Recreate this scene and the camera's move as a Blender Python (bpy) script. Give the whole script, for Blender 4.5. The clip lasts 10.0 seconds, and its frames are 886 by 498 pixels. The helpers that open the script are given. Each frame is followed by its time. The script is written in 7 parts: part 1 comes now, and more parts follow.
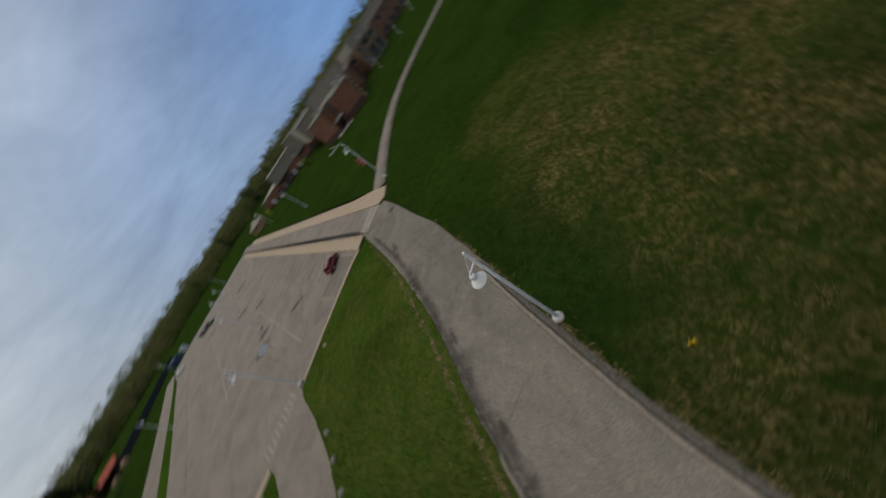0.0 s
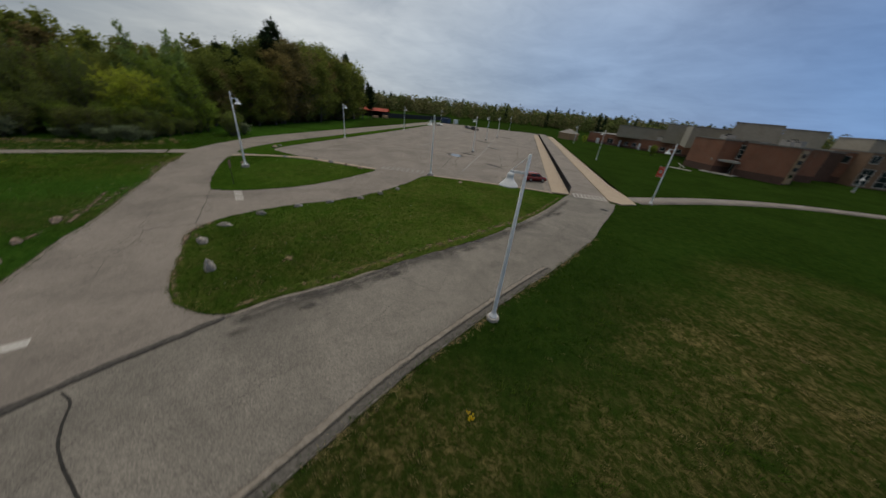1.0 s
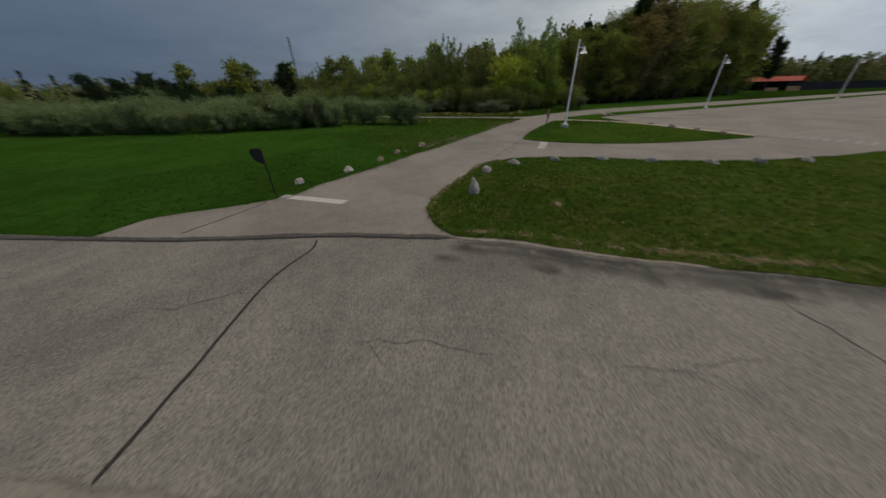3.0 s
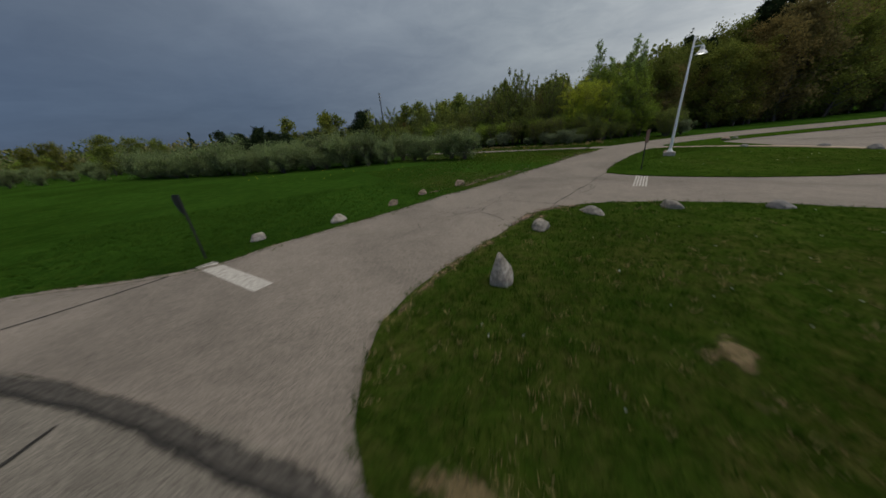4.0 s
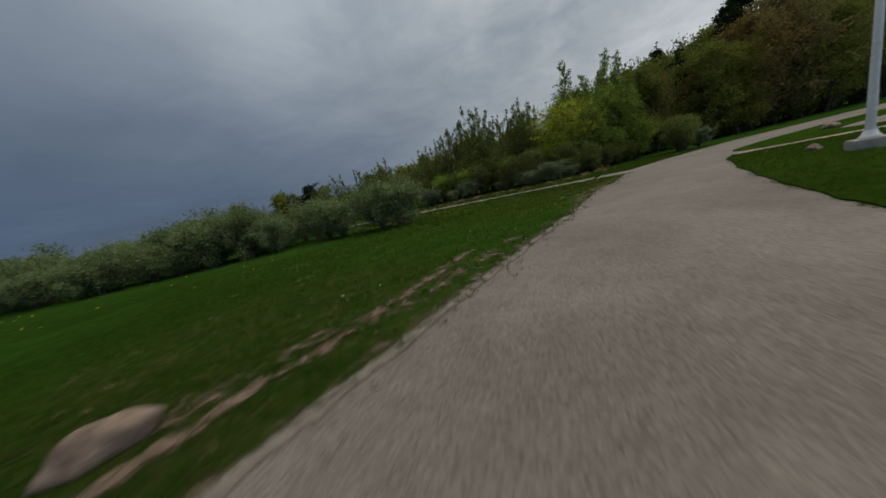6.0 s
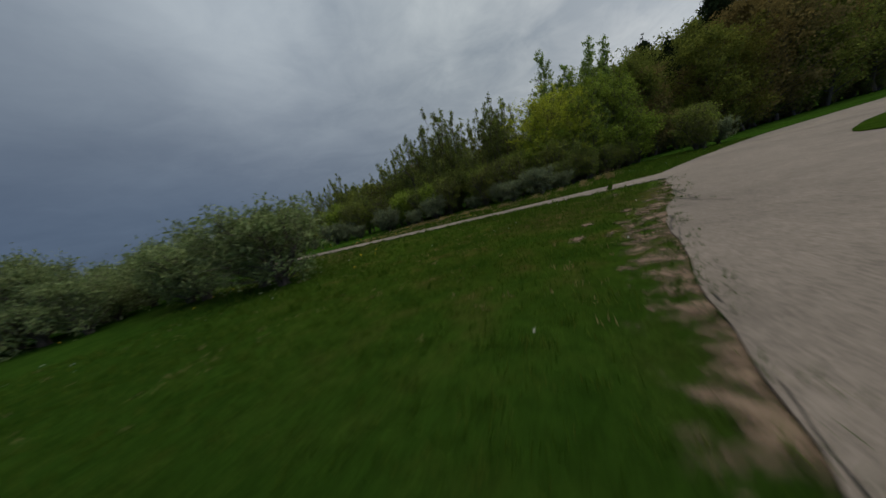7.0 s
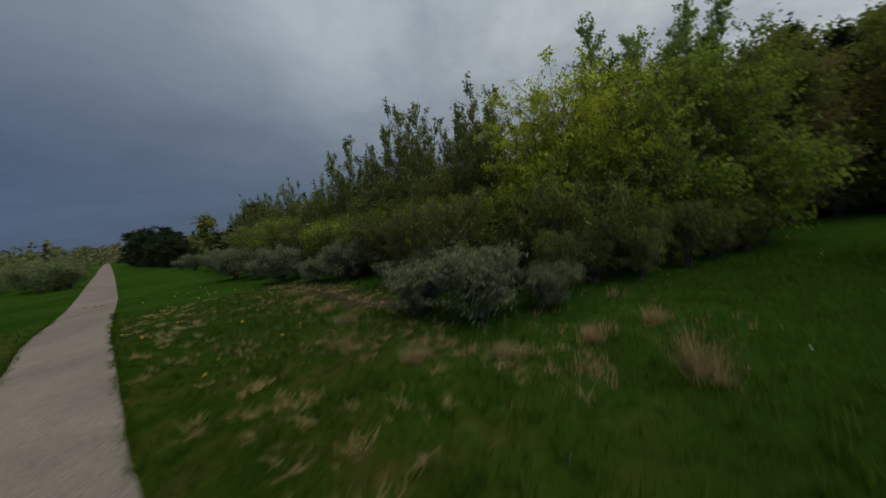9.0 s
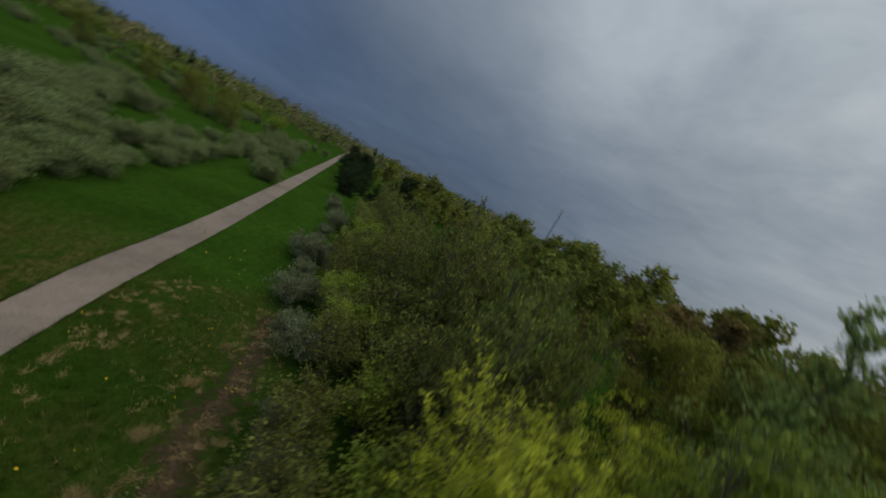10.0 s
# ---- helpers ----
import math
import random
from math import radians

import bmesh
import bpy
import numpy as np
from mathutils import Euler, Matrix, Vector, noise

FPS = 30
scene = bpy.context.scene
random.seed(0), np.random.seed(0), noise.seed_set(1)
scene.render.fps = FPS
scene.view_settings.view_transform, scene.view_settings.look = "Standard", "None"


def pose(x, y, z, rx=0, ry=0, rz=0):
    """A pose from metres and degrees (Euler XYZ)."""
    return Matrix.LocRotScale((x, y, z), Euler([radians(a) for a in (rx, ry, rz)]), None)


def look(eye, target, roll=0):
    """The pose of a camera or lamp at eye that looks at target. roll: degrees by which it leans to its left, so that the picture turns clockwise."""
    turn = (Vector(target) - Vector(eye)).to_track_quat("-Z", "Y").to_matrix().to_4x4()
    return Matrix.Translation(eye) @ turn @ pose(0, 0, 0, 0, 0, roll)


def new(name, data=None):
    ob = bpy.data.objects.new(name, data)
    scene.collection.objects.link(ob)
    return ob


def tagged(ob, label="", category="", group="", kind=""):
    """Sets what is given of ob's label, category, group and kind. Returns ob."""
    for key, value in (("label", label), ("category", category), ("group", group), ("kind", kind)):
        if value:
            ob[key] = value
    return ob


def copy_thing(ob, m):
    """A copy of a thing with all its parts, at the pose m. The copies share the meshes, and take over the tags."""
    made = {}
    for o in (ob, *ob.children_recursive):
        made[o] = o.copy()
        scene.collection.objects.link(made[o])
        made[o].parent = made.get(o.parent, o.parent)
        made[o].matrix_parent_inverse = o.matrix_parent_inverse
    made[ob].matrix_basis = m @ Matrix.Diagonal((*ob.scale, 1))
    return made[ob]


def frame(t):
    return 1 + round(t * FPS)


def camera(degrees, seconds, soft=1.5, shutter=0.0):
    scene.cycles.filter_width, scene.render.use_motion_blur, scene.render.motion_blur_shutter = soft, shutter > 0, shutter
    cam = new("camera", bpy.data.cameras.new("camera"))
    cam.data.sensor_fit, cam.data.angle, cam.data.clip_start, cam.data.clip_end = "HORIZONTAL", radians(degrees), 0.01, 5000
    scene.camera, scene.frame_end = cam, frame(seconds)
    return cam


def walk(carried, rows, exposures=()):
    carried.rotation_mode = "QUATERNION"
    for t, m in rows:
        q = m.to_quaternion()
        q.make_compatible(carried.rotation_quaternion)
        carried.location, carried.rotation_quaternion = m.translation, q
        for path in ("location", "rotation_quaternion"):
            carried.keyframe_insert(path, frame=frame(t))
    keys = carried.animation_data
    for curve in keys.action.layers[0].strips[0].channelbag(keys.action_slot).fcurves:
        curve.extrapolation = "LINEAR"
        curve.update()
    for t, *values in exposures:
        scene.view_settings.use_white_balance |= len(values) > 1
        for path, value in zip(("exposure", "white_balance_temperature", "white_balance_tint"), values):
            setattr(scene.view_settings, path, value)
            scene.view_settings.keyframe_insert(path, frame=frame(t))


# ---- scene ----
cam = camera(116.0, 10.0, soft=1.5, shutter=0.3)
PATH = [
    (0, (-0.247, 1.5, 13.48), (-1.3728, 2.6811, 12.3235), -57.36),
    (0.1, (0.342, 1.456, 12.984), (-0.9003, 2.5842, 11.8956), -48.86),
    (0.2, (0.932, 1.413, 12.487), (-0.421, 2.4623, 11.4536), -40.38),
    (0.3, (1.521, 1.369, 11.991), (0.0695, 2.3187, 10.9954), -31.9),
    (0.4, (2.034, 1.465, 11.522), (0.4921, 2.3087, 10.5689), -23.44),
    (0.5, (2.548, 1.56, 11.053), (0.933, 2.287, 10.124), -15.3),
    (0.7, (3.475, 1.904, 9.993), (1.775, 2.447, 9.091), -2.7),
    (1, (4.392, 2.403, 8.594), (2.644, 2.75, 7.687), 6.3),
    (1.5, (4.921, 2.975, 6.489), (3.149, 2.985, 5.561), 7.4),
    (2, (4.038, 2.97, 5.325), (2.344, 2.555, 4.347), 4.8),
    (2.5, (1.996, 2.51, 4.786), (0.533, 1.603, 3.769), 0.9),
    (3, (-0.478, 1.431, 4.11), (-1.584, 0.1, 3.107), -1.8),
    (4.5, (-8.682, -5.445, 2.55), (-9.462, -7.168, 1.902), -5.9),
    (5, (-11.219, -8.482, 1.954), (-12.041, -10.223, 1.412), -8.1),
    (5.5, (-13.854, -11.621, 1.666), (-14.744, -13.355, 1.215), -10.9),
    (6, (-16.765, -14.398, 1.639), (-17.716, -16.113, 1.244), -13.2),
    (7.5, (-27.799, -22.686, 1.306), (-28.875, -24.346, 1.013), -15.5),
    (8, (-31.628, -24.458, 1.224), (-32.689, -26.132, 0.956), -14.4),
    (8.5, (-35.437, -25.997, 1.605), (-36.426, -27.718, 1.359), -11.9),
    (9, (-39.207, -27.443, 2.937), (-40, -29.269, 2.744), -6.4),
    (9.5, (-43.204, -29.261, 6.679), (-43.627, -31.209, 6.516), 5.1),
    (10, (-45.935, -31.883, 12.664), (-45.812, -33.844, 12.29), 28),
]
walk(cam, [(t, look(eye, target, roll)) for t, eye, target, roll in PATH])


# ---- light: overcast evening sky, a weak wide sun behind the cloud ----
SUN_ELEVATION, SUN_AZIMUTH = 55.0, 150.0  # degrees; azimuth from +x towards +y


# azimuth from +x towards +y, elevation, colour of the cloud there
SKY = [(-60, 5, (0.034, 0.061, 0.121)), (-85, 6, (0.034, 0.059, 0.110)), (-110, 6, (0.055, 0.081, 0.126)), (-133, 7, (0.134, 0.158, 0.188)),
       (-155, 10, (0.330, 0.345, 0.347)), (-176, 13, (0.62, 0.628, 0.61)), (172, 4, (0.201, 0.261, 0.330)), (165, 7, (0.170, 0.245, 0.372)), (177, 8, (0.30, 0.345, 0.385)), (150, 9, (0.153, 0.256, 0.440)),
       (130, 11, (0.076, 0.169, 0.376)), (137, 2, (0.229, 0.305, 0.412)), (112, 5, (0.119, 0.241, 0.477)), (140, 27, (0.500, 0.537, 0.570)), (170, 24, (0.600, 0.616, 0.598)),
       (-72, 18, (0.076, 0.100, 0.133)), (-75, 31, (0.262, 0.302, 0.344)), (-105, 31, (0.46, 0.505, 0.53)), (-136, 27, (0.535, 0.571, 0.568)),
       (-162, 20, (0.76, 0.765, 0.735)), (-115, 17, (0.158, 0.187, 0.224)), (-138, 17, (0.286, 0.320, 0.339)), (-25, 8, (0.053, 0.089, 0.174)), (20, 12, (0.134, 0.177, 0.238)), (70, 10, (0.124, 0.207, 0.357))]


def build_world():
    world = bpy.data.worlds.new("sky")
    scene.world = world
    world.use_nodes = True
    nt = world.node_tree
    nt.nodes.clear()
    N, L = nt.nodes.new, nt.links.new
    out, bg = N("ShaderNodeOutputWorld"), N("ShaderNodeBackground")
    tc, sep = N("ShaderNodeTexCoord"), N("ShaderNodeSeparateXYZ")
    L(tc.outputs["Generated"], sep.inputs[0])
    sky = N("ShaderNodeTexSky")
    sky.sky_type, sky.sun_disc = "NISHITA", False
    sky.sun_elevation, sky.sun_rotation = radians(SUN_ELEVATION), radians(90 - SUN_AZIMUTH)
    # cloud deck: flatten the direction onto a plane overhead, so that the clouds shrink towards the horizon
    up = N("ShaderNodeMath"); up.operation = "ADD"; up.inputs[1].default_value = 0.16
    L(sep.outputs[2], up.inputs[0])
    lim = N("ShaderNodeMath"); lim.operation = "MAXIMUM"; lim.inputs[1].default_value = 0.12
    L(up.outputs[0], lim.inputs[0])
    dx, dy = N("ShaderNodeMath"), N("ShaderNodeMath")
    for d, k in ((dx, 0), (dy, 1)):
        d.operation = "DIVIDE"
        L(sep.outputs[k], d.inputs[0]); L(lim.outputs[0], d.inputs[1])
    comb = N("ShaderNodeCombineXYZ")
    L(dx.outputs[0], comb.inputs[0]); L(dy.outputs[0], comb.inputs[1])
    big, fine = N("ShaderNodeTexNoise"), N("ShaderNodeTexNoise")
    for n, s, d, r in ((big, 0.75, 5.0, 0.55), (fine, 3.2, 6.0, 0.62)):
        n.inputs["Scale"].default_value, n.inputs["Detail"].default_value, n.inputs["Roughness"].default_value = s, d, r
        n.inputs["Distortion"].default_value = 0.6
        L(comb.outputs[0], n.inputs["Vector"])
    mixn = N("ShaderNodeMath"); mixn.operation = "MULTIPLY_ADD"; mixn.inputs[1].default_value = 0.42
    L(fine.outputs[0], mixn.inputs[0]); L(big.outputs[0], mixn.inputs[2])
    cloud = N("ShaderNodeMapRange"); cloud.inputs[1].default_value, cloud.inputs[2].default_value = 0.52, 0.92
    L(mixn.outputs[0], cloud.inputs[0])

    def towards(direction, low, high):
        dot, rng_ = N("ShaderNodeVectorMath"), N("ShaderNodeMapRange")
        dot.operation, dot.inputs[1].default_value = "DOT_PRODUCT", direction
        rng_.inputs[1].default_value, rng_.inputs[2].default_value, rng_.interpolation_type = low, high, "SMOOTHSTEP"
        L(tc.outputs["Generated"], dot.inputs[0]); L(dot.outputs["Value"], rng_.inputs[0])
        return rng_.outputs[0]

    def blend(fac, a, b, kind="MIX"):
        m = N("ShaderNodeMix"); m.data_type, m.blend_type = "RGBA", kind
        for k, v in ((0, fac), (6, a), (7, b)):
            if isinstance(v, tuple):
                m.inputs[k].default_value = (*v, 1)
            elif isinstance(v, float):
                m.inputs[k].default_value = v
            else:
                L(v, m.inputs[k])
        return m.outputs[2]

    # the weather round the horizon: rain cloud south and south-east, broken bright cloud west, thin cloud on blue north
    total, weight = None, None
    for az, el, colour in SKY:
        c = Vector((math.cos(radians(az)) * math.cos(radians(el)), math.sin(radians(az)) * math.cos(radians(el)), math.sin(radians(el))))
        dot = N("ShaderNodeVectorMath"); dot.operation, dot.inputs[1].default_value = "DOT_PRODUCT", c * 24.0
        L(tc.outputs["Generated"], dot.inputs[0])
        lobe = N("ShaderNodeMath"); lobe.operation, lobe.inputs[0].default_value = "POWER", math.e
        shift = N("ShaderNodeMath"); shift.operation, shift.inputs[1].default_value = "SUBTRACT", 24.0
        L(dot.outputs["Value"], shift.inputs[0]); L(shift.outputs[0], lobe.inputs[1])
        term = N("ShaderNodeVectorMath"); term.operation, term.inputs[0].default_value = "SCALE", colour
        L(lobe.outputs[0], term.inputs["Scale"])
        if total is None:
            total, weight = term.outputs[0], lobe.outputs[0]
        else:
            a, b = N("ShaderNodeVectorMath"), N("ShaderNodeMath")
            a.operation = b.operation = "ADD"
            L(total, a.inputs[0]); L(term.outputs[0], a.inputs[1]); L(weight, b.inputs[0]); L(lobe.outputs[0], b.inputs[1])
            total, weight = a.outputs[0], b.outputs[0]
    inv = N("ShaderNodeMath"); inv.operation, inv.inputs[0].default_value = "DIVIDE", 1.0
    L(weight, inv.inputs[1])
    mean = N("ShaderNodeVectorMath"); mean.operation = "SCALE"
    L(total, mean.inputs[0]); L(inv.outputs[0], mean.inputs["Scale"])
    # billows: strong in the broken cloud, faint in the rain
    billow = blend(cloud.outputs[0], (0.48, 0.52, 0.58), (1.0, 1.0, 1.0))
    faint = blend(cloud.outputs[0], (0.74, 0.76, 0.80), (1.0, 1.0, 1.0))
    billow = blend(towards((0.0, 0.0, 1.0), 0.04, 0.42), faint, billow)
    col = blend(1.0, mean.outputs[0], blend(towards((0.35, -0.88, -0.33), 0.2, 0.75), billow, faint), "MULTIPLY")
    bright = N("ShaderNodeVectorMath"); bright.operation = "SCALE"; bright.inputs["Scale"].default_value = 1.27
    L(col, bright.inputs[0])
    col = blend(towards((0.0, 0.0, 1.0), 0.60, 1.0), bright.outputs[0], (1.12, 1.03, 0.85))  # the deck is brightest overhead
    # a little of the clear sky above the deck
    clear = N("ShaderNodeVectorMath"); clear.operation = "SCALE"; clear.inputs["Scale"].default_value = 0.005
    L(sky.outputs[0], clear.inputs[0])
    add = N("ShaderNodeVectorMath"); add.operation = "ADD"
    L(col, add.inputs[0]); L(clear.outputs[0], add.inputs[1])
    L(add.outputs[0], bg.inputs[0])
    bg.inputs[1].default_value = 1.0
    L(bg.outputs[0], out.inputs[0])


build_world()
sun = new("sun", bpy.data.lights.new("sun", "SUN"))
sun.data.energy, sun.data.angle, sun.data.color = 1.0, radians(60), (1.0, 0.90, 0.76)
sun.matrix_world = look((0, 0, 0), (-math.cos(radians(SUN_AZIMUTH)) * math.cos(radians(SUN_ELEVATION)),
                                    -math.sin(radians(SUN_AZIMUTH)) * math.cos(radians(SUN_ELEVATION)), -math.sin(radians(SUN_ELEVATION))))

# ---- materials ----
def material(name):
    m = bpy.data.materials.new(name)
    m.use_nodes = True
    nt = m.node_tree
    return m, nt, nt.nodes["Principled BSDF"], nt.nodes.new, nt.links.new


def noise_node(nt, scale, detail=4, rough=0.55, coord="Object", distortion=0.0):
    tc, n = nt.nodes.new("ShaderNodeTexCoord"), nt.nodes.new("ShaderNodeTexNoise")
    n.inputs["Scale"].default_value, n.inputs["Detail"].default_value = scale, detail
    n.inputs["Roughness"].default_value, n.inputs["Distortion"].default_value = rough, distortion
    nt.links.new(tc.outputs[coord], n.inputs["Vector"])
    return n.outputs["Fac"]


def ramp(nt, fac, stops):
    r = nt.nodes.new("ShaderNodeValToRGB")
    els = r.color_ramp.elements
    while len(els) < len(stops):
        els.new(0.5)
    for e, (p, c) in zip(els, stops):
        e.position, e.color = p, (c if len(c) == 4 else (*c, 1)) if isinstance(c, tuple) else (c, c, c, 1)
    nt.links.new(fac, r.inputs[0])
    return r.outputs[0]


def mix(nt, fac, a, b, blend="MIX"):
    n = nt.nodes.new("ShaderNodeMix")
    n.data_type, n.blend_type = "RGBA", blend
    for k, v in ((0, fac), (6, a), (7, b)):
        if isinstance(v, (int, float)):
            n.inputs[k].default_value = v
        elif isinstance(v, tuple):
            n.inputs[k].default_value = (*v, 1)
        else:
            nt.links.new(v, n.inputs[k])
    return n.outputs[2]


def bump(nt, bsdf, height, strength, distance=0.02):
    b = nt.nodes.new("ShaderNodeBump")
    b.inputs["Strength"].default_value, b.inputs["Distance"].default_value = strength, distance
    nt.links.new(height, b.inputs["Height"])
    nt.links.new(b.outputs[0], bsdf.inputs["Normal"])


def asphalt(name, dark, light, stain=0.35, grit=55.0):
    m, nt, b, N, L = material(name)
    g = noise_node(nt, grit, 3, 0.7)
    base = mix(nt, ramp(nt, g, [(0.36, 0.0), (0.64, 1.0)]), dark, light)
    v = nt.nodes.new("ShaderNodeTexVoronoi"); v.inputs["Scale"].default_value = grit * 0.9
    tc = nt.nodes.new("ShaderNodeTexCoord"); nt.links.new(tc.outputs["Object"], v.inputs["Vector"])
    base = mix(nt, 0.45, base, ramp(nt, v.outputs["Color"], [(0.0, tuple(c * 0.45 for c in dark)), (1.0, tuple(c * 1.35 for c in light))]))
    s1 = ramp(nt, noise_node(nt, 0.22, 5, 0.6, distortion=0.8), [(0.35, 1 - stain), (0.6, 1.06)])
    s2 = ramp(nt, noise_node(nt, 1.7, 4, 0.6), [(0.3, 0.88), (0.7, 1.05)])
    base = mix(nt, 1.0, mix(nt, 1.0, base, s1, "MULTIPLY"), s2, "MULTIPLY")
    L(base, b.inputs["Base Color"])
    b.inputs["Roughness"].default_value = 0.88
    b.inputs["Specular IOR Level"].default_value = 0.25
    bump(nt, b, g, 0.5, 0.012)
    return m


def grass_ground(name, shades, olive, dry, zones, field=None, lush=None):
    """Lawn seen from above: blades blur into mottled green; olive and straw patches in the zones (x, y, radius, strength);
    field: the shades south of the driveway; lush: an unmown place."""
    m, nt, b, N, L = material(name)
    tc = N("ShaderNodeTexCoord")

    def near(x, y, r, amount):
        d, f = N("ShaderNodeVectorMath"), N("ShaderNodeMapRange")
        d.operation, d.inputs[1].default_value = "DISTANCE", (x, y, 0.0)
        f.interpolation_type = "SMOOTHSTEP"
        for k, v in ((1, r * 0.45), (2, r), (3, amount), (4, 0.0)):
            f.inputs[k].default_value = v
        L(tc.outputs["Object"], d.inputs[0]); L(d.outputs["Value"], f.inputs[0])
        return f.outputs[0]

    def times(a, c):
        k = N("ShaderNodeMath"); k.operation = "MULTIPLY"
        L(a, k.inputs[0]); L(c, k.inputs[1])
        return k.outputs[0]

    blade, tuft = noise_node(nt, 30.0, 6, 0.78), noise_node(nt, 7.0, 5, 0.7, distortion=0.4)
    clump = noise_node(nt, 1.5, 6, 0.68, distortion=0.5)
    wide = noise_node(nt, 0.13, 5, 0.6, distortion=0.6)
    col = ramp(nt, clump, [(0.30, shades[0]), (0.50, shades[1]), (0.70, shades[2])])
    if field:
        sep, south = N("ShaderNodeSeparateXYZ"), N("ShaderNodeMapRange")
        L(tc.outputs["Object"], sep.inputs[0]); L(sep.outputs[1], south.inputs[0])
        for k, v in ((1, -10.0), (2, -14.0), (3, 0.0), (4, 1.0)):
            south.inputs[k].default_value = v
        col = mix(nt, south.outputs[0], col, ramp(nt, clump, [(0.30, field[0]), (0.52, field[1]), (0.74, field[2])]))
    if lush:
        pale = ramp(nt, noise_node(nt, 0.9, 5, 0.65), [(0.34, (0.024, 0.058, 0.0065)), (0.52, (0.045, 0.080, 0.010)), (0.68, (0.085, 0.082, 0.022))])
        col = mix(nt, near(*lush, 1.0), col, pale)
    amount = None
    for z in zones:
        one = near(*z)
        if amount is None:
            amount = one
        else:
            k = N("ShaderNodeMath"); k.operation = "MAXIMUM"; L(amount, k.inputs[0]); L(one, k.inputs[1]); amount = k.outputs[0]
    region = ramp(nt, noise_node(nt, 0.24, 5, 0.62, distortion=0.8), [(0.42, 0.10), (0.64, 1.0)])
    patch = ramp(nt, noise_node(nt, 1.1, 7, 0.72, distortion=0.7), [(0.36, 0.0), (0.56, 1.0)])
    thatch = ramp(nt, noise_node(nt, 3.4, 9, 0.82, distortion=0.6), [(0.46, 0.0), (0.57, 1.0)])
    col = mix(nt, times(amount, mix(nt, 0.5, region, patch)), col, olive)
    col = mix(nt, times(amount, times(mix(nt, 0.35, times(region, patch), patch), thatch)), col, dry)
    col = mix(nt, 1.0, col, ramp(nt, wide, [(0.32, 0.68), (0.62, 1.0)]), "MULTIPLY")
    col = mix(nt, 1.0, col, ramp(nt, tuft, [(0.28, 0.62), (0.66, 1.0)]), "MULTIPLY")
    col = mix(nt, 1.0, col, ramp(nt, blade, [(0.25, 0.42), (0.72, 1.0)]), "MULTIPLY")
    L(mix(nt, 1.0, col, (1.75, 1.75, 1.75), "MULTIPLY"), b.inputs["Base Color"])
    b.inputs["Roughness"].default_value, b.inputs["Specular IOR Level"].default_value = 1.0, 0.0
    add = N("ShaderNodeMath"); add.operation = "ADD"
    L(blade, add.inputs[0]); L(tuft, add.inputs[1])
    bump(nt, b, add.outputs[0], 0.9, 0.06)
    return m


def worn(name, a, b_, scale=5.0, rag=0.9, rag_scale=2.2, low=0.34, high=0.62, most=1.0, roughness=0.92):
    """A stain, seam or wash of sand, ragged towards its rim: the mesh's 'cover' runs from 0 at the rim to 1."""
    m, nt, b, N, L = material(name)
    n1, n2 = noise_node(nt, scale, 6, 0.65), noise_node(nt, scale * 7, 4, 0.7)
    col = mix(nt, ramp(nt, n1, [(0.32, 0.0), (0.68, 1.0)]), a, b_)
    col = mix(nt, 1.0, col, ramp(nt, n2, [(0.25, 0.6), (0.75, 1.0)]), "MULTIPLY")
    L(col, b.inputs["Base Color"])
    b.inputs["Roughness"].default_value, b.inputs["Specular IOR Level"].default_value = roughness, 0.2
    bump(nt, b, n2, 0.5, 0.012)
    at = N("ShaderNodeAttribute"); at.attribute_name = "cover"
    k = N("ShaderNodeMath"); k.operation = "MULTIPLY_ADD"
    L(noise_node(nt, rag_scale, 9, 0.72, distortion=0.3), k.inputs[0]); k.inputs[1].default_value = 2 * rag
    L(at.outputs["Fac"], k.inputs[2])
    f = N("ShaderNodeMapRange"); f.interpolation_type = "SMOOTHSTEP"
    for i, v in ((1, low + rag), (2, high + rag), (3, 0.0), (4, most)):
        f.inputs[i].default_value = v
    L(k.outputs[0], f.inputs[0])
    rim = N("ShaderNodeMapRange"); rim.inputs[2].default_value = 0.25
    L(at.outputs["Fac"], rim.inputs[0])
    g = N("ShaderNodeMath"); g.operation = "MULTIPLY"
    L(f.outputs[0], g.inputs[0]); L(rim.outputs[0], g.inputs[1])
    clear, sh = N("ShaderNodeBsdfTransparent"), N("ShaderNodeMixShader")
    L(g.outputs[0], sh.inputs[0]); L(clear.outputs[0], sh.inputs[1]); L(b.outputs[0], sh.inputs[2])
    L(sh.outputs[0], nt.nodes["Material Output"].inputs[0])
    return m


TINTS = [(0.0, (0.98, 0.84, 0.62)), (0.22, (0.72, 0.78, 0.62)), (0.45, (0.78, 0.86, 0.66)), (0.68, (1.0, 0.98, 0.62)), (0.85, (0.74, 0.88, 0.76)), (1.0, (0.97, 1.0, 0.72))]


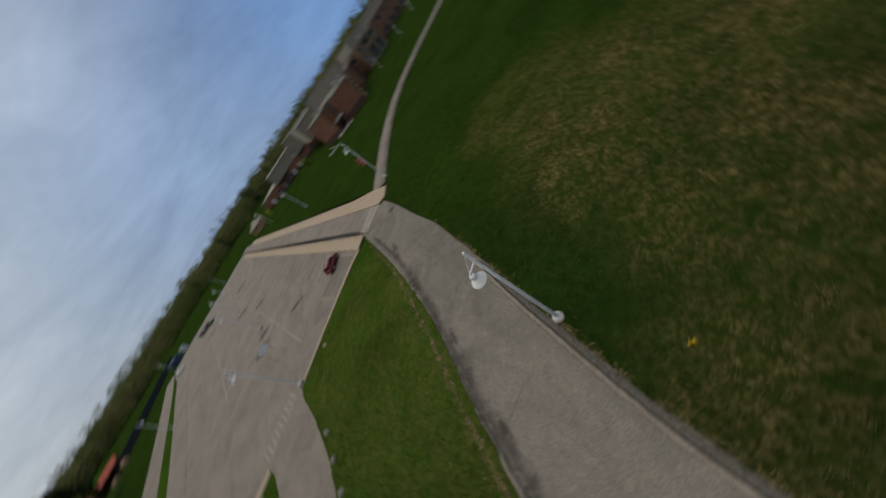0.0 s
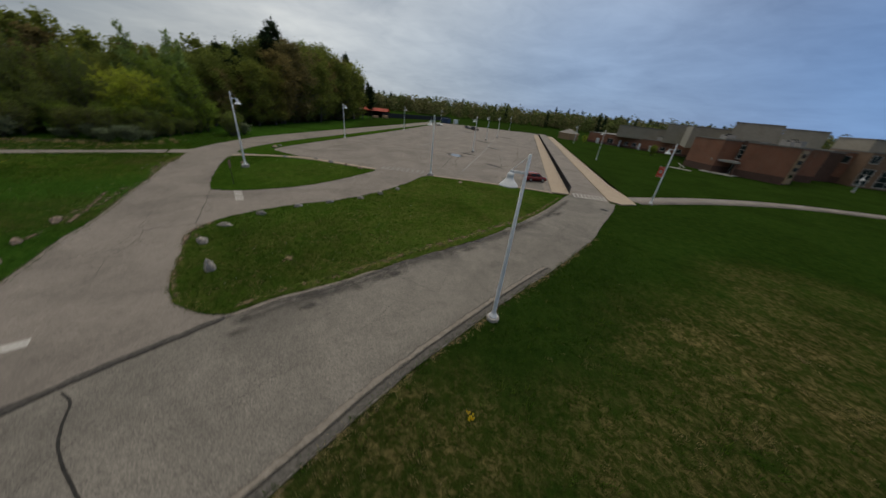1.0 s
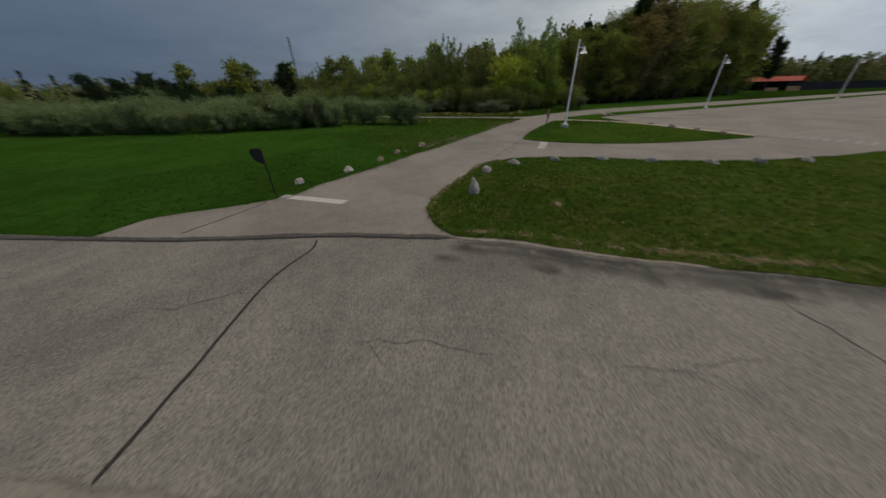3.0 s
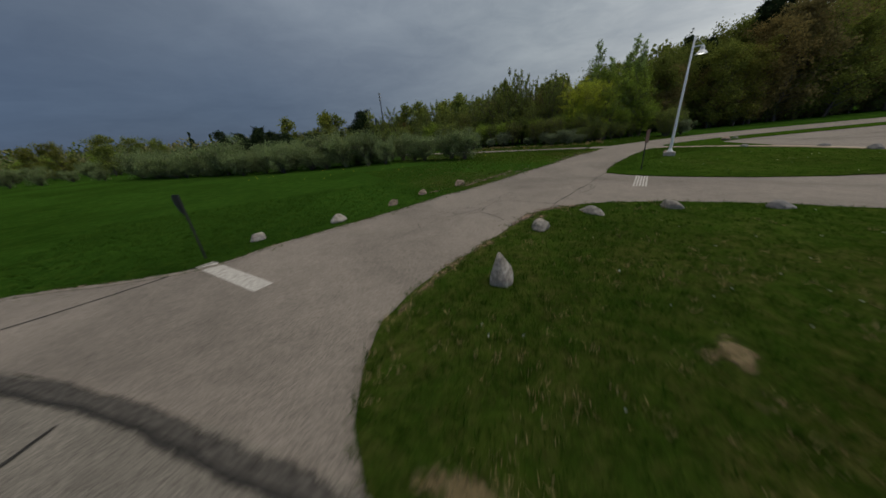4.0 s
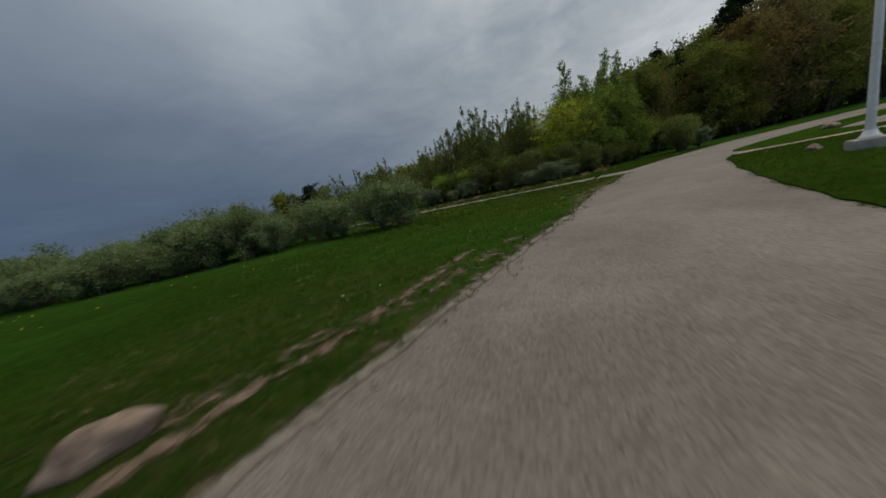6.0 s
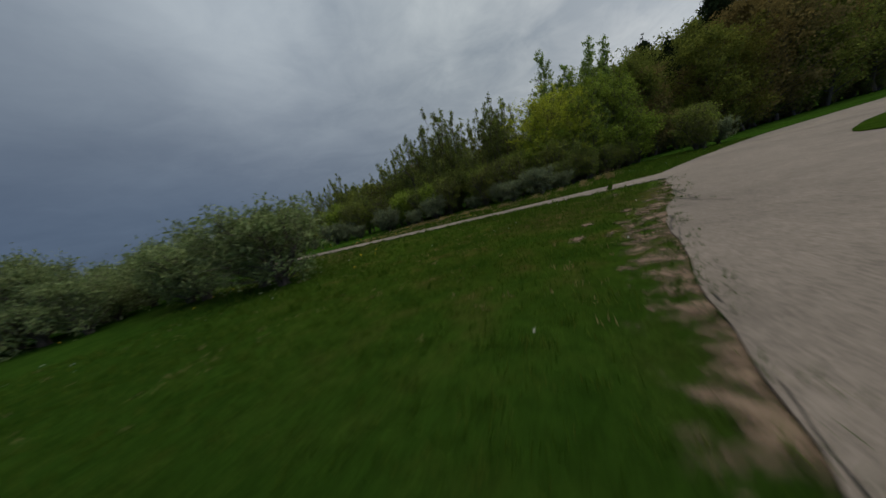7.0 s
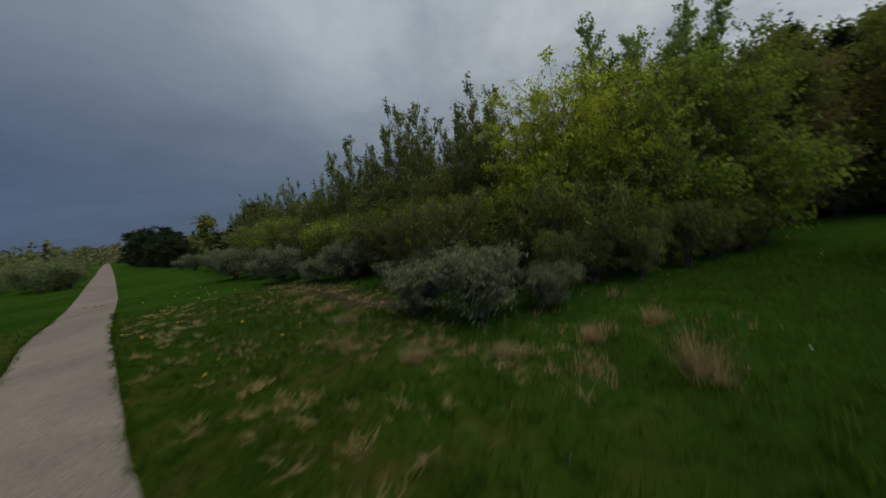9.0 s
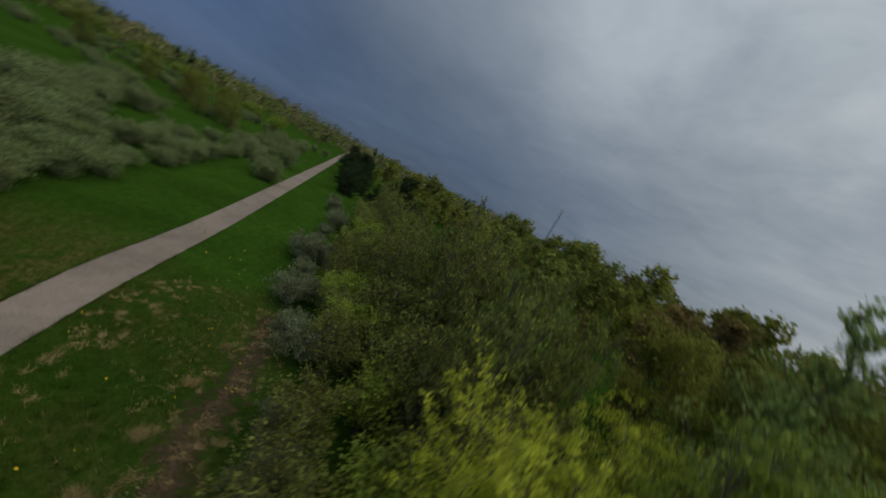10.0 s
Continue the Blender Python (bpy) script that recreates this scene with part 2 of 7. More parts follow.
def leaf(name, colours, translucent=0.35, vary=0.0, clumps=0.0, gain=1.0):
    """Leaves: each one takes its own shade between the given colours; vary: how far whole plants differ in hue;
    clumps: how far sprays of leaves differ in tone."""
    m, nt, b, N, L = material(name)
    nt.nodes.remove(b)
    geo, obj = N("ShaderNodeNewGeometry"), N("ShaderNodeObjectInfo")
    col = ramp(nt, geo.outputs["Random Per Island"], [(i / (len(colours) - 1), tuple(min(1.0, v * gain) for v in c)) for i, c in enumerate(colours)])
    tone = ramp(nt, obj.outputs["Random"], [(0.0, 0.78), (1.0, 1.0)])
    col = mix(nt, 1.0, col, tone, "MULTIPLY")
    if vary:
        col = mix(nt, vary, col, mix(nt, 1.0, col, ramp(nt, obj.outputs["Random"], TINTS), "MULTIPLY"))
    if clumps:
        col = mix(nt, 1.0, col, ramp(nt, noise_node(nt, 0.75, 4, 0.65), [(0.34, 1.0 - clumps), (0.64, 1.0)]), "MULTIPLY")
    dif, tra, sh = N("ShaderNodeBsdfDiffuse"), N("ShaderNodeBsdfTranslucent"), N("ShaderNodeMixShader")
    sh.inputs[0].default_value = translucent
    L(col, dif.inputs[0]); L(col, tra.inputs[0])
    L(dif.outputs[0], sh.inputs[1]); L(tra.outputs[0], sh.inputs[2])
    L(sh.outputs[0], nt.nodes["Material Output"].inputs[0])
    return m


def rough_surface(name, a, b_, scale=6.0, roughness=0.85, bumpy=0.4, metal=0.0, dist=0.01, spec=0.4):
    m, nt, b, N, L = material(name)
    n1, n2 = noise_node(nt, scale, 6, 0.65), noise_node(nt, scale * 7, 4, 0.6)
    col = mix(nt, ramp(nt, n1, [(0.32, 0.0), (0.68, 1.0)]), a, b_)
    col = mix(nt, 1.0, col, ramp(nt, n2, [(0.2, 0.82), (0.8, 1.12)]), "MULTIPLY")
    L(col, b.inputs["Base Color"])
    b.inputs["Roughness"].default_value, b.inputs["Metallic"].default_value = roughness, metal
    b.inputs["Specular IOR Level"].default_value = spec
    if bumpy:
        bump(nt, b, n2, bumpy, dist)
    return m


def glow(name, colour, strength):
    m, nt, b, N, L = material(name)
    b.inputs["Emission Color"].default_value, b.inputs["Emission Strength"].default_value = (*colour, 1), strength
    return m


def glass(name, colour):
    m, nt, b, N, L = material(name)
    b.inputs["Base Color"].default_value = (*colour, 1)
    b.inputs["Roughness"].default_value, b.inputs["Specular IOR Level"].default_value = 0.06, 0.6
    return m


def brick(name):
    m, nt, b, N, L = material(name)
    t, tc = N("ShaderNodeTexBrick"), N("ShaderNodeTexCoord")
    mp = N("ShaderNodeMapping"); mp.inputs["Rotation"].default_value = (radians(90), 0, 0)
    L(tc.outputs["Object"], mp.inputs[0])
    t.inputs["Scale"].default_value = 1.0
    t.inputs["Brick Width"].default_value, t.inputs["Row Height"].default_value, t.inputs["Mortar Size"].default_value = 0.3, 0.1, 0.008
    t.inputs["Color1"].default_value, t.inputs["Color2"].default_value, t.inputs["Mortar"].default_value = (0.235, 0.092, 0.050, 1), (0.29, 0.120, 0.068, 1), (0.25, 0.165, 0.12, 1)
    L(mp.outputs[0], t.inputs["Vector"])
    s = ramp(nt, noise_node(nt, 0.35, 5, 0.6), [(0.3, 0.82), (0.7, 1.08)])
    L(mix(nt, 1.0, t.outputs[0], s, "MULTIPLY"), b.inputs["Base Color"])
    b.inputs["Roughness"].default_value = 0.9
    return m


# where the lawn is dry: x, y, radius, strength
ZONES_FIELD = [(3.0, 0.5, 9.0, 1.0), (4.5, 10.5, 8.0, 0.9), (2.5, 19.5, 12.0, 1.0), (-4.0, 28.0, 9.0, 0.6), (-16.6, -20.0, 5.0, 0.5), (-33.0, -25.4, 3.6, 0.75), (-26.0, -41.0, 9.0, 0.7), (-39.5, -37.0, 5.0, 0.35), (-36.0, -45.0, 6.0, 0.4)]
M = {
    "grass": grass_ground("lawn_grass", ((0.012, 0.029, 0.0045), (0.019, 0.039, 0.0062), (0.028, 0.049, 0.009)), (0.037, 0.042, 0.010), (0.175, 0.138, 0.058),
                          ZONES_FIELD,
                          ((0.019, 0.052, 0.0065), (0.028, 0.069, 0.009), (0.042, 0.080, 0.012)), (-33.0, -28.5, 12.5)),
    "lawn": grass_ground("island_grass", ((0.022, 0.052, 0.006), (0.032, 0.068, 0.008), (0.050, 0.086, 0.012)), (0.072, 0.078, 0.017), (0.170, 0.134, 0.056),
                         [(-9.0, 1.0, 15.0, 0.42), (-22.0, 8.0, 16.0, 0.40), (-32.0, -8.0, 9.0, 0.2)]),
    "road": asphalt("old_asphalt", (0.090, 0.082, 0.071), (0.232, 0.212, 0.184), 0.26, 34.0),
    "drive": asphalt("pale_asphalt", (0.130, 0.114, 0.098), (0.252, 0.222, 0.195), 0.22, 40.0),
    "strip": asphalt("patch_asphalt", (0.060, 0.056, 0.050), (0.165, 0.152, 0.136), 0.3, 24.0),
    "stain": asphalt("stained_asphalt", (0.068, 0.063, 0.058), (0.165, 0.154, 0.142), 0.35, 38.0),
    "crack": rough_surface("open_crack", (0.022, 0.021, 0.019), (0.052, 0.048, 0.043), 9.0, 0.9, 0.3),
    "seam": asphalt("seam_asphalt", (0.040, 0.037, 0.034), (0.105, 0.098, 0.090), 0.35, 30.0),
    "old_strip": worn("cracked_edge", (0.062, 0.058, 0.052), (0.155, 0.143, 0.126), 6.0, 0.55, 1.6, 0.15, 0.55),
    "sand_wash": worn("sand_wash", (0.185, 0.162, 0.136), (0.285, 0.252, 0.214), 4.0, 0.85, 1.9, 0.25, 0.80),
    "oil_stain": worn("dark_stain", (0.055, 0.051, 0.046), (0.110, 0.103, 0.094), 3.0, 0.95, 0.8, 0.30, 1.10, 0.52),
    "damp": worn("damp_asphalt", (0.050, 0.047, 0.043), (0.095, 0.088, 0.080), 2.0, 0.7, 0.6, 0.25, 0.9, 0.75, 0.55),
    "seam_wash": worn("dark_seam", (0.040, 0.037, 0.034), (0.110, 0.102, 0.092), 8.0, 0.7, 2.6, 0.20, 0.60),
    "sealer": worn("old_sealer", (0.018, 0.018, 0.017), (0.055, 0.052, 0.048), 9.0, 0.55, 6.0, 0.10, 0.50),
    "earth_wash": worn("bare_earth_wash", (0.105, 0.074, 0.052), (0.260, 0.196, 0.142), 5.0, 2.6, 2.4, 0.35, 1.35),
    "thatch_wash": worn("dead_thatch", (0.110, 0.084, 0.040), (0.215, 0.170, 0.092), 7.0, 3.4, 1.6, 0.60, 1.4, 0.8),
    "litter_wash": worn("leaf_litter", (0.036, 0.027, 0.016), (0.110, 0.082, 0.046), 9.0, 1.8, 1.7, 0.28, 1.1, 0.92),
    "faded_paint": worn("faded_paint", (0.28, 0.27, 0.255), (0.44, 0.425, 0.405), 7.0, 0.9, 3.0, -0.35, 0.45, 0.9),
    "gravel": rough_surface("sandy_edge", (0.17, 0.145, 0.120), (0.25, 0.216, 0.182), 5.0, 0.95, 0.8, dist=0.03),
    "dirt": rough_surface("bare_dirt", (0.075, 0.052, 0.036), (0.200, 0.145, 0.103), 5.5, 0.95, 1.0, dist=0.05),
    "paint": rough_surface("worn_paint", (0.27, 0.255, 0.235), (0.52, 0.50, 0.47), 7.0, 0.8, 0.3),
    "concrete": rough_surface("tan_concrete", (0.30, 0.235, 0.170), (0.38, 0.305, 0.225), 1.2, 0.9, 0.3),
    "grey_concrete": rough_surface("grey_concrete", (0.30, 0.28, 0.255), (0.42, 0.40, 0.37), 2.5, 0.9, 0.4),
    "pole": rough_surface("white_pole_paint", (0.70, 0.73, 0.76), (0.80, 0.82, 0.84), 1.5, 0.42, 0.1),
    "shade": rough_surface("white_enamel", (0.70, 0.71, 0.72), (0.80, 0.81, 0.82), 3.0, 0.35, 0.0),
    "bulb": glow("lit_bulb", (1.0, 0.96, 0.88), 4.0),
    "black": rough_surface("black_metal", (0.010, 0.010, 0.011), (0.018, 0.018, 0.019), 8.0, 0.6, 0.1),
    "boulder": rough_surface("granite", (0.105, 0.098, 0.090), (0.38, 0.350, 0.315), 7.0, 0.9, 0.9, dist=0.03),
    "boulder_pale": rough_surface("pale_granite", (0.155, 0.138, 0.120), (0.52, 0.475, 0.42), 7.0, 0.9, 0.9, dist=0.03),
    "boulder_warm": rough_surface("pink_granite", (0.125, 0.090, 0.066), (0.36, 0.275, 0.210), 6.0, 0.9, 0.9, dist=0.03),
    "boulder_dark": rough_surface("dark_granite", (0.10, 0.10, 0.10), (0.27, 0.26, 0.255), 4.0, 0.9, 0.9, dist=0.03),
    "bark": rough_surface("bark", (0.055, 0.045, 0.035), (0.13, 0.11, 0.09), 6.0, 0.95, 0.6),
    "brick": brick("red_brick"),
    # dark brick for bases, and for the painted shade of the school's recesses
    "brick_dark_and_shade": rough_surface("dark_brick_base", (0.085, 0.048, 0.036), (0.12, 0.068, 0.050), 1.5, 0.9, 0.2),
    "tan_brick": rough_surface("tan_brick", (0.21, 0.130, 0.082), (0.27, 0.175, 0.115), 1.0, 0.9, 0.2),
    "beige": rough_surface("beige_cladding", (0.30, 0.268, 0.215), (0.36, 0.325, 0.265), 0.4, 0.8, 0.1),
    "roofing": rough_surface("pale_roofing", (0.20, 0.185, 0.165), (0.27, 0.25, 0.225), 0.3, 0.9, 0.1),
    "glass": glass("dark_glass", (0.02, 0.03, 0.035)),
    "frame": rough_surface("window_frame", (0.56, 0.55, 0.53), (0.66, 0.65, 0.63), 3.0, 0.6, 0.0),
    "banner": rough_surface("red_banner", (0.55, 0.055, 0.03), (0.62, 0.075, 0.04), 3.0, 0.7, 0.0),
    "orange": rough_surface("orange_roof", (0.45, 0.065, 0.035), (0.54, 0.090, 0.045), 2.0, 0.6, 0.0),
    "blue": rough_surface("blue_steel", (0.02, 0.045, 0.11), (0.03, 0.06, 0.14), 2.0, 0.5, 0.0),
    "car_red": rough_surface("red_car_paint", (0.16, 0.010, 0.012), (0.18, 0.013, 0.015), 2.0, 0.25, 0.0, spec=0.6),
    "car_white": rough_surface("white_car_paint", (0.66, 0.67, 0.68), (0.72, 0.72, 0.73), 2.0, 0.25, 0.0, spec=0.6),
    "car_black": rough_surface("black_car_paint", (0.015, 0.016, 0.018), (0.022, 0.022, 0.024), 2.0, 0.25, 0.0, spec=0.6),
    "tyre": rough_surface("tyre_rubber", (0.015, 0.015, 0.015), (0.028, 0.028, 0.028), 9.0, 0.85, 0.2),
    "rim": rough_surface("alloy_rim", (0.45, 0.45, 0.46), (0.55, 0.55, 0.56), 4.0, 0.35, 0.0, metal=0.8),
    "water": glass("puddle_water", (0.06, 0.06, 0.06)),
    "wood": rough_surface("raw_wood", (0.34, 0.22, 0.12), (0.46, 0.32, 0.19), 3.0, 0.85, 0.3),
    "blades": leaf("grass_blades", [(0.020, 0.056, 0.005), (0.038, 0.086, 0.009), (0.068, 0.112, 0.015)], 0.48),
    "meadow": leaf("meadow_blades", [(0.026, 0.066, 0.0065), (0.052, 0.104, 0.011), (0.105, 0.140, 0.024)], 0.48, gain=1.22),
    "straw": leaf("straw_blades", [(0.20, 0.155, 0.070), (0.30, 0.235, 0.120), (0.13, 0.115, 0.042)], 0.2, gain=1.4),
    "silver": leaf("silver_leaves", [(0.175, 0.225, 0.115), (0.265, 0.310, 0.180), (0.105, 0.145, 0.070)], clumps=0.4, gain=1.25),
    "olive": leaf("olive_leaves", [(0.150, 0.205, 0.082), (0.240, 0.290, 0.140), (0.105, 0.155, 0.055)], vary=0.2, clumps=0.45, gain=1.5),
    "yellow": leaf("yellow_green_leaves", [(0.328, 0.395, 0.034), (0.470, 0.512, 0.063), (0.227, 0.294, 0.029)], 0.45, clumps=0.45, gain=1.65),
    "lime": leaf("lime_leaves", [(0.194, 0.290, 0.042), (0.309, 0.406, 0.067), (0.136, 0.203, 0.033)], 0.42, clumps=0.45, gain=1.26),
    "poplar": leaf("poplar_leaves", [(0.202, 0.296, 0.078), (0.296, 0.390, 0.123), (0.148, 0.217, 0.062)], clumps=0.4, gain=1.4),
    "spring": leaf("spring_leaves", [(0.160, 0.209, 0.052), (0.238, 0.291, 0.078), (0.135, 0.139, 0.052)], vary=0.45, clumps=0.5, gain=1.36),
    "brown": leaf("russet_leaves", [(0.215, 0.168, 0.076), (0.270, 0.215, 0.092), (0.165, 0.138, 0.060)], vary=0.5, clumps=0.45, gain=1.25),
    "oak": leaf("oak_leaves", [(0.178, 0.212, 0.054), (0.268, 0.295, 0.074), (0.148, 0.158, 0.055)], vary=0.75, clumps=0.45, gain=1.3),
    "needle": leaf("pine_needles", [(0.030, 0.050, 0.022), (0.052, 0.076, 0.032), (0.020, 0.034, 0.017)], 0.1),
    "blossom": leaf("white_blossom", [(0.55, 0.55, 0.50), (0.70, 0.70, 0.66)], 0.2),
    "dandelion": leaf("dandelion_heads", [(0.60, 0.42, 0.02), (0.70, 0.52, 0.04)], 0.1),
    "fleck": leaf("seed_heads", [(0.42, 0.42, 0.38), (0.60, 0.60, 0.55)], 0.1),
    "far": leaf("far_leaves", [(0.185, 0.185, 0.080), (0.250, 0.235, 0.105), (0.150, 0.155, 0.065)], 0.2),
    "far_green": leaf("far_green_leaves", [(0.110, 0.150, 0.045), (0.170, 0.205, 0.062), (0.080, 0.115, 0.036)], 0.2),
    "far_dark": leaf("far_dark_leaves", [(0.030, 0.050, 0.026), (0.050, 0.072, 0.036)], 0.1),
}


# ---- mesh helpers ----
def mesh_arrays(name, verts, faces, mat, smooth=False):
    """A mesh from arrays: verts n x 3, faces m x k."""
    verts, faces = np.asarray(verts, np.float32), np.asarray(faces, np.int32)
    me = bpy.data.meshes.new(name)
    m, k = faces.shape
    me.vertices.add(len(verts)); me.loops.add(m * k); me.polygons.add(m)
    me.vertices.foreach_set("co", verts.ravel())
    me.loops.foreach_set("vertex_index", faces.ravel())
    me.polygons.foreach_set("loop_start", np.arange(0, m * k, k, dtype=np.int32))
    if smooth:
        me.polygons.foreach_set("use_smooth", np.ones(m, bool))
    me.update(calc_edges=True)
    me.materials.append(mat)
    return me


def bm_mesh(name, bm, mat, smooth=False):
    me = bpy.data.meshes.new(name)
    if smooth:
        for f in bm.faces:
            f.smooth = True
    bm.to_mesh(me)
    bm.free()
    me.materials.append(mat)
    return me


def part(name, bm, mat, parent=None, label="", smooth=False):
    """Link a bmesh or mesh as one object under a thing or a part."""
    ob = new(name, bm_mesh(name, bm, mat, smooth) if isinstance(bm, bmesh.types.BMesh) else bm)
    if parent:
        ob.parent = parent
    return tagged(ob, label)


def thing(name, m, label, category, group="", kind=""):
    ob = new(name)
    ob.matrix_world = m
    return tagged(ob, label, category, group, kind)


def box(bm, x0, x1, y0, y1, z0, z1, bevel=0.0):
    r = bmesh.ops.create_cube(bm, size=1.0, matrix=Matrix.Translation(((x0 + x1) / 2, (y0 + y1) / 2, (z0 + z1) / 2)) @ Matrix.Diagonal((x1 - x0, y1 - y0, z1 - z0, 1)))
    if bevel:
        es = list({e for v in r["verts"] for e in v.link_edges})
        bmesh.ops.bevel(bm, geom=es, offset=bevel, segments=2, affect="EDGES")
    return bm


def lathe(bm, profile, n=16, m=Matrix()):
    """Turn (radius, height) pairs round the z axis."""
    rings = [[bm.verts.new(m @ Vector((r * math.cos(a), r * math.sin(a), z))) for a in (2 * math.pi * i / n for i in range(n))] for r, z in profile]
    for a, b in zip(rings, rings[1:]):
        for i in range(n):
            bm.faces.new((a[i], a[(i + 1) % n], b[(i + 1) % n], b[i]))
    return bm


def rod(bm, a, b, r0, r1=None, n=8):
    a, b = Vector(a), Vector(b)
    q = (b - a).to_track_quat("Z", "Y").to_matrix().to_4x4()
    lathe(bm, [(r0, 0), (r1 if r1 is not None else r0, (b - a).length)], n, Matrix.Translation(a) @ q)
    return bm


def curve_points(pts, step=0.5, closed=False):
    """A smooth line through the given points."""
    p = [np.array(q, float) for q in pts]
    n, out = len(p), []
    for i in range(n if closed else n - 1):
        a, b, c, d = (p[(i - 1) % n], p[i], p[(i + 1) % n], p[(i + 2) % n]) if closed else (p[max(i - 1, 0)], p[i], p[i + 1], p[min(i + 2, n - 1)])
        k = max(1, int(np.linalg.norm(c - b) / step))
        for j in range(k):
            t = j / k
            out.append(0.5 * (2 * b + (c - a) * t + (2 * a - 5 * b + 4 * c - d) * t * t + (3 * b - a - 3 * c + d) * t ** 3))
    if not closed:
        out.append(p[-1])
    return np.array(out)


def wobble(pts, amount, scale, seed=0.0):
    """Push points about by smooth noise, for worn edges."""
    out = np.array(pts, float)
    for i, q in enumerate(out):
        v = noise.noise_vector(Vector((q[0] * scale + seed, q[1] * scale - seed, seed))) + 0.5 * noise.noise_vector(Vector((q[0] * scale * 3.1, q[1] * scale * 3.1, seed)))
        out[i, 0] += amount * v.x
        out[i, 1] += amount * v.y
    return out


def sheet(name, outline, z, mat, skirt=0.08, ragged=0.0, rscale=1.5):
    """A flat area with the given outline, and a skirt down to the ground."""
    pts = wobble(outline, ragged, rscale) if ragged else outline
    bm = bmesh.new()
    vs = [bm.verts.new((q[0], q[1], z)) for q in pts]
    f = bm.faces.new(vs)
    if f.normal.z < 0 or sum((a.co.x * b.co.y - b.co.x * a.co.y) for a, b in zip(vs, vs[1:] + vs[:1])) < 0:
        f.normal_flip()
    low = [bm.verts.new((q[0], q[1], z - skirt)) for q in pts]
    for i in range(len(vs)):
        j = (i + 1) % len(vs)
        bm.faces.new((vs[i], vs[j], low[j], low[i]))
    bmesh.ops.triangulate(bm, faces=[f])
    bmesh.ops.recalc_face_normals(bm, faces=bm.faces)
    return new(name, bm_mesh(name, bm, mat))


def ribbon_mesh(name, line, width, z, mat, ragged=0.0, seed=0.0, skirt=0.0):
    line = np.array(line, float)
    d = np.gradient(line, axis=0)
    d /= np.linalg.norm(d, axis=1)[:, None] + 1e-9
    nrm = np.stack([-d[:, 1], d[:, 0]], 1)
    w = np.full(len(line), width) if np.isscalar(width) else np.array(width)
    if ragged:
        rr = np.array([1 + ragged * noise.noise(Vector((q[0] * 2.3 + seed, q[1] * 2.3, seed))) for q in line])
        w = w * rr
    a, b = line + nrm * w[:, None] / 2, line - nrm * w[:, None] / 2
    n = len(line)
    zz = np.full((n, 1), z)
    verts = np.concatenate([np.hstack([a, zz]), np.hstack([b, zz])])
    faces = [(i, n + i, n + i + 1, i + 1) for i in range(n - 1)]
    if skirt:
        verts = np.concatenate([verts, verts - np.array([0, 0, skirt])])
        faces += [(i, i + 1, 2 * n + i + 1, 2 * n + i) for i in range(n - 1)] + [(n + i + 1, n + i, 3 * n + i, 3 * n + i + 1) for i in range(n - 1)]
    return mesh_arrays(name, verts, faces, mat)


def wash_mesh(name, line, width, z, mat, ends=0.4):
    """A ribbon that fades out towards its rim and ends: for seams, stains and washes of sand or earth."""
    line = np.array(line, float)
    d = np.gradient(line, axis=0)
    d /= np.linalg.norm(d, axis=1)[:, None] + 1e-9
    nrm = np.stack([-d[:, 1], d[:, 0]], 1)
    n = len(line)
    w = np.interp(np.linspace(0, 1, n), np.linspace(0, 1, len(width)), width) if isinstance(width, (list, tuple)) else np.full(n, float(width))
    run = np.concatenate([[0], np.cumsum(np.linalg.norm(np.diff(line, axis=0), axis=1))])
    along = np.clip(np.minimum(run, run[-1] - run) / max(ends, 1e-6), 0, 1)
    rows, cover = [], []
    for k, c in ((-0.5, 0.0), (-0.25, 0.5), (0.0, 1.0), (0.25, 0.5), (0.5, 0.0)):
        rows.append(np.hstack([line + nrm * (w * k)[:, None], np.full((n, 1), z)]))
        cover.append(c * along)
    faces = [(k * n + i, k * n + i + 1, (k + 1) * n + i + 1, (k + 1) * n + i) for k in range(4) for i in range(n - 1)]
    me = mesh_arrays(name, np.concatenate(rows), faces, mat)
    me.attributes.new("cover", "FLOAT", "POINT").data.foreach_set("value", np.concatenate(cover).astype(np.float32))
    return me


def wash_spot(name, x, y, rx, ry, turn, z, mat):
    """A round stain that fades out towards its rim."""
    verts, cover, n = [(x, y, z)], [1.0], 28
    for k in (0.35, 0.7, 1.0):
        for i in range(n):
            a = 2 * math.pi * i / n
            u, v = rx * k * math.cos(a), ry * k * math.sin(a)
            verts.append((x + u * math.cos(turn) - v * math.sin(turn), y + u * math.sin(turn) + v * math.cos(turn), z))
            cover.append(1 - k)
    bm = bmesh.new()
    vs = [bm.verts.new(v) for v in verts]
    for i in range(n):
        j = (i + 1) % n
        bm.faces.new((vs[0], vs[1 + i], vs[1 + j]))
        for r in (0, 1):
            bm.faces.new((vs[1 + r * n + i], vs[1 + (r + 1) * n + i], vs[1 + (r + 1) * n + j], vs[1 + r * n + j]))
    me = bm_mesh(name, bm, mat)
    me.attributes.new("cover", "FLOAT", "POINT").data.foreach_set("value", np.array(cover, np.float32))
    return me


def inside(pts, poly):
    """Which points lie in the polygon."""
    pts, poly = np.asarray(pts), np.asarray(poly)
    x, y = pts[:, 0], pts[:, 1]
    r = np.zeros(len(pts), bool)
    for (ax, ay), (bx, by) in zip(poly, np.roll(poly, -1, 0)):
        c = (ay > y) != (by > y)
        with np.errstate(divide="ignore", invalid="ignore"):
            r ^= c & (x < (bx - ax) * (y - ay) / (by - ay) + ax)
    return r


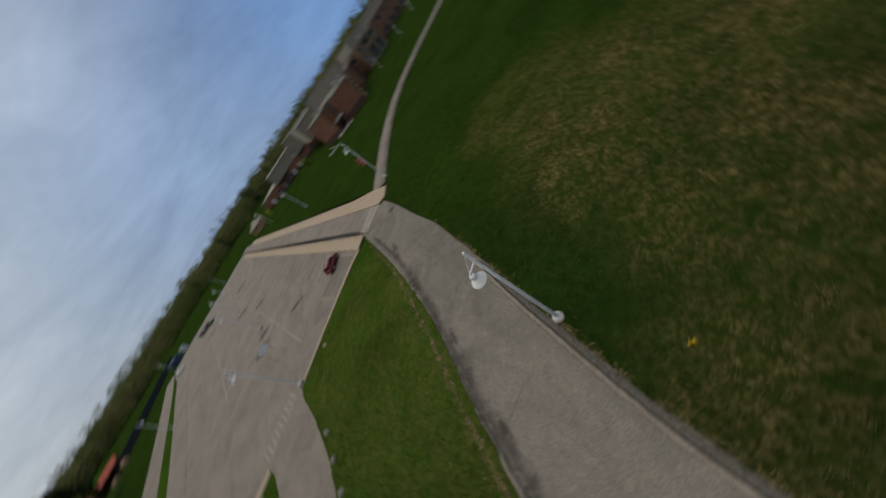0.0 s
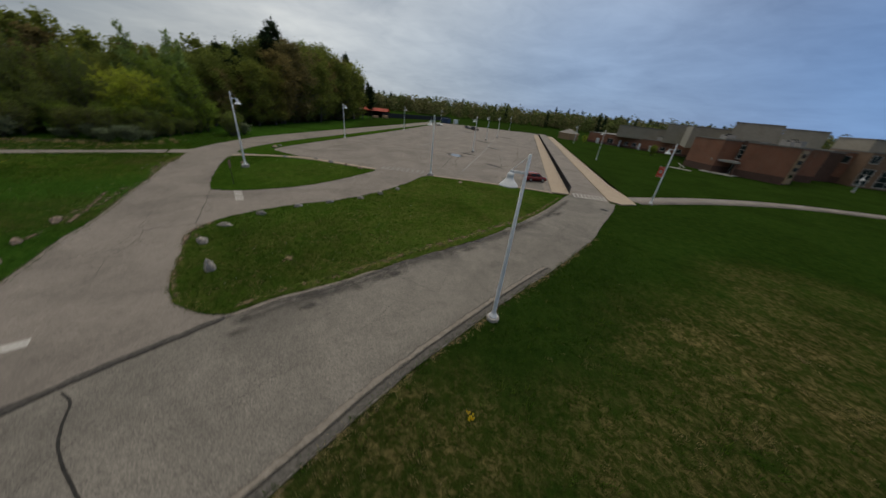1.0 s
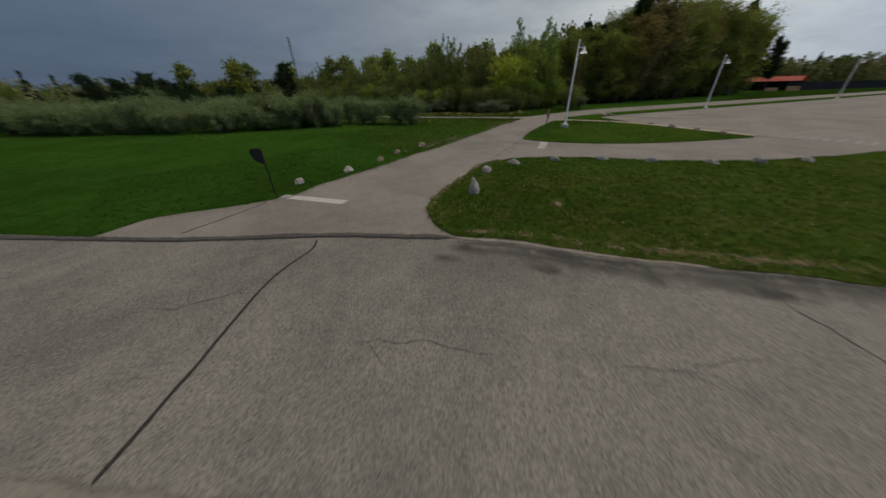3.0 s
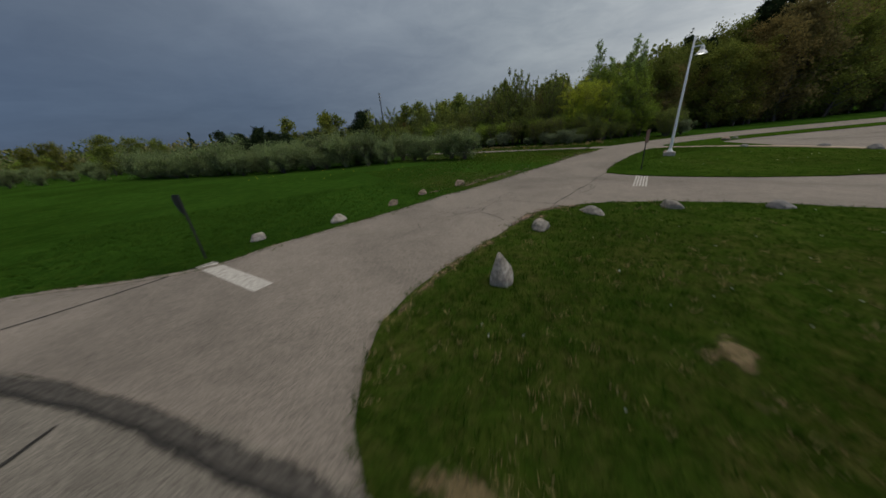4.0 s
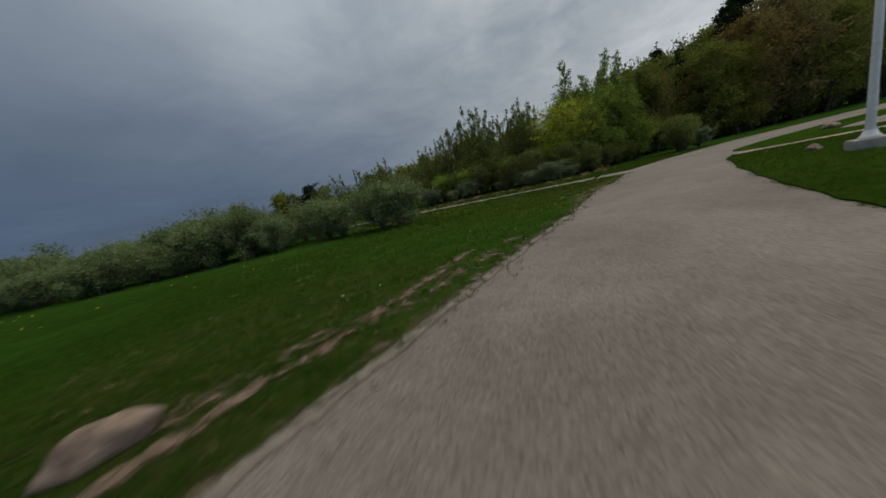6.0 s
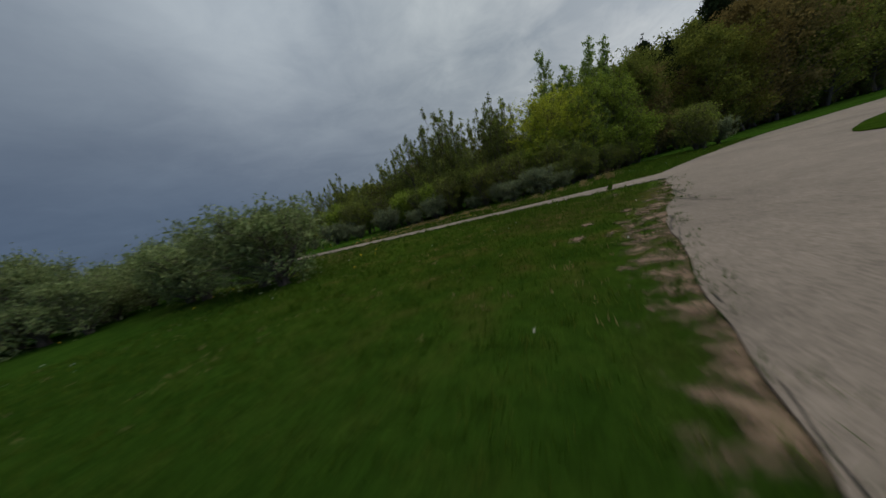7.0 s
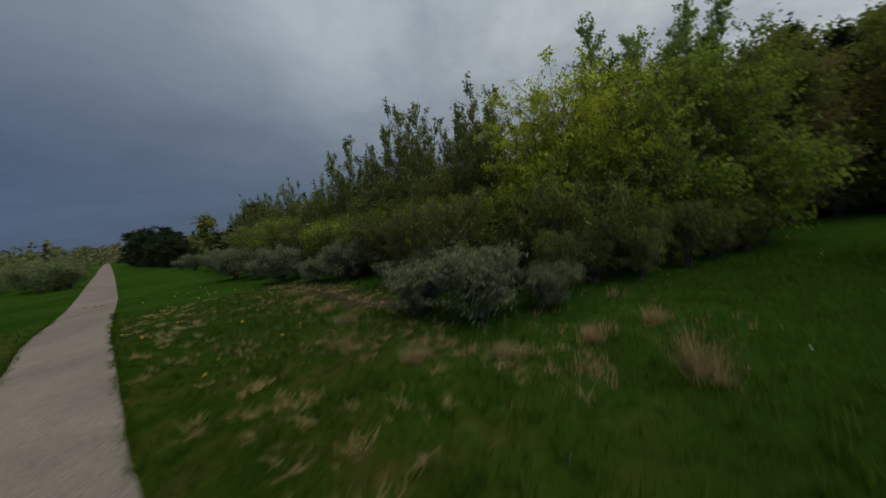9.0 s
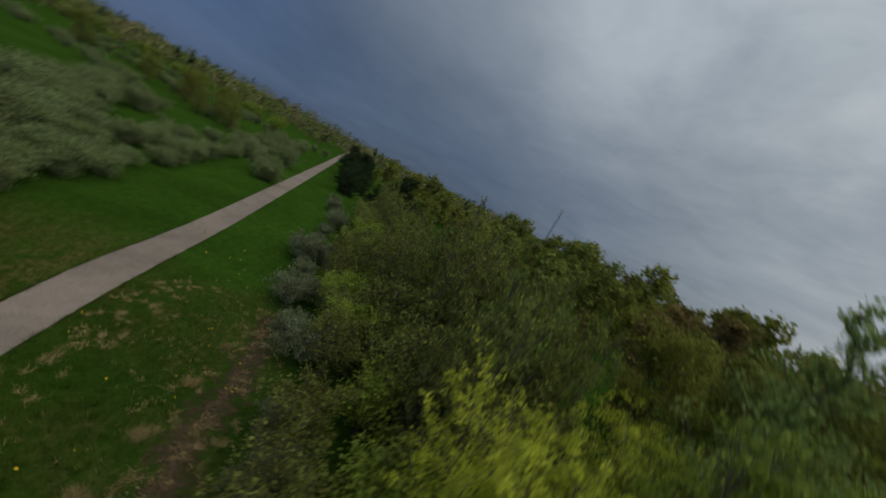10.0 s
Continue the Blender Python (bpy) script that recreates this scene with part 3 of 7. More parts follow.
# ---- plan: outlines on the ground, in metres ----
ROAD_OUT = [(30, -31), (20, -20.5), (10, -10), (3.95, -3.7), (2.95, -2.7), (2.15, -1.92), (1.2, -0.9), (-0.29, 0.70), (-1.44, 1.89), (-2.80, 3.47), (-5.12, 6.45), (-7.38, 9.44), (-9.6, 12.6), (-14.6, 19.0), (-16.6, 20.9), (-21.8, 26.3), (-25.0, 29.2)]
ROAD_IN = [(-28.8, 25.2), (-26.6, 23.0), (-20.2, 16.5), (-14.6, 9.0), (-11.0, 3.3), (-8.2, -0.6), (-7.0, -2.8), (-5.7, -4.6), (-2.4, -7.9), (0.2, -10.1), (3.3, -13.0), (9, -19), (22, -33)]
DRIVE_LEFT = [(3.1, -13.1), (1.9, -13.7), (0.6, -13.3), (-0.97, -12.75), (-3.15, -12.5), (-4.42, -13.15), (-6.4, -13.8), (-9.2, -14.65), (-12.5, -15.9), (-14.3, -16.3), (-16.8, -17.15), (-20.5, -18.55), (-25.1, -20.2), (-30.2, -22.3), (-33.2, -23.05), (-35.4, -23.75), (-38.2, -24.75), (-41.2, -25.75), (-49.5, -25.4), (-58, -24.2), (-67, -21.0), (-87.4, -13.4), (-130.2, 3.5), (-178, 21.5)]
LOT_LEFT = [(-175.6, 26.4), (-142, 15.5), (-107, 2.1), (-71.0, -11.4), (-60, -15.8), (-52, -18.4), (-45, -19.6), (-41.8, -19.2)]
LOT = [(-36.0, -0.3), (-35.0, 3.5), (-34.0, 6.9), (-32.1, 14.0), (-29.5, 21.2), (-28.5, 22.7), (-60, 37.1), (-110, 60.2), (-158, 82.2), (-168, 66), (-178, 30), (-147, 19.3), (-98, 1.0), (-64.4, -11.6), (-47.8, -17.4), (-44.6, -16.2), (-42.0, -13.0), (-39.4, -6.4)]
ISLAND = [(-5.85, -4.45), (-5.95, -5.65), (-6.7, -6.95), (-7.95, -7.85), (-9.2, -8.5), (-10.4, -8.98), (-11.75, -9.6), (-12.8, -10.06), (-14.2, -10.36), (-15.9, -9.86), (-17.2, -9.0), (-18.6, -7.55), (-20.1, -5.4), (-21.7, -2.7), (-24.0, -0.1), (-26.3, 1.8), (-29.3, 3.8), (-33.8, 6.65), (-33.0, 10.4), (-31.8, 14.0), (-29.2, 20.8), (-28.2, 22.4), (-26.6, 22.9), (-20.1, 16.4), (-15.5, 10.9), (-12.9, 7.1), (-10.6, 3.2), (-8.1, -0.55), (-7.05, -2.75)]
ISLAND_SMALL = [(-23.4, -14.25), (-22.9, -13.5), (-22.95, -12.2), (-23.5, -10.5), (-25.1, -7.8), (-27.4, -5.4), (-31.5, -2.5), (-35.9, -0.5), (-37.6, -5.2), (-39.5, -10.6), (-39.6, -15.8), (-38.2, -19.2), (-34.7, -18.7), (-27.9, -16.3)]
VERGE = [(-41.0, -19.9), (-45, -20.3), (-52, -18.9), (-60, -16.3), (-71.2, -11.9), (-107, 1.7), (-142, 15.1), (-174, 26.5), (-147, 18.7), (-98, 1.8), (-64.1, -10.8), (-47.6, -16.7), (-43.9, -15.2), (-41.3, -12.0), (-40.7, -15.9)]
PATH_RIGHT = [(-42.0, -25.5), (-40.85, -25.8), (-39.6, -27.5), (-37.95, -30.05), (-36.55, -32.25), (-34.8, -35.6), (-32.85, -39.35), (-30.85, -43.2), (-28.35, -48.5), (-25.8, -54.0), (-21.2, -63.4), (8.3, -122.5), (74, -253), (150, -405), (244.5, -594.5)]
PATH_LEFT = [(247, -593), (152.2, -404), (76.3, -251.5), (-8.7, -83.2), (-21.8, -57.3), (-25.5, -49.6), (-28.05, -43.9), (-30.1, -40.2), (-32.4, -35.9), (-34.65, -32.1), (-35.75, -29.8), (-36.8, -27.5), (-37.9, -25.6), (-38.2, -24.3)]
WALK_RIGHT = [(-27.2, 33.4), (-28.2, 40), (-29.2, 48), (-29.6, 58), (-29.0, 66), (-27.6, 73), (-24.8, 82), (-21.0, 91.5), (-16.6, 102), (-11.5, 114), (-4, 132), (8, 158), (26, 190)]



def land(x, y):
    """Height of the ground: flat where the camera goes, rolling gently far away."""
    far = min(max((math.hypot(x + 30, y) - 260) / 700, 0), 1)
    return far * 14.0 * (0.35 + noise.noise(Vector((x / 420, y / 420, 0.3)))) + far * far * 6


def build_ground():
    # one sheet: flat where the camera goes, rolling gently far away
    radii = np.concatenate([np.linspace(0, 120, 25), np.geomspace(135, 4200, 34)])
    n = 120
    verts, faces = [], []
    for r in radii:
        for k in range(n):
            a = 2 * math.pi * k / n
            x, y = -30 + r * math.cos(a), r * math.sin(a)
            verts.append((x, y, land(x, y) - 0.03))
    for i in range(len(radii) - 1):
        for k in range(n):
            faces.append((i * n + k, (i + 1) * n + k, (i + 1) * n + (k + 1) % n, i * n + (k + 1) % n))
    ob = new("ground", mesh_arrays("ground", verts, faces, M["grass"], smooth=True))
    tagged(ob, "mown spring grass with dry straw-coloured patches", "ground", kind="structure")


build_ground()

road_loop = np.concatenate([curve_points(ROAD_OUT, 0.6), curve_points(ROAD_IN, 0.6)])
drive_loop = np.concatenate([curve_points([(-5.7, -4.6), (-2.4, -7.9), (0.2, -10.1), (3.3, -13.0)], 0.5), wobble(curve_points(DRIVE_LEFT, 0.5), 0.10, 1.1),
                             curve_points(LOT_LEFT, 0.8), curve_points([(-41.0, -16.5), (-41.0, -12), (-38.6, -5.4), (-36.0, 0.4), (-35.2, 4.0), (-34.0, 7.2)], 0.8),
                             curve_points([(-30, 5), (-20, 2), (-12, 2.5), (-9.0, 0.0), (-7.4, -2.9)], 0.8)])
lot_loop = curve_points(LOT, 1.0, closed=False)
island_loop = wobble(curve_points(ISLAND, 0.35, True), 0.11, 1.3, 3.0)
small_loop = wobble(curve_points(ISLAND_SMALL, 0.4, True), 0.08, 1.3, 5.0)
verge_loop = wobble(curve_points(VERGE, 0.8, True), 0.10, 1.0, 9.0)
path_loop = np.concatenate([wobble(curve_points(PATH_RIGHT, 0.4), 0.035, 1.7, 2.0), wobble(curve_points(PATH_LEFT, 0.4), 0.035, 1.7, 4.0)])

road = tagged(sheet("road", road_loop, 0.008, M["road"], 0.06, 0.05, 1.2), "worn grey asphalt road with sealed cracks", "road", kind="structure")
drive = tagged(sheet("driveway", drive_loop, 0.0, M["drive"], 0.06), "pale pinkish-grey asphalt driveway", "road", kind="structure")
lot = tagged(sheet("parking_lot", lot_loop, 0.004, M["drive"], 0.06), "large pale asphalt parking lot, nearly empty", "parking lot", kind="structure")
tagged(sheet("lawn_island", island_loop, 0.035, M["lawn"], 0.09), "grass island between road and driveway", "lawn", kind="structure")
tagged(sheet("lawn_island_small", small_loop, 0.035, M["lawn"], 0.09), "small mown grass island in the driveway", "lawn", kind="structure")
tagged(sheet("lawn_verge", verge_loop, 0.035, M["lawn"], 0.09), "narrow grass verge beside the parking lot", "lawn", kind="structure")
tagged(sheet("footpath", path_loop, 0.004, M["drive"], 0.06), "pale asphalt footpath with grassy edges", "path", kind="structure")
tagged(new("footpath_school", ribbon_mesh("footpath_school", curve_points(WALK_RIGHT, 1.0), 3.0, 0.006, M["drive"], 0.05, 4.0, 0.06)), "grey asphalt footpath across the lawn", "path", kind="structure")


# ---- trees and shrubs ----
def tubes(segs, n=4):
    """Tapered limbs: rows of start, end, start radius, end radius."""
    p0 = np.array([s[0] for s in segs]); p1 = np.array([s[1] for s in segs])
    r0 = np.array([s[2] for s in segs]); r1 = np.array([s[3] for s in segs])
    d = p1 - p0
    d /= np.linalg.norm(d, axis=1)[:, None] + 1e-9
    ref = np.where(np.abs(d[:, 2:3]) > 0.9, [[1.0, 0, 0]], [[0, 0, 1.0]])
    u = np.cross(d, ref); u /= np.linalg.norm(u, axis=1)[:, None] + 1e-9
    v = np.cross(d, u)
    a = 2 * np.pi * np.arange(n) / n
    ring = u[:, None, :] * np.cos(a)[None, :, None] + v[:, None, :] * np.sin(a)[None, :, None]
    va, vb = p0[:, None] + ring * r0[:, None, None], p1[:, None] + ring * r1[:, None, None]
    verts = np.concatenate([va, vb], 1).reshape(-1, 3)
    base = np.arange(len(segs))[:, None] * 2 * n
    i, j = np.arange(n), (np.arange(n) + 1) % n
    f = np.stack([base + i, base + j, base + n + j, base + n + i], 2).reshape(-1, 4)
    return verts, f


def leaf_cards(c, length, width, rng, upright=0.0, droop=0.0):
    """Small folded leaves at the points c, each turned its own way."""
    n = len(c)
    t = rng.normal(size=(n, 3)); t[:, 2] += upright - droop
    t /= np.linalg.norm(t, axis=1)[:, None]
    nn = rng.normal(size=(n, 3)); nn[:, 2] += 0.8
    b = np.cross(nn, t); b /= np.linalg.norm(b, axis=1)[:, None] + 1e-9
    s = rng.uniform(0.6, 1.35, (n, 1))
    lt, wt = t * length * s, b * width * s * 0.5
    verts = np.stack([c - lt * 0.5, c + wt + lt * 0.05, c + lt * 0.5, c - wt + lt * 0.05], 1).reshape(-1, 3)
    f = np.arange(n * 4).reshape(-1, 4)
    return verts, f


ENVELOPE = {
    "dome": lambda h: max(0.05, 1 - abs((h - 0.45) / 0.58) ** 2.2) ** 0.5,
    "oval": lambda h: max(0.05, math.sin(math.pi * min(max(0.12 + 0.88 * h, 0), 1)) ** 0.7),
    "column": lambda h: 0.95 * min(1, 0.55 + h) * max(0.08, (1 - h) ** 0.45),
    "shrub": lambda h: max(0.15, 1 - (max(h - 0.35, 0) / 0.68) ** 1.8) if h > 0.15 else 0.8,
    "spire": lambda h: max(0.26, (1 - h) ** 0.5) * min(1, 0.55 + 1.6 * h),
    "cone": lambda h: max(0.04, 1.02 - h),
}


def grow(seed, height, base, radius, leaves, length, width, shape="dome", stems=1, limbs=22, rise=45, spread=0.28,
         trunk=0.16, fan=0.0, twigs=5, upright=0.0, droop=0.0, tips=0.0):
    """Stems, limbs and twigs, and leaves along the twigs. Returns wood and leaf arrays."""
    rng = np.random.default_rng(seed)
    env, segs, spots, weight = ENVELOPE[shape], [], [], []
    for s in range(stems):
        az = 2 * np.pi * (s + rng.uniform(-0.3, 0.3)) / max(stems, 1)
        lean = fan * rng.uniform(0.5, 1.0) if stems > 1 else fan * 0.3
        hs = height * (rng.uniform(0.72, 1.0) if stems > 1 else 1.0)
        top = np.array([math.cos(az) * lean * radius, math.sin(az) * lean * radius, hs])
        k = 7
        line = [np.array([math.cos(az), math.sin(az), 0]) * 0.1 * radius * (stems > 1) * fan]
        for i in range(1, k + 1):
            f = i / k
            line.append(np.array([top[0] * f ** 1.2, top[1] * f ** 1.2, hs * f]) + rng.normal(size=3) * [0.02 * height, 0.02 * height, 0.0])
        rt = trunk / (stems ** 0.5)
        for i in range(k):
            segs.append((line[i], line[i + 1], rt * (1 - i / k) + 0.012, rt * (1 - (i + 1) / k) + 0.010))
        nl = max(3, limbs // stems)
        for j in range(nl):
            f = base + (0.97 - base) * (j + rng.uniform(0, 1)) / nl
            q = f * k
            i = min(int(q), k - 1)
            p = line[i] + (line[i + 1] - line[i]) * (q - i)
            hrel = (f - base) / (1 - base)
            a = j * 2.39996 + rng.uniform(-0.5, 0.5) + s
            el = radians(rise * (0.55 + 0.65 * hrel) + rng.uniform(-10, 10))
            ln = radius * env(hrel) * rng.uniform(0.65, 1.12)
            d = np.array([math.cos(a) * math.cos(el), math.sin(a) * math.cos(el), math.sin(el)])
            pts, rad = [p], max(0.010, rt * 0.45 * (1 - f))
            m = 4
            for i2 in range(m):
                d = d + rng.normal(size=3) * 0.13 + np.array([0, 0, 0.10 - droop * 0.25])
                d /= np.linalg.norm(d)
                pts.append(pts[-1] + d * ln / m)
            for i2 in range(m):
                segs.append((pts[i2], pts[i2 + 1], rad * (1 - i2 / m) + 0.006, rad * (1 - (i2 + 1) / m) + 0.005))
            for w in range(twigs):
                g = rng.uniform(0.3, 1.0) * m
                i2 = min(int(g), m - 1)
                o = pts[i2] + (pts[i2 + 1] - pts[i2]) * (g - i2)
                td = rng.normal(size=3) + d * 0.9 + np.array([0, 0, 0.35 + upright - droop])
                td /= np.linalg.norm(td)
                tl = max(0.25, ln * rng.uniform(0.22, 0.42))
                segs.append((o, o + td * tl, 0.008, 0.004))
                full = rng.lognormal(0.0, 0.95)
                for e in (0.35, 0.65, 0.85, 1.0):
                    spots.append(o + td * tl * e); weight.append((0.5 + e) * (0.2 + ln / radius) * full)
            if tips:
                spots += [pts[-1]] * 2; weight += [tips] * 2
        for e in np.linspace(0.86, 1.0, 5):
            spots.append(line[-1] * e); weight.append(0.5)
    spots, weight = np.array(spots), np.array(weight)
    pick = rng.choice(len(spots), leaves, p=weight / weight.sum())
    c = spots[pick] + rng.normal(size=(leaves, 3)) * spread
    c[:, 2] = np.maximum(c[:, 2], 0.05)
    # keep to the given height
    k = height / np.percentile(c[:, 2], 99.6)
    c[:, 2] *= k
    segs = [(a * [1, 1, k], b * [1, 1, k], r, q) for a, b, r, q in segs]
    return tubes(segs), leaf_cards(c, length, width, rng, upright, droop)


def pine_arrays(seed, height, radius, clear=0.25, whorls=13, ragged=0.5, dome=False):
    """A pine: whorls of limbs that sweep out and up, each ending in plates of needles, with gaps between the whorls."""
    rng = np.random.default_rng(seed)
    segs = [(np.array([0, 0, height * i / 8]), np.array([0, 0, height * (i + 1) / 8]), 0.24 * (1 - i / 8) + 0.02, 0.24 * (1 - (i + 1) / 8) + 0.02) for i in range(8)]
    cs = []
    for w in range(whorls):
        f = clear + (1 - clear) * (w / whorls)
        g = (f - clear) / (1 - clear)
        for b in range(rng.integers(4, 7)):
            a = rng.uniform(0, 2 * np.pi)
            reach = (1 - g ** 2.4) ** 0.5 if dome else (1.04 - g) ** 0.7 * min(1.0, 0.55 + 1.6 * g)
            ln = radius * max(reach, 0.12) * rng.uniform(1 - ragged, 1.15)
            d = np.array([math.cos(a), math.sin(a), rng.uniform(0.0, 0.35) + 0.25 * g])
            p = np.array([0, 0, height * f * 0.97 + rng.uniform(-0.25, 0.25)])
            q = p + d * ln * 0.6
            e = q + (d + np.array([0, 0, 0.35])) * ln * 0.4
            segs += [(p, q, 0.05, 0.03), (q, e, 0.03, 0.012)]
            for _ in range(int(4 + ln * 3.4)):
                t = rng.uniform(0.3, 1.0)
                c = (p + (q - p) * t / 0.6 if t < 0.6 else q + (e - q) * (t - 0.6) / 0.4) + rng.normal(size=3) * [0.34, 0.34, 0.14] * (0.4 + 0.25 * ln)
                cs.append(c + rng.normal(size=(15, 3)) * [0.34, 0.34, 0.18])
    cs.append(np.array([0, 0, height * 0.985]) + rng.normal(size=(22, 3)) * [0.10, 0.10, 0.35])
    c = np.concatenate(cs)
    return tubes(segs), leaf_cards(c, 0.48, 0.17, rng, 0.35)


def plant(name, arrays, leaf_mat, label, category, wood=None, group=""):
    (wv, wf), (lv, lf) = arrays
    ob = new(name)
    part("trunk", mesh_arrays("trunk", wv, wf, wood or M["bark"], True), None, ob)
    part("crown", mesh_arrays("crown", lv, lf, leaf_mat), None, ob)
    return tagged(ob, label, category, group)


def place(x, y, scale=1.0, turn=0.0, z=-0.03, tall=1.0):
    return Matrix.Translation((x, y, z)) @ Matrix.Rotation(turn, 4, "Z") @ Matrix.Diagonal((scale, scale, scale * tall, 1))


class Kinds:
    """Prototypes of one kind; the first copies are the prototypes themselves."""

    def __init__(self, made):
        self.made, self.used = made, 0

    def put(self, m, rng):
        if self.used < len(self.made):
            ob = self.made[self.used]
            ob.matrix_world = m
        else:
            ob = copy_thing(self.made[int(rng.integers(len(self.made)))], m)
        self.used += 1
        return ob


def kinds(name, n, leaf_mat, label, category, group, fn):
    return Kinds([plant(name, fn(i), leaf_mat, label, category, group=group) for i in range(n)])


rng = np.random.default_rng(11)
SILVER = kinds("silver_shrub", 4, M["silver"], "grey-green silvery shrub with narrow leaves", "shrub", "shrubs along the wood",
               lambda i: grow(20 + i, 2.5, 0.04, 1.9, 10000, 0.13, 0.055, "shrub", 12, 84, 52, 0.11, 0.08, 0.75, 7, 0.6))
OLIVE = kinds("olive_shrub", 5, M["olive"], "dense olive-green shrub at the field's edge", "shrub", "shrubs in the field",
              lambda i: grow(40 + i, 3.3, 0.02, 2.4, 8000, 0.16, 0.065, "shrub", 10, 70, 48, 0.20, 0.12, 0.75, 6, 0.3))
BRUSH = kinds("brush", 4, M["spring"], "tangled half-bare brush at the wood's edge", "shrub", "brush at the wood's edge",
              lambda i: grow(60 + i, 4.6, 0.05, 2.3, 5000, 0.15, 0.08, "shrub", 10, 80, 58, 0.14, 0.10, 0.75, 6, 0.7))
GREEN = kinds("green_shrub", 3, M["lime"], "fresh green shrub with broad leaves", "shrub", "shrubs along the wood",
              lambda i: grow(80 + i, 5.0, 0.06, 2.5, 5200, 0.19, 0.11, "shrub", 7, 60, 52, 0.24, 0.13, 0.7, 6, 0.2))
SLIM = kinds("slim_tree", 4, M["spring"], "slender young tree with sparse spring leaves", "tree", "young trees",
             lambda i: grow(100 + i, 11.5, 0.05, 2.4, 7600, 0.17, 0.09, "column", 7, 126, 64, 0.095, 0.14, 0.85, 6, 1.0, tips=1.5))
POPLAR = kinds("poplar", 3, M["poplar"], "tall narrow poplar with fresh green leaves", "tree", "poplars",
               lambda i: grow(120 + i, 15.0, 0.08, 2.9, 5600, 0.18, 0.125, "spire", 1, 78, 44, 0.11, 0.15, 0.3, 8, 0.6, tips=0.5))
YELLOW = kinds("yellow_green_tree", 2, M["yellow"], "broad tree with bright yellow-green spring leaves", "tree", "",
               lambda i: grow(140 + i, 12.6, 0.05, 4.6, 18500, 0.165, 0.10, "dome", 6, 132, 54, 0.125, 0.20, 0.6, 9, 0.2, 0.25))
LIMETREE = kinds("green_tree", 2, M["lime"], "bushy tree with fresh light-green leaves", "tree", "",
                 lambda i: grow(150 + i, 11.0, 0.06, 3.1, 9600, 0.18, 0.11, "dome", 5, 110, 60, 0.11, 0.18, 0.6, 8, 0.5))
OAK = kinds("oak", 4, M["oak"], "tall woodland oak coming into leaf", "tree", "woodland trees",
            lambda i: grow(160 + i, 17.0, 0.05, 6.2, 12000, 0.33, 0.23, "dome", 1, 46, 40, 0.5, 0.30, 0.3, 7))
RUSSET = kinds("russet_tree", 4, M["brown"], "woodland tree with russet-brown young leaves", "tree", "woodland trees",
               lambda i: grow(180 + i, 14.5, 0.03, 5.2, 10500, 0.31, 0.21, "oval", 1, 46, 42, 0.46, 0.26, 0.3, 7))
PINE = kinds("pine", 3, M["needle"], "tall dark pine rising above the wood", "tree", "pines",
             lambda i: pine_arrays(200 + i, 21.0, 3.4, 0.3, 14, 0.5))
DARKPINE = kinds("dark_conifer", 4, M["needle"], "dense dark broad-crowned pine in a distant clump", "tree", "conifers",
                 lambda i: pine_arrays(210 + i, 11.0, 4.2, 0.04, 12, 0.6, True))
BACK_OAK = kinds("back_oak", 3, M["oak"], "woodland oak deep in the wood", "tree", "woodland trees",
                 lambda i: grow(220 + i, 17.0, 0.2, 4.8, 1300, 0.95, 0.65, "dome", 1, 30, 40, 0.6, 0.3, 0.3, 5))
BACK_RUSSET = kinds("back_russet_tree", 3, M["brown"], "russet woodland tree deep in the wood", "tree", "woodland trees",
                    lambda i: grow(230 + i, 14.5, 0.12, 4.3, 1200, 0.9, 0.6, "oval", 1, 30, 42, 0.55, 0.28, 0.3, 5))


def put(kind, x, y, height_of=None, scale=1.0, tall=1.0):
    return kind.put(place(x, y, scale, rng.uniform(0, 6.28), tall=tall), rng)


# the near corner of the wood: every plant by itself
for x, y, s in [(-43.3, -34.4, 0.86), (-45.4, -33.9, 0.55), (-42.0, -36.2, 0.7), (-43.9, -39.4, 0.8), (-42.4, -41.6, 0.95), (-40.4, -46.0, 1.25), (-38.5, -47.3, 0.8), (-36.4, -49.9, 1.3), (-37.7, -51.6, 1.0), (-34.3, -54.4, 0.9),
                (-32.0, -57.0, 1.35), (-33.6, -58.4, 1.1), (-30.2, -62.5, 1.0), (-28.8, -66.0, 0.9), (-27.9, -70.2, 1.4), (-25.5, -74.0, 1.1), (-22.0, -79.0, 1.2), (-18.0, -86.0, 1.2)]:
    put(SILVER, x, y, scale=s)
for x, y, s in [(-44.5, -38.2, 0.9), (-43.4, -41.0, 0.85), (-47.6, -36.0, 0.9), (-50.4, -35.8, 0.95), (-42.2, -45.6, 0.95), (-40.4, -49.2, 1.0), (-37.8, -53.5, 1.0), (-35.6, -58, 1.1), (-53.0, -36.6, 0.9), (-56.0, -36.0, 0.85)]:
    put(BRUSH, x, y, scale=s)
for x, y, s in [(-41.5, -47.6, 0.8), (-63.5, -35.6, 1.0), (-39.3, -50.8, 0.8)]:
    put(GREEN, x, y, scale=s)
put(YELLOW, -49.9, -38.0, scale=0.74)
put(YELLOW, -51.8, -36.6, scale=0.68)
put(LIMETREE, -54.2, -39.0, scale=0.9)
for x, y, s in [(-45.6, -38.2, 0.6), (-46.8, -37.0, 0.62), (-44.6, -36.4, 0.5), (-46.6, -34.6, 0.55), (-50.8, -34.4, 0.6), (-55.8, -34.3, 0.7)]:
    put(BRUSH, x, y, scale=s)
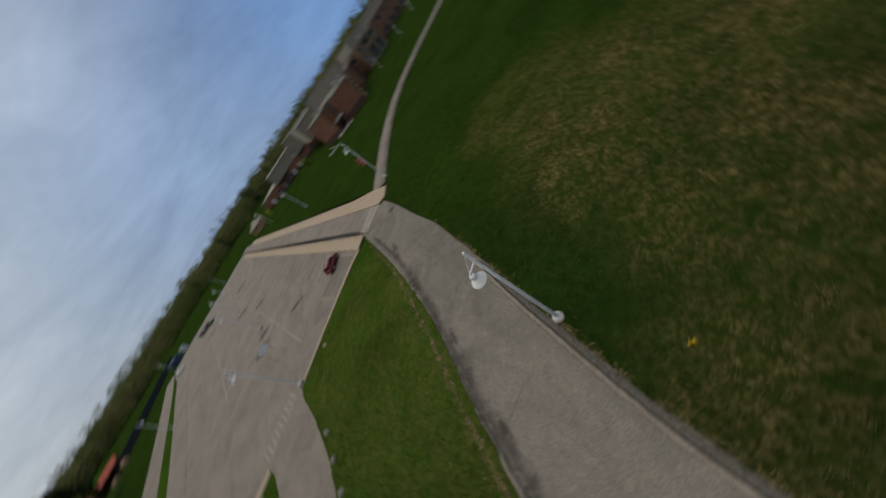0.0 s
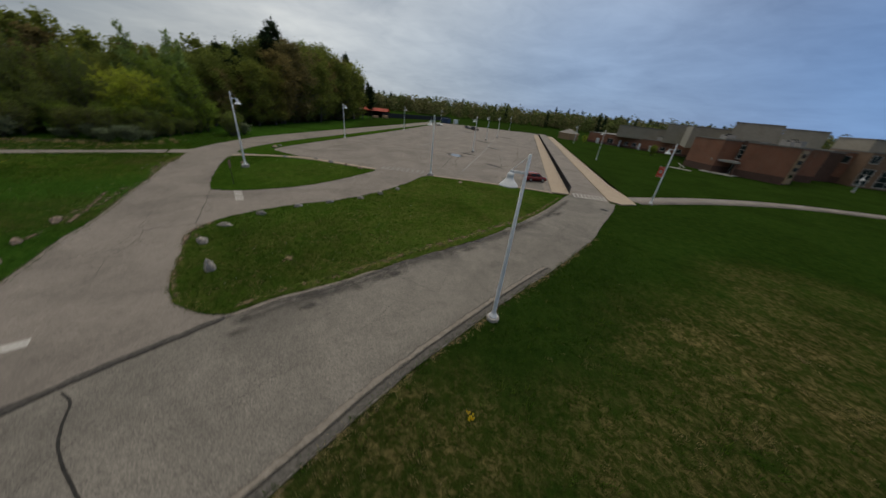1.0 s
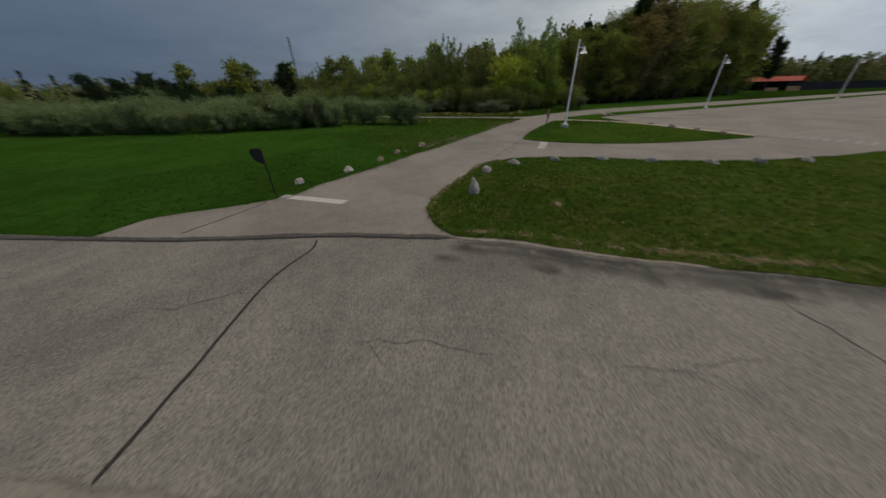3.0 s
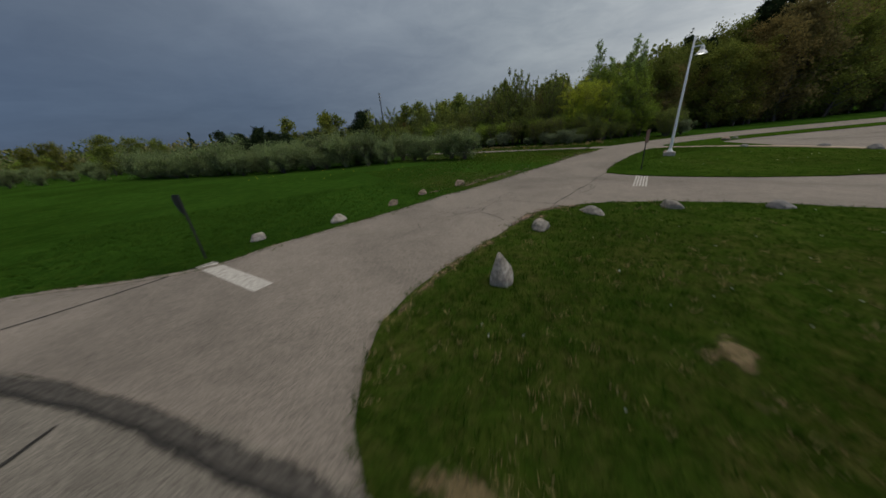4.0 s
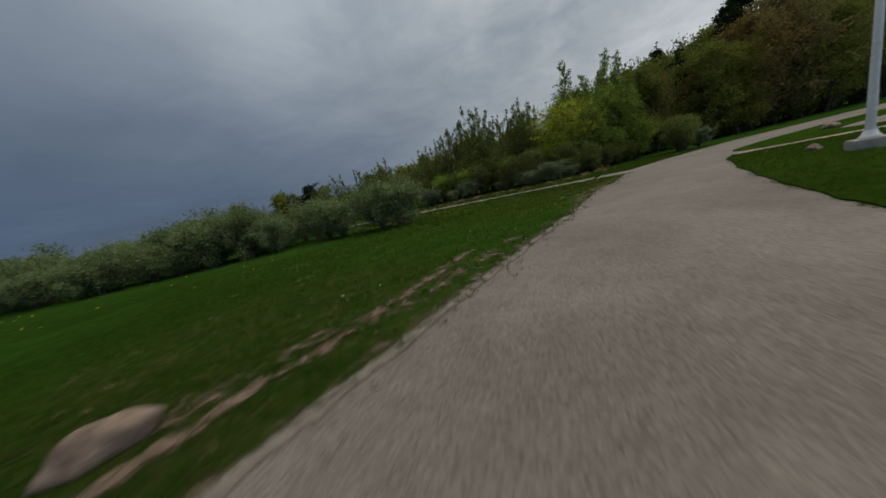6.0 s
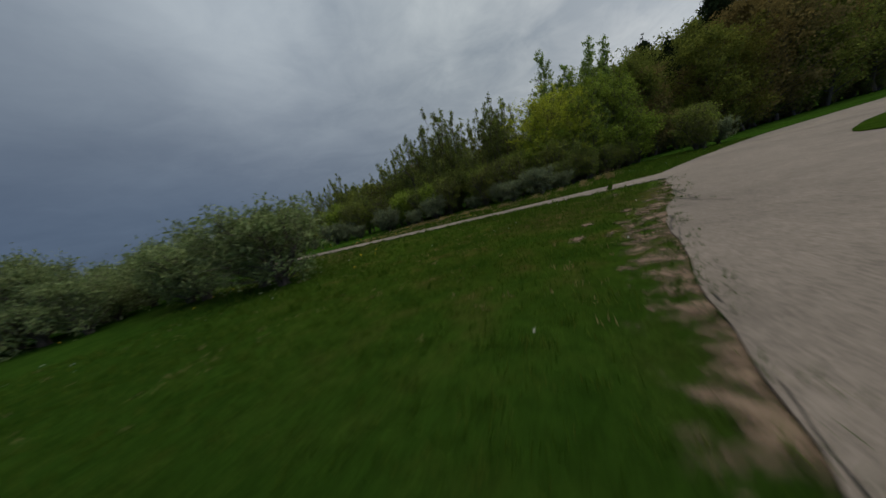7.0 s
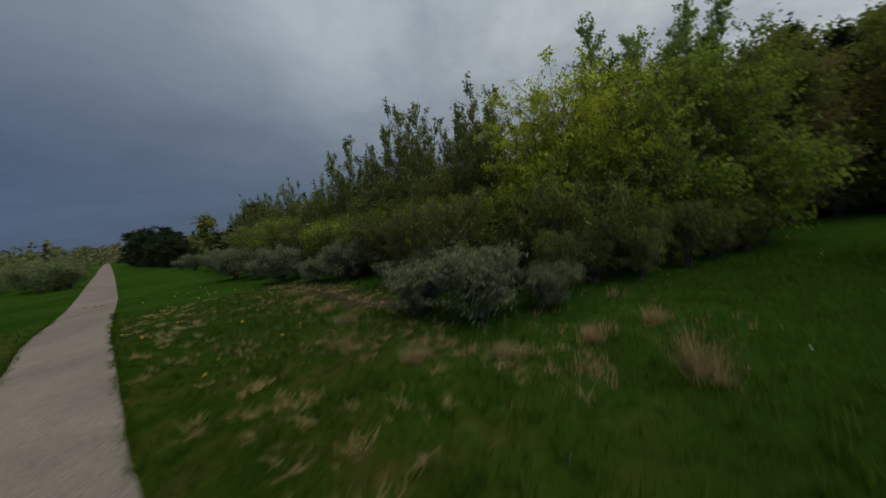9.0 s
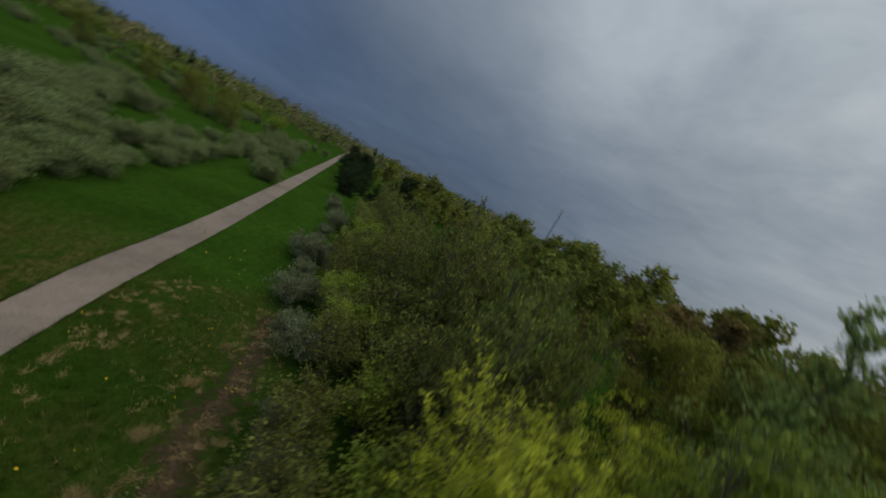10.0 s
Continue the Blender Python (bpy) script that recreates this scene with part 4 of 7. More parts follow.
for x, y, s in [(-48.6, -34.8, 0.66), (-53.0, -33.8, 0.62), (-51.6, -35.2, 0.7), (-57.4, -33.6, 0.62), (-47.4, -36.6, 0.6), (-50.0, -33.9, 0.5), (-55.0, -33.6, 0.55)]:
    put(BRUSH, x, y, scale=s)
put(LIMETREE, -57.6, -36.4, scale=1.0)
put(LIMETREE, -61.2, -35.6, scale=1.08)
put(POPLAR, -57.8, -41.9, scale=1.04)
put(POPLAR, -57.5, -38.4, scale=0.84)
put(POPLAR, -59.6, -36.8, scale=0.86)
put(POPLAR, -57.0, -35.6, scale=0.72)
put(POPLAR, -62.6, -36.8, scale=0.98)
put(LIMETREE, -55.4, -37.4, scale=1.02)
put(LIMETREE, -53.4, -35.4, scale=0.82)
put(LIMETREE, -58.8, -34.2, scale=0.86)
put(YELLOW, -56.6, -42.6, scale=0.92)
put(POPLAR, -61.4, -36.4, scale=0.92)
put(POPLAR, -63.2, -38.8, scale=1.02)
put(POPLAR, -65.6, -38.4, scale=1.0)
put(POPLAR, -61.0, -44.5, scale=0.9)
put(LIMETREE, -64.5, -41.0, scale=1.12)
put(LIMETREE, -62.0, -42.5, scale=1.05)
put(LIMETREE, -66.8, -43.2, scale=1.1)
for x, y, s in [(-50.4, -44.4, 0.97), (-46.7, -48.2, 1.03), (-47.6, -42.6, 0.80), (-44.4, -51.6, 0.86), (-51.8, -49, 0.9), (-42.2, -56.0, 0.84), (-39.8, -61.0, 0.86), (-37.0, -66, 0.84), (-34.0, -71.5, 0.84), (-45.6, -57, 0.9), (-30.5, -78.5, 0.86), (-48.8, -53.5, 0.95), (-41.0, -58.6, 0.8), (-38.6, -63.4, 0.8), (-35.6, -68.6, 0.8), (-32.2, -75, 0.8), (-43.2, -60, 0.9), (-40.4, -66, 0.9), (-37.4, -72, 0.9), (-28.4, -82, 0.78), (-26.6, -86, 0.72), (-53.2, -44.8, 0.9), (-54.6, -48.6, 0.95), (-50.0, -57.0, 1.0)]:
    put(SLIM, x, y, scale=s)
for x, y, s in [(-48.1, -52.5, 1.22), (-46.9, -51.0, 1.12), (-49.6, -51.6, 1.15), (-41.7, -51.7, 0.93), (-49.2, -42.7, 0.94), (-43.6, -50.0, 0.95), (-45.4, -53.4, 1.05), (-51.4, -46.2, 1.05), (-40.2, -54.6, 0.85), (-52.6, -52.0, 1.2)]:
    put(SLIM, x, y, scale=s)
for x, y, s in [(-47.0, -46.0, 1.55), (-50.2, -43.8, 1.6), (-44.6, -49.8, 1.6), (-42.6, -53.2, 1.55), (-48.4, -49.4, 1.75), (-52.0, -42.4, 1.6), (-40.0, -57.4, 1.5)]:
    put(BRUSH, x, y, scale=s)
for x, y, s in [(-50.2, -37.6, 1.15), (-52.6, -36.8, 1.2), (-56.2, -35.0, 1.2), (-48.2, -38.2, 1.0), (-45.6, -43.6, 1.05), (-60.4, -34.0, 1.1)]:
    put(GREEN, x, y, scale=s)
for x, y, s in [(-46.2, -44.8, 1.25), (-48.8, -41.0, 1.2), (-45.0, -47.6, 1.2), (-42.8, -50.4, 1.25), (-41.0, -54.0, 1.2), (-38.8, -57.6, 1.25), (-36.4, -62.4, 1.3), (-33.8, -67.0, 1.25), (-31.0, -72.4, 1.3), (-28.0, -78, 1.3), (-49.6, -47.0, 1.4), (-44.0, -53.6, 1.4), (-55.6, -38.2, 1.1)]:
    put(BRUSH, x, y, scale=s)
for x, y, s in [(-47.4, -39.4, 1.05), (-43.6, -48.8, 1.0), (-40.6, -52.4, 0.95), (-37.4, -59.6, 1.1), (-34.6, -64.8, 1.1), (-51.2, -41.4, 1.1), (-48.0, -50.8, 1.3), (-29.6, -75, 1.1)]:
    put(GREEN, x, y, scale=s)
blossom = grow(300, 4.6, 0.1, 1.7, 700, 0.16, 0.14, "shrub", 6, 40, 50, 0.22, 0.1, 0.6, 6)
bush = put(GREEN, -39.6, -51.2, scale=0.9)
part("blossom", mesh_arrays("blossom", *blossom[1], M["blossom"]), None, bush, "clusters of small white blossom")
tagged(bush, "green shrub dotted with white blossom")
put(GREEN, -57.6, -27.9, scale=0.8)
put(BRUSH, -56.2, -27.5, scale=0.62)
put(SILVER, -60.0, -27.4, scale=1.0)
put(BRUSH, -58.6, -28.6, scale=0.85)
put(BRUSH, -56.8, -28.2, scale=1.0)
put(BRUSH, -60.4, -28.8, scale=0.9)

# shrub belt across the field, and shrubs left of the footpath
belt = curve_points([(-24.9, -33.0), (-21.7, -37.6), (-14, -41.5), (-4.9, -46.0), (6, -56), (17, -70)], 2.3)
for i, (x, y) in enumerate(belt):
    put(OLIVE, x + rng.uniform(-0.8, 0.8), y + rng.uniform(-0.6, 0.6), scale=rng.uniform(0.55, 1.25) if i > 1 else 1.05, tall=rng.uniform(0.85, 1.2) if i > 1 else 1.0)
    if i < 2:
        continue
    put(OLIVE, x + 2.0 + rng.uniform(-1, 1), y - 4.2 + rng.uniform(-1, 1), scale=rng.uniform(0.6, 1.35), tall=rng.uniform(0.85, 1.2))
    if i % 2:
        put(OLIVE, x + 4 + rng.uniform(-2, 2), y - 9.5 + rng.uniform(-2, 2), scale=rng.uniform(0.9, 1.2))
for x, y in [(-9, -74), (-3, -82), (4, -92), (12, -107), (20, -122), (28, -140), (36, -156), (34, -104), (62, -118), (74, -122), (46, -118), (58, -132), (86, -120), (98, -112)]:
    for _ in range(2):
        put(OLIVE, x + rng.uniform(-4, 4), y + rng.uniform(-4, 4), scale=rng.uniform(0.8, 1.25))

for x, y in curve_points([(-19.5, -44.5), (-17.0, -49.5), (-11.8, -59.5), (-4.0, -74), (8, -98), (24, -130)], 2.6):
    put(OLIVE, x + rng.uniform(0.5, 2.0), y + rng.uniform(-0.8, 0.8), scale=rng.uniform(0.45, 0.9))
    if rng.uniform() < 0.7:
        put(OLIVE, x + rng.uniform(4, 9), y + rng.uniform(-2, 2), scale=rng.uniform(0.7, 1.1))

# rows of shrubs and small trees far across the field
for line in ([(20, -78), (34, -86), (50, -92), (72, -96), (100, -100)], [(30, -106), (52, -116), (80, -122), (120, -126)], [(40, -140), (70, -148), (110, -152), (150, -150)]):
    for x, y in curve_points(line, 3.6):
        put(OLIVE, x + rng.uniform(-1.5, 1.5), y + rng.uniform(-2.5, 2.5), scale=rng.uniform(0.55, 1.0))
for x, y in curve_points([(52, -150), (74, -160), (100, -164), (140, -168), (190, -160)], 7.5):
    put(GREEN, x + rng.uniform(-3, 3), y + rng.uniform(-6, 6), scale=rng.uniform(1.1, 1.9))

# the wood itself
rng = np.random.default_rng(12)


def scatter(poly, gap, seed):
    r = np.random.default_rng(seed)
    lo, hi = np.min(poly, 0), np.max(poly, 0)
    got = np.zeros((0, 2))
    for c in r.uniform(lo, hi, (9000, 2)):
        if (not len(got) or np.min(np.hypot(*(got - c).T)) > gap) and inside(c[None], poly)[0]:
            got = np.vstack([got, c])
    return got


FRONT = np.array([(-68, -40), (-76, -31.5), (-84, -28.5), (-98, -25.0), (-116, -20), (-134, -16.0), (-144, -17.5), (-152, -27), (-130, -30), (-98, -38), (-80, -50), (-66, -56)])
BACK = np.array([(-66, -57), (-80, -51), (-98, -39), (-130, -31), (-158, -26), (-170, -40), (-190, -110), (-150, -170), (-90, -200), (-20, -190), (-24, -110), (-40, -72), (-52, -58)])
for x, y in scatter(FRONT, 4.8, 5):
    top = float(np.interp(-x, [62, 68, 75, 80, 86, 94, 107, 124, 147, 160], [10.2, 11.8, 13.5, 14.3, 15.7, 18.6, 20.6, 21.4, 22.0, 20.0])) * rng.uniform(0.76, 1.03)
    if rng.uniform() < 0.36:
        put(RUSSET, x, y, scale=top * 0.94 / 14.5)
    else:
        put(OAK, x, y, scale=top / 17.0)
for x, y in scatter(BACK, 8.0, 6):
    near = float(np.interp(-x, [28, 42, 50, 60, 70, 82, 100, 165], [0.47, 0.60, 0.69, 0.74, 0.82, 0.94, 1.13, 1.15]))
    if y < -52 and x > -85:
        near *= 0.92
    put(BACK_RUSSET if rng.uniform() < 0.42 else BACK_OAK, x, y, scale=rng.uniform(0.85, 1.1) * near)
for x, y, h in [(-79.5, -38.2, 17.4), (-83.6, -36.4, 16.8), (-95.6, -33.2, 24.4), (-97.6, -32.0, 22.4), (-104.6, -30.0, 23.4), (-132, -22, 23.0), (-146, -20, 22.4), (-142.5, -17.0, 17.5), (-138.5, -16.5, 18.5), (-148, -14.0, 15.5), (-148, -9.6, 12.5), (-152, -11.5, 14.0)]:
    put(PINE, x, y, scale=h / 21.0)
put(DARKPINE, -27.2, -98.4, scale=1.06, tall=1.0)
for i, (x, y) in enumerate(curve_points([(-14, -99), (-8, -107), (-1, -119), (8, -136), (22, -163)], 3.4)):
    h = float(np.interp(y, [-163, -130, -105, -93], [10.8, 10.2, 8.2, 6.2]))
    put(DARKPINE, x + rng.uniform(-1, 1), y + rng.uniform(-1, 1), scale=h * rng.uniform(0.62, 1.08) / 11.0)
    put(DARKPINE, x - 4.5 + rng.uniform(-1.5, 1.5), y - 3 + rng.uniform(-1.5, 1.5), scale=h * rng.uniform(0.62, 1.10) / 11.0)
for x, y, s, k in [(30, -104, 0.46, OAK), (37, -110, 0.5, OAK), (44, -105, 0.46, OAK), (33, -99, 0.4, OAK), (52, -112, 0.44, OAK), (24, -100, 0.36, OAK), (62, -108, 0.42, OAK), (76, -118, 0.5, OAK), (88, -108, 0.5, OAK)]:
    put(k, x, y, scale=s)
for x, y, s in [(-14, -135, 0.72), (-20, -132, 0.74), (-28, -128, 0.7), (-34, -120, 0.7), (-6, -142, 0.74), (-40, -124, 0.72), (-24, -140, 0.78), (2, -150, 0.7), (-8, -148, 0.62), (-13, -147, 0.68), (-17, -146, 0.84), (-22, -146, 0.85), (-26, -144, 0.78), (-31, -143, 0.74), (-36, -142, 0.76), (-41, -141, 0.80), (-46, -139.5, 0.82), (-51, -138, 0.85), (-56, -136, 0.88), (-61, -133, 0.92), (-10.5, -143, 0.6), (-33, -136, 0.74), (-45, -132, 0.78)]:
    put(BACK_OAK, x, y, scale=s)
# brush under the wood's edge closes the view between the trunks
for x, y in curve_points([(-70, -36), (-80, -29.5), (-98, -25), (-116, -20), (-134, -15.5), (-150, -14)], 3.4):
    put(BRUSH, x + rng.uniform(-1, 1), y - rng.uniform(0.5, 4.0), scale=rng.uniform(0.6, 1.0))
    put(RUSSET, x + rng.uniform(-1.5, 1.5), y - rng.uniform(1.5, 6.0), scale=rng.uniform(0.45, 0.72))


def far_woods():
    """The distant tree line all round: thousands of crowns, nobody could count them."""
    r = np.random.default_rng(77)
    got = {"far": [], "far_green": [], "far_dark": []}
    for a0, a1, d0, d1, n, h, k, dark in [(85, 196, 285, 400, 820, 15.5, 120, 0.10), (60, 200, 420, 760, 560, 20, 60, 0.12), (196, 262, 210, 420, 260, 15, 90, 0.06), (-100, 60, 480, 1000, 760, 20, 56, 0.12), (-95, -10, 250, 520, 620, 15, 76, 0.10)]:
        for _ in range(n):
            a, d = radians(r.uniform(a0, a1)), r.uniform(d0, d1)
            x, y = -30 + d * math.cos(a), d * math.sin(a)
            z = land(x, y)
            pick = r.random()
            kind = "far_dark" if pick < dark else ("far_green" if pick < 0.45 else "far")
            hh = h * r.uniform(0.65, 1.15) * (1.12 if kind == "far_dark" else 1.0)
            wide = 0.19 if kind == "far_dark" else r.uniform(0.28, 0.40)
            # a rounded crown: most of the leaves near its skin, down to the ground
            u = r.normal(size=(k, 3)); u /= np.linalg.norm(u, axis=1)[:, None]
            u *= r.uniform(0.55, 1.0, (k, 1)) ** 0.5
            if kind == "far_dark":
                u[:, :2] *= (1.0 - 0.5 * (u[:, 2:] + 1))
            p = u * [hh * wide, hh * wide, hh * 0.47] + [x, y, z + hh * 0.47]
            got[kind].append((p, np.full(k, hh * 0.115)))
    labels = {"far": "distant tan-green trees coming into leaf", "far_green": "distant green trees in spring leaf", "far_dark": "distant dark conifers among the trees"}
    for kind, rows in got.items():
        c, s = np.concatenate([q[0] for q in rows]), np.concatenate([q[1] for q in rows])
        v, f = leaf_cards(c, 1.0, 0.75, r)
        v = (v.reshape(-1, 4, 3) - c[:, None]) * s[:, None, None] + c[:, None]
        tagged(new("far_woods", mesh_arrays("far_woods", v.reshape(-1, 3), f, M[kind])), labels[kind], "trees", kind="stuff")


far_woods()


# ---- road surface: strips, seams, cracks, paint ----
def offset_line(line, d):
    line = np.array(line, float)
    t = np.gradient(line, axis=0)
    t /= np.linalg.norm(t, axis=1)[:, None] + 1e-9
    return line + np.stack([-t[:, 1], t[:, 0]], 1) * d


out_line = curve_points(ROAD_OUT[1:13], 0.5)
part("edge_strip", wash_mesh("edge_strip", wobble(offset_line(out_line, 0.19), 0.04, 0.9), 0.46, 0.012, M["old_strip"]), None, road, "dark cracked strip along the road's edge")
part("sandy_line", wash_mesh("sandy_line", wobble(offset_line(out_line, 0.53), 0.04, 0.8), 0.46, 0.016, M["sand_wash"]), None, road, "sandy line washed along the road's edge")
part("edge_seam", wash_mesh("edge_seam", wobble(offset_line(out_line, 0.37), 0.03, 0.8), 0.08, 0.020, M["sealer"]), None, road, "dark seam along the cracked strip")
inner = curve_points(ROAD_IN[1:8], 0.4)
part("inner_patch", wash_mesh("inner_patch", wobble(offset_line(inner, 0.75), 0.10, 0.5), [1.2, 1.5, 2.2, 2.4, 2.0, 0.9], 0.012, M["oil_stain"]), None, road, "dark stained asphalt beside the island")
part("inner_patch", wash_mesh("inner_patch", wobble(offset_line(curve_points(ROAD_IN[3:8], 0.4), 0.42), 0.06, 0.9), 0.8, 0.016, M["oil_stain"]), None, road, "dark stained asphalt beside the island")
part("inner_sand", wash_mesh("inner_sand", wobble(offset_line(inner, 0.14), 0.08, 0.9), 0.42, 0.020, M["sand_wash"]), None, road, "sand and gravel washed to the road's edge")
for x, y, rx, ry, tn in [(-4.7, -3.6, 0.75, 0.45, 2.2), (-6.3, -1.3, 0.8, 0.35, 2.2), (-9.0, 2.6, 1.5, 0.5, 2.1), (-12.2, 7.6, 1.8, 0.5, 2.15), (-16.4, 12.8, 2.2, 0.6, 2.25), (-20.6, 19.0, 2.0, 0.7, 2.3)]:
    part("stain", wash_spot("stain", x, y, rx, ry, tn, 0.024, M["oil_stain"]), None, road, "dark oily stain")
joint = curve_points([(-5.75, -4.3), (-4.2, -5.9), (-2.65, -7.45), (0.02, -9.65), (2.2, -11.65), (9, -18.6)], 0.25)
part("joint_seam", wash_mesh("joint_seam", wobble(joint, 0.05, 1.4), 0.46, 0.028, M["seam_wash"]), None, road, "dark seam where road and driveway meet")
part("joint_crack", wash_mesh("joint_crack", wobble(offset_line(joint, 0.10), 0.05, 1.9), 0.10, 0.032, M["sealer"]), None, road, "open crack along the seam")
part("sealed_crack", wash_mesh("sealed_crack", wobble(curve_points([(-2.45, -7.25), (-2.15, -6.75), (-1.65, -6.42), (-0.79, -5.87), (0.26, -4.62), (1.21, -3.42), (1.95, -2.55)], 0.12), 0.035, 1.5), 0.092, 0.018, M["sealer"], 0.1), None, road, "black sealed crack across the road")
part("apron_crack", wash_mesh("apron_crack", wobble(curve_points([(1.1, -11.0), (-0.6, -11.7), (-2.2, -12.5), (-3.3, -12.9)], 0.15), 0.05, 2.0), 0.10, 0.006, M["sealer"]), None, drive, "thin crack across the driveway's mouth")
part("drive_sand", wash_mesh("drive_sand", wobble(offset_line(curve_points(DRIVE_LEFT[1:13], 0.4), -0.02), 0.05, 1.1), 0.42, 0.008, M["sand_wash"]), None, drive, "sand washed along the driveway's edge")


def crack_web(paths, z, seed, name, parent, label):
    """Fine wandering cracks along the given lines, with side branches."""
    r = np.random.default_rng(seed)
    vs, fs, n0 = [], [], 0
    todo = [(np.array(a, float), np.array(b, float), w, 0) for a, b, w in paths]
    while todo:
        a, b, w, depth = todo.pop()
        ln = np.linalg.norm(b - a)
        k = max(3, int(ln / 0.16))
        t = np.linspace(0, 1, k)[:, None]
        line = a + (b - a) * t
        line[1:-1] += np.cumsum(r.normal(size=(k - 2, 2)) * (0.02 if w > 0.03 else 0.045), 0) * np.sin(np.pi * t[1:-1]) * 1.6
        me_w = w * (0.37 if w > 0.03 else 0.40) * (0.5 + 0.9 * r.random(k)) * (0.35 + np.sin(np.pi * np.linspace(0.08, 0.92, k)))
        d = np.gradient(line, axis=0); d /= np.linalg.norm(d, axis=1)[:, None] + 1e-9
        nr = np.stack([-d[:, 1], d[:, 0]], 1) * me_w[:, None] / 2
        zz = np.full((k, 1), z)
        vs += [np.hstack([line + nr, zz]), np.hstack([line - nr, zz])]
        fs += [(n0 + i, n0 + k + i, n0 + k + i + 1, n0 + i + 1) for i in range(k - 1)]
        n0 += 2 * k
        if depth < 2:
            for _ in range(r.integers(0, 3) if depth == 0 else r.integers(0, 2)):
                p = line[r.integers(1, k - 1)]
                ang = math.atan2(*(b - a)[::-1]) + r.choice([-1, 1]) * r.uniform(0.5, 1.3)
                todo.append((p, p + np.array([math.cos(ang), math.sin(ang)]) * ln * r.uniform(0.12, 0.32), w * 0.7, depth + 1))
    allv = np.concatenate(vs)
    ok = inside(allv[:, :2], {"driveway": drive_loop, "road": road_loop, "parking_lot": lot_loop}[parent.name])
    part(name, mesh_arrays(name, allv, [f for f in fs if ok[list(f)].all()], M["crack"]), None, parent, label)


def chain(points, w):
    return [(a, b, w) for a, b in zip(points, points[1:])]


crack_web(chain([(-22.8, -13.9), (-19.43, -12.5), (-17.6, -11.8), (-15.0, -10.75), (-14.75, -10.15)], 0.11)
          + chain([(-8.8, -11.4), (-10.35, -12.24), (-11.33, -12.22), (-12.73, -12.42), (-14.41, -13.6), (-15.94, -14.19), (-17.2, -14.7)], 0.05)
          + chain([(-12.73, -12.42), (-12.15, -11.92), (-12.25, -10.82), (-12.2, -10.3)], 0.05)
          + chain([(-10.13, -14.35), (-10.66, -13.27), (-11.43, -12.45)], 0.045)
          + chain([(-14.22, -12.68), (-14.73, -11.68), (-15.08, -10.82)], 0.06)
          + chain([(-13.22, -13.22), (-14.93, -13.6), (-15.73, -12.44)], 0.045)
          + chain([(-16.98, -11.24), (-18.04, -11.48), (-19.24, -11.95)], 0.05)
          + chain([(-11.89, -12.85), (-13.42, -12.84), (-14.92, -12.66)], 0.05)
          + chain([(-15.6, -13.69), (-15.11, -13.52), (-14.91, -13.22), (-14.92, -12.86)], 0.04)
          + chain([(-19.43, -12.56), (-19.32, -12.2), (-18.69, -11.83)], 0.06)
          + chain([(-18.54, -12.39), (-18.44, -12.22), (-17.73, -11.76)], 0.05)
          + chain([(-15.88, -16.4), (-16.15, -15.38), (-16.98, -15.63)], 0.03), 0.006, 1, "cracks", drive, "web of fine cracks in the asphalt")
RC = np.random.default_rng(31)
fine = []
for _ in range(34):
    p = RC.normal(size=2) * [2.4, 0.8] + [-13.4, -12.7]
    a = RC.uniform(0, math.pi)
    ln = RC.uniform(0.4, 1.2)
    fine.append((p, p + np.array([math.cos(a), 0.7 * math.sin(a)]) * ln, 0.022))
for _ in range(30):
    s = RC.uniform(0, 1)
    p = np.array((-22.0, -13.4)) * (1 - s) + np.array((-15.6, -11.0)) * s + RC.normal(size=2) * 0.35
    a = RC.uniform(0, math.pi)
    fine.append((p, p + np.array([math.cos(a), math.sin(a)]) * RC.uniform(0.3, 0.9), 0.025))
crack_web(fine, 0.0055, 7, "hairline_cracks", drive, "crazed hairline cracks in the asphalt")
crack_web([((-29.5, -22.0), (-32.8, -22.9), 0.10), ((-32.0, -22.2), (-35.6, -23.9), 0.09), ((-26.0, -20.6), (-30.0, -22.0), 0.05), ((-33.4, -23.2), (-31.6, -21.6), 0.06), ((-22.5, -19.2), (-26.0, -20.5), 0.04), ((-35.5, -24.0), (-33.6, -22.6), 0.05)],
          0.006, 2, "edge_cracks", drive, "broken asphalt along the driveway's edge")
crack_web([((-7.2, 4.6), (-9.8, 1.4), 0.05), ((-9.0, 5.5), (-7.2, 4.6), 0.04), ((-4.6, 1.0), (-6.6, 2.6), 0.03), ((-10.8, 12.5), (-12.6, 9.2), 0.04), ((-1.0, -5.6), (1.6, -6.6), 0.03), ((-14.6, 15.5), (-18.0, 18.8), 0.05), ((-1.4, -2.6), (-3.4, -0.4), 0.03)],
          0.016, 3, "road_cracks", road, "fine cracks in the road")
crack_web([((-40, 9.5), (-56, 14.5), 0.16), ((-56, 14.8), (-61, 20.2), 0.12), ((-41, 20), (-60, 26), 0.14), ((-60, 26), (-96, 40.5), 0.14), ((-48, -8), (-62, -3.5), 0.12), ((-70, 3), (-98, 13), 0.12), ((-62, 21), (-75, 24), 0.10)],
          0.010, 4, "lot_cracks", lot, "dark sealed seams across the lot")


def quad(bm, a, b, w, z):
    a, b = np.array(a, float), np.array(b, float)
    d = (b - a) / np.linalg.norm(b - a)
    n = np.array([-d[1], d[0]]) * w / 2
    bm.faces.new([bm.verts.new((*p, z)) for p in (a + n, a - n, b - n, b + n)])


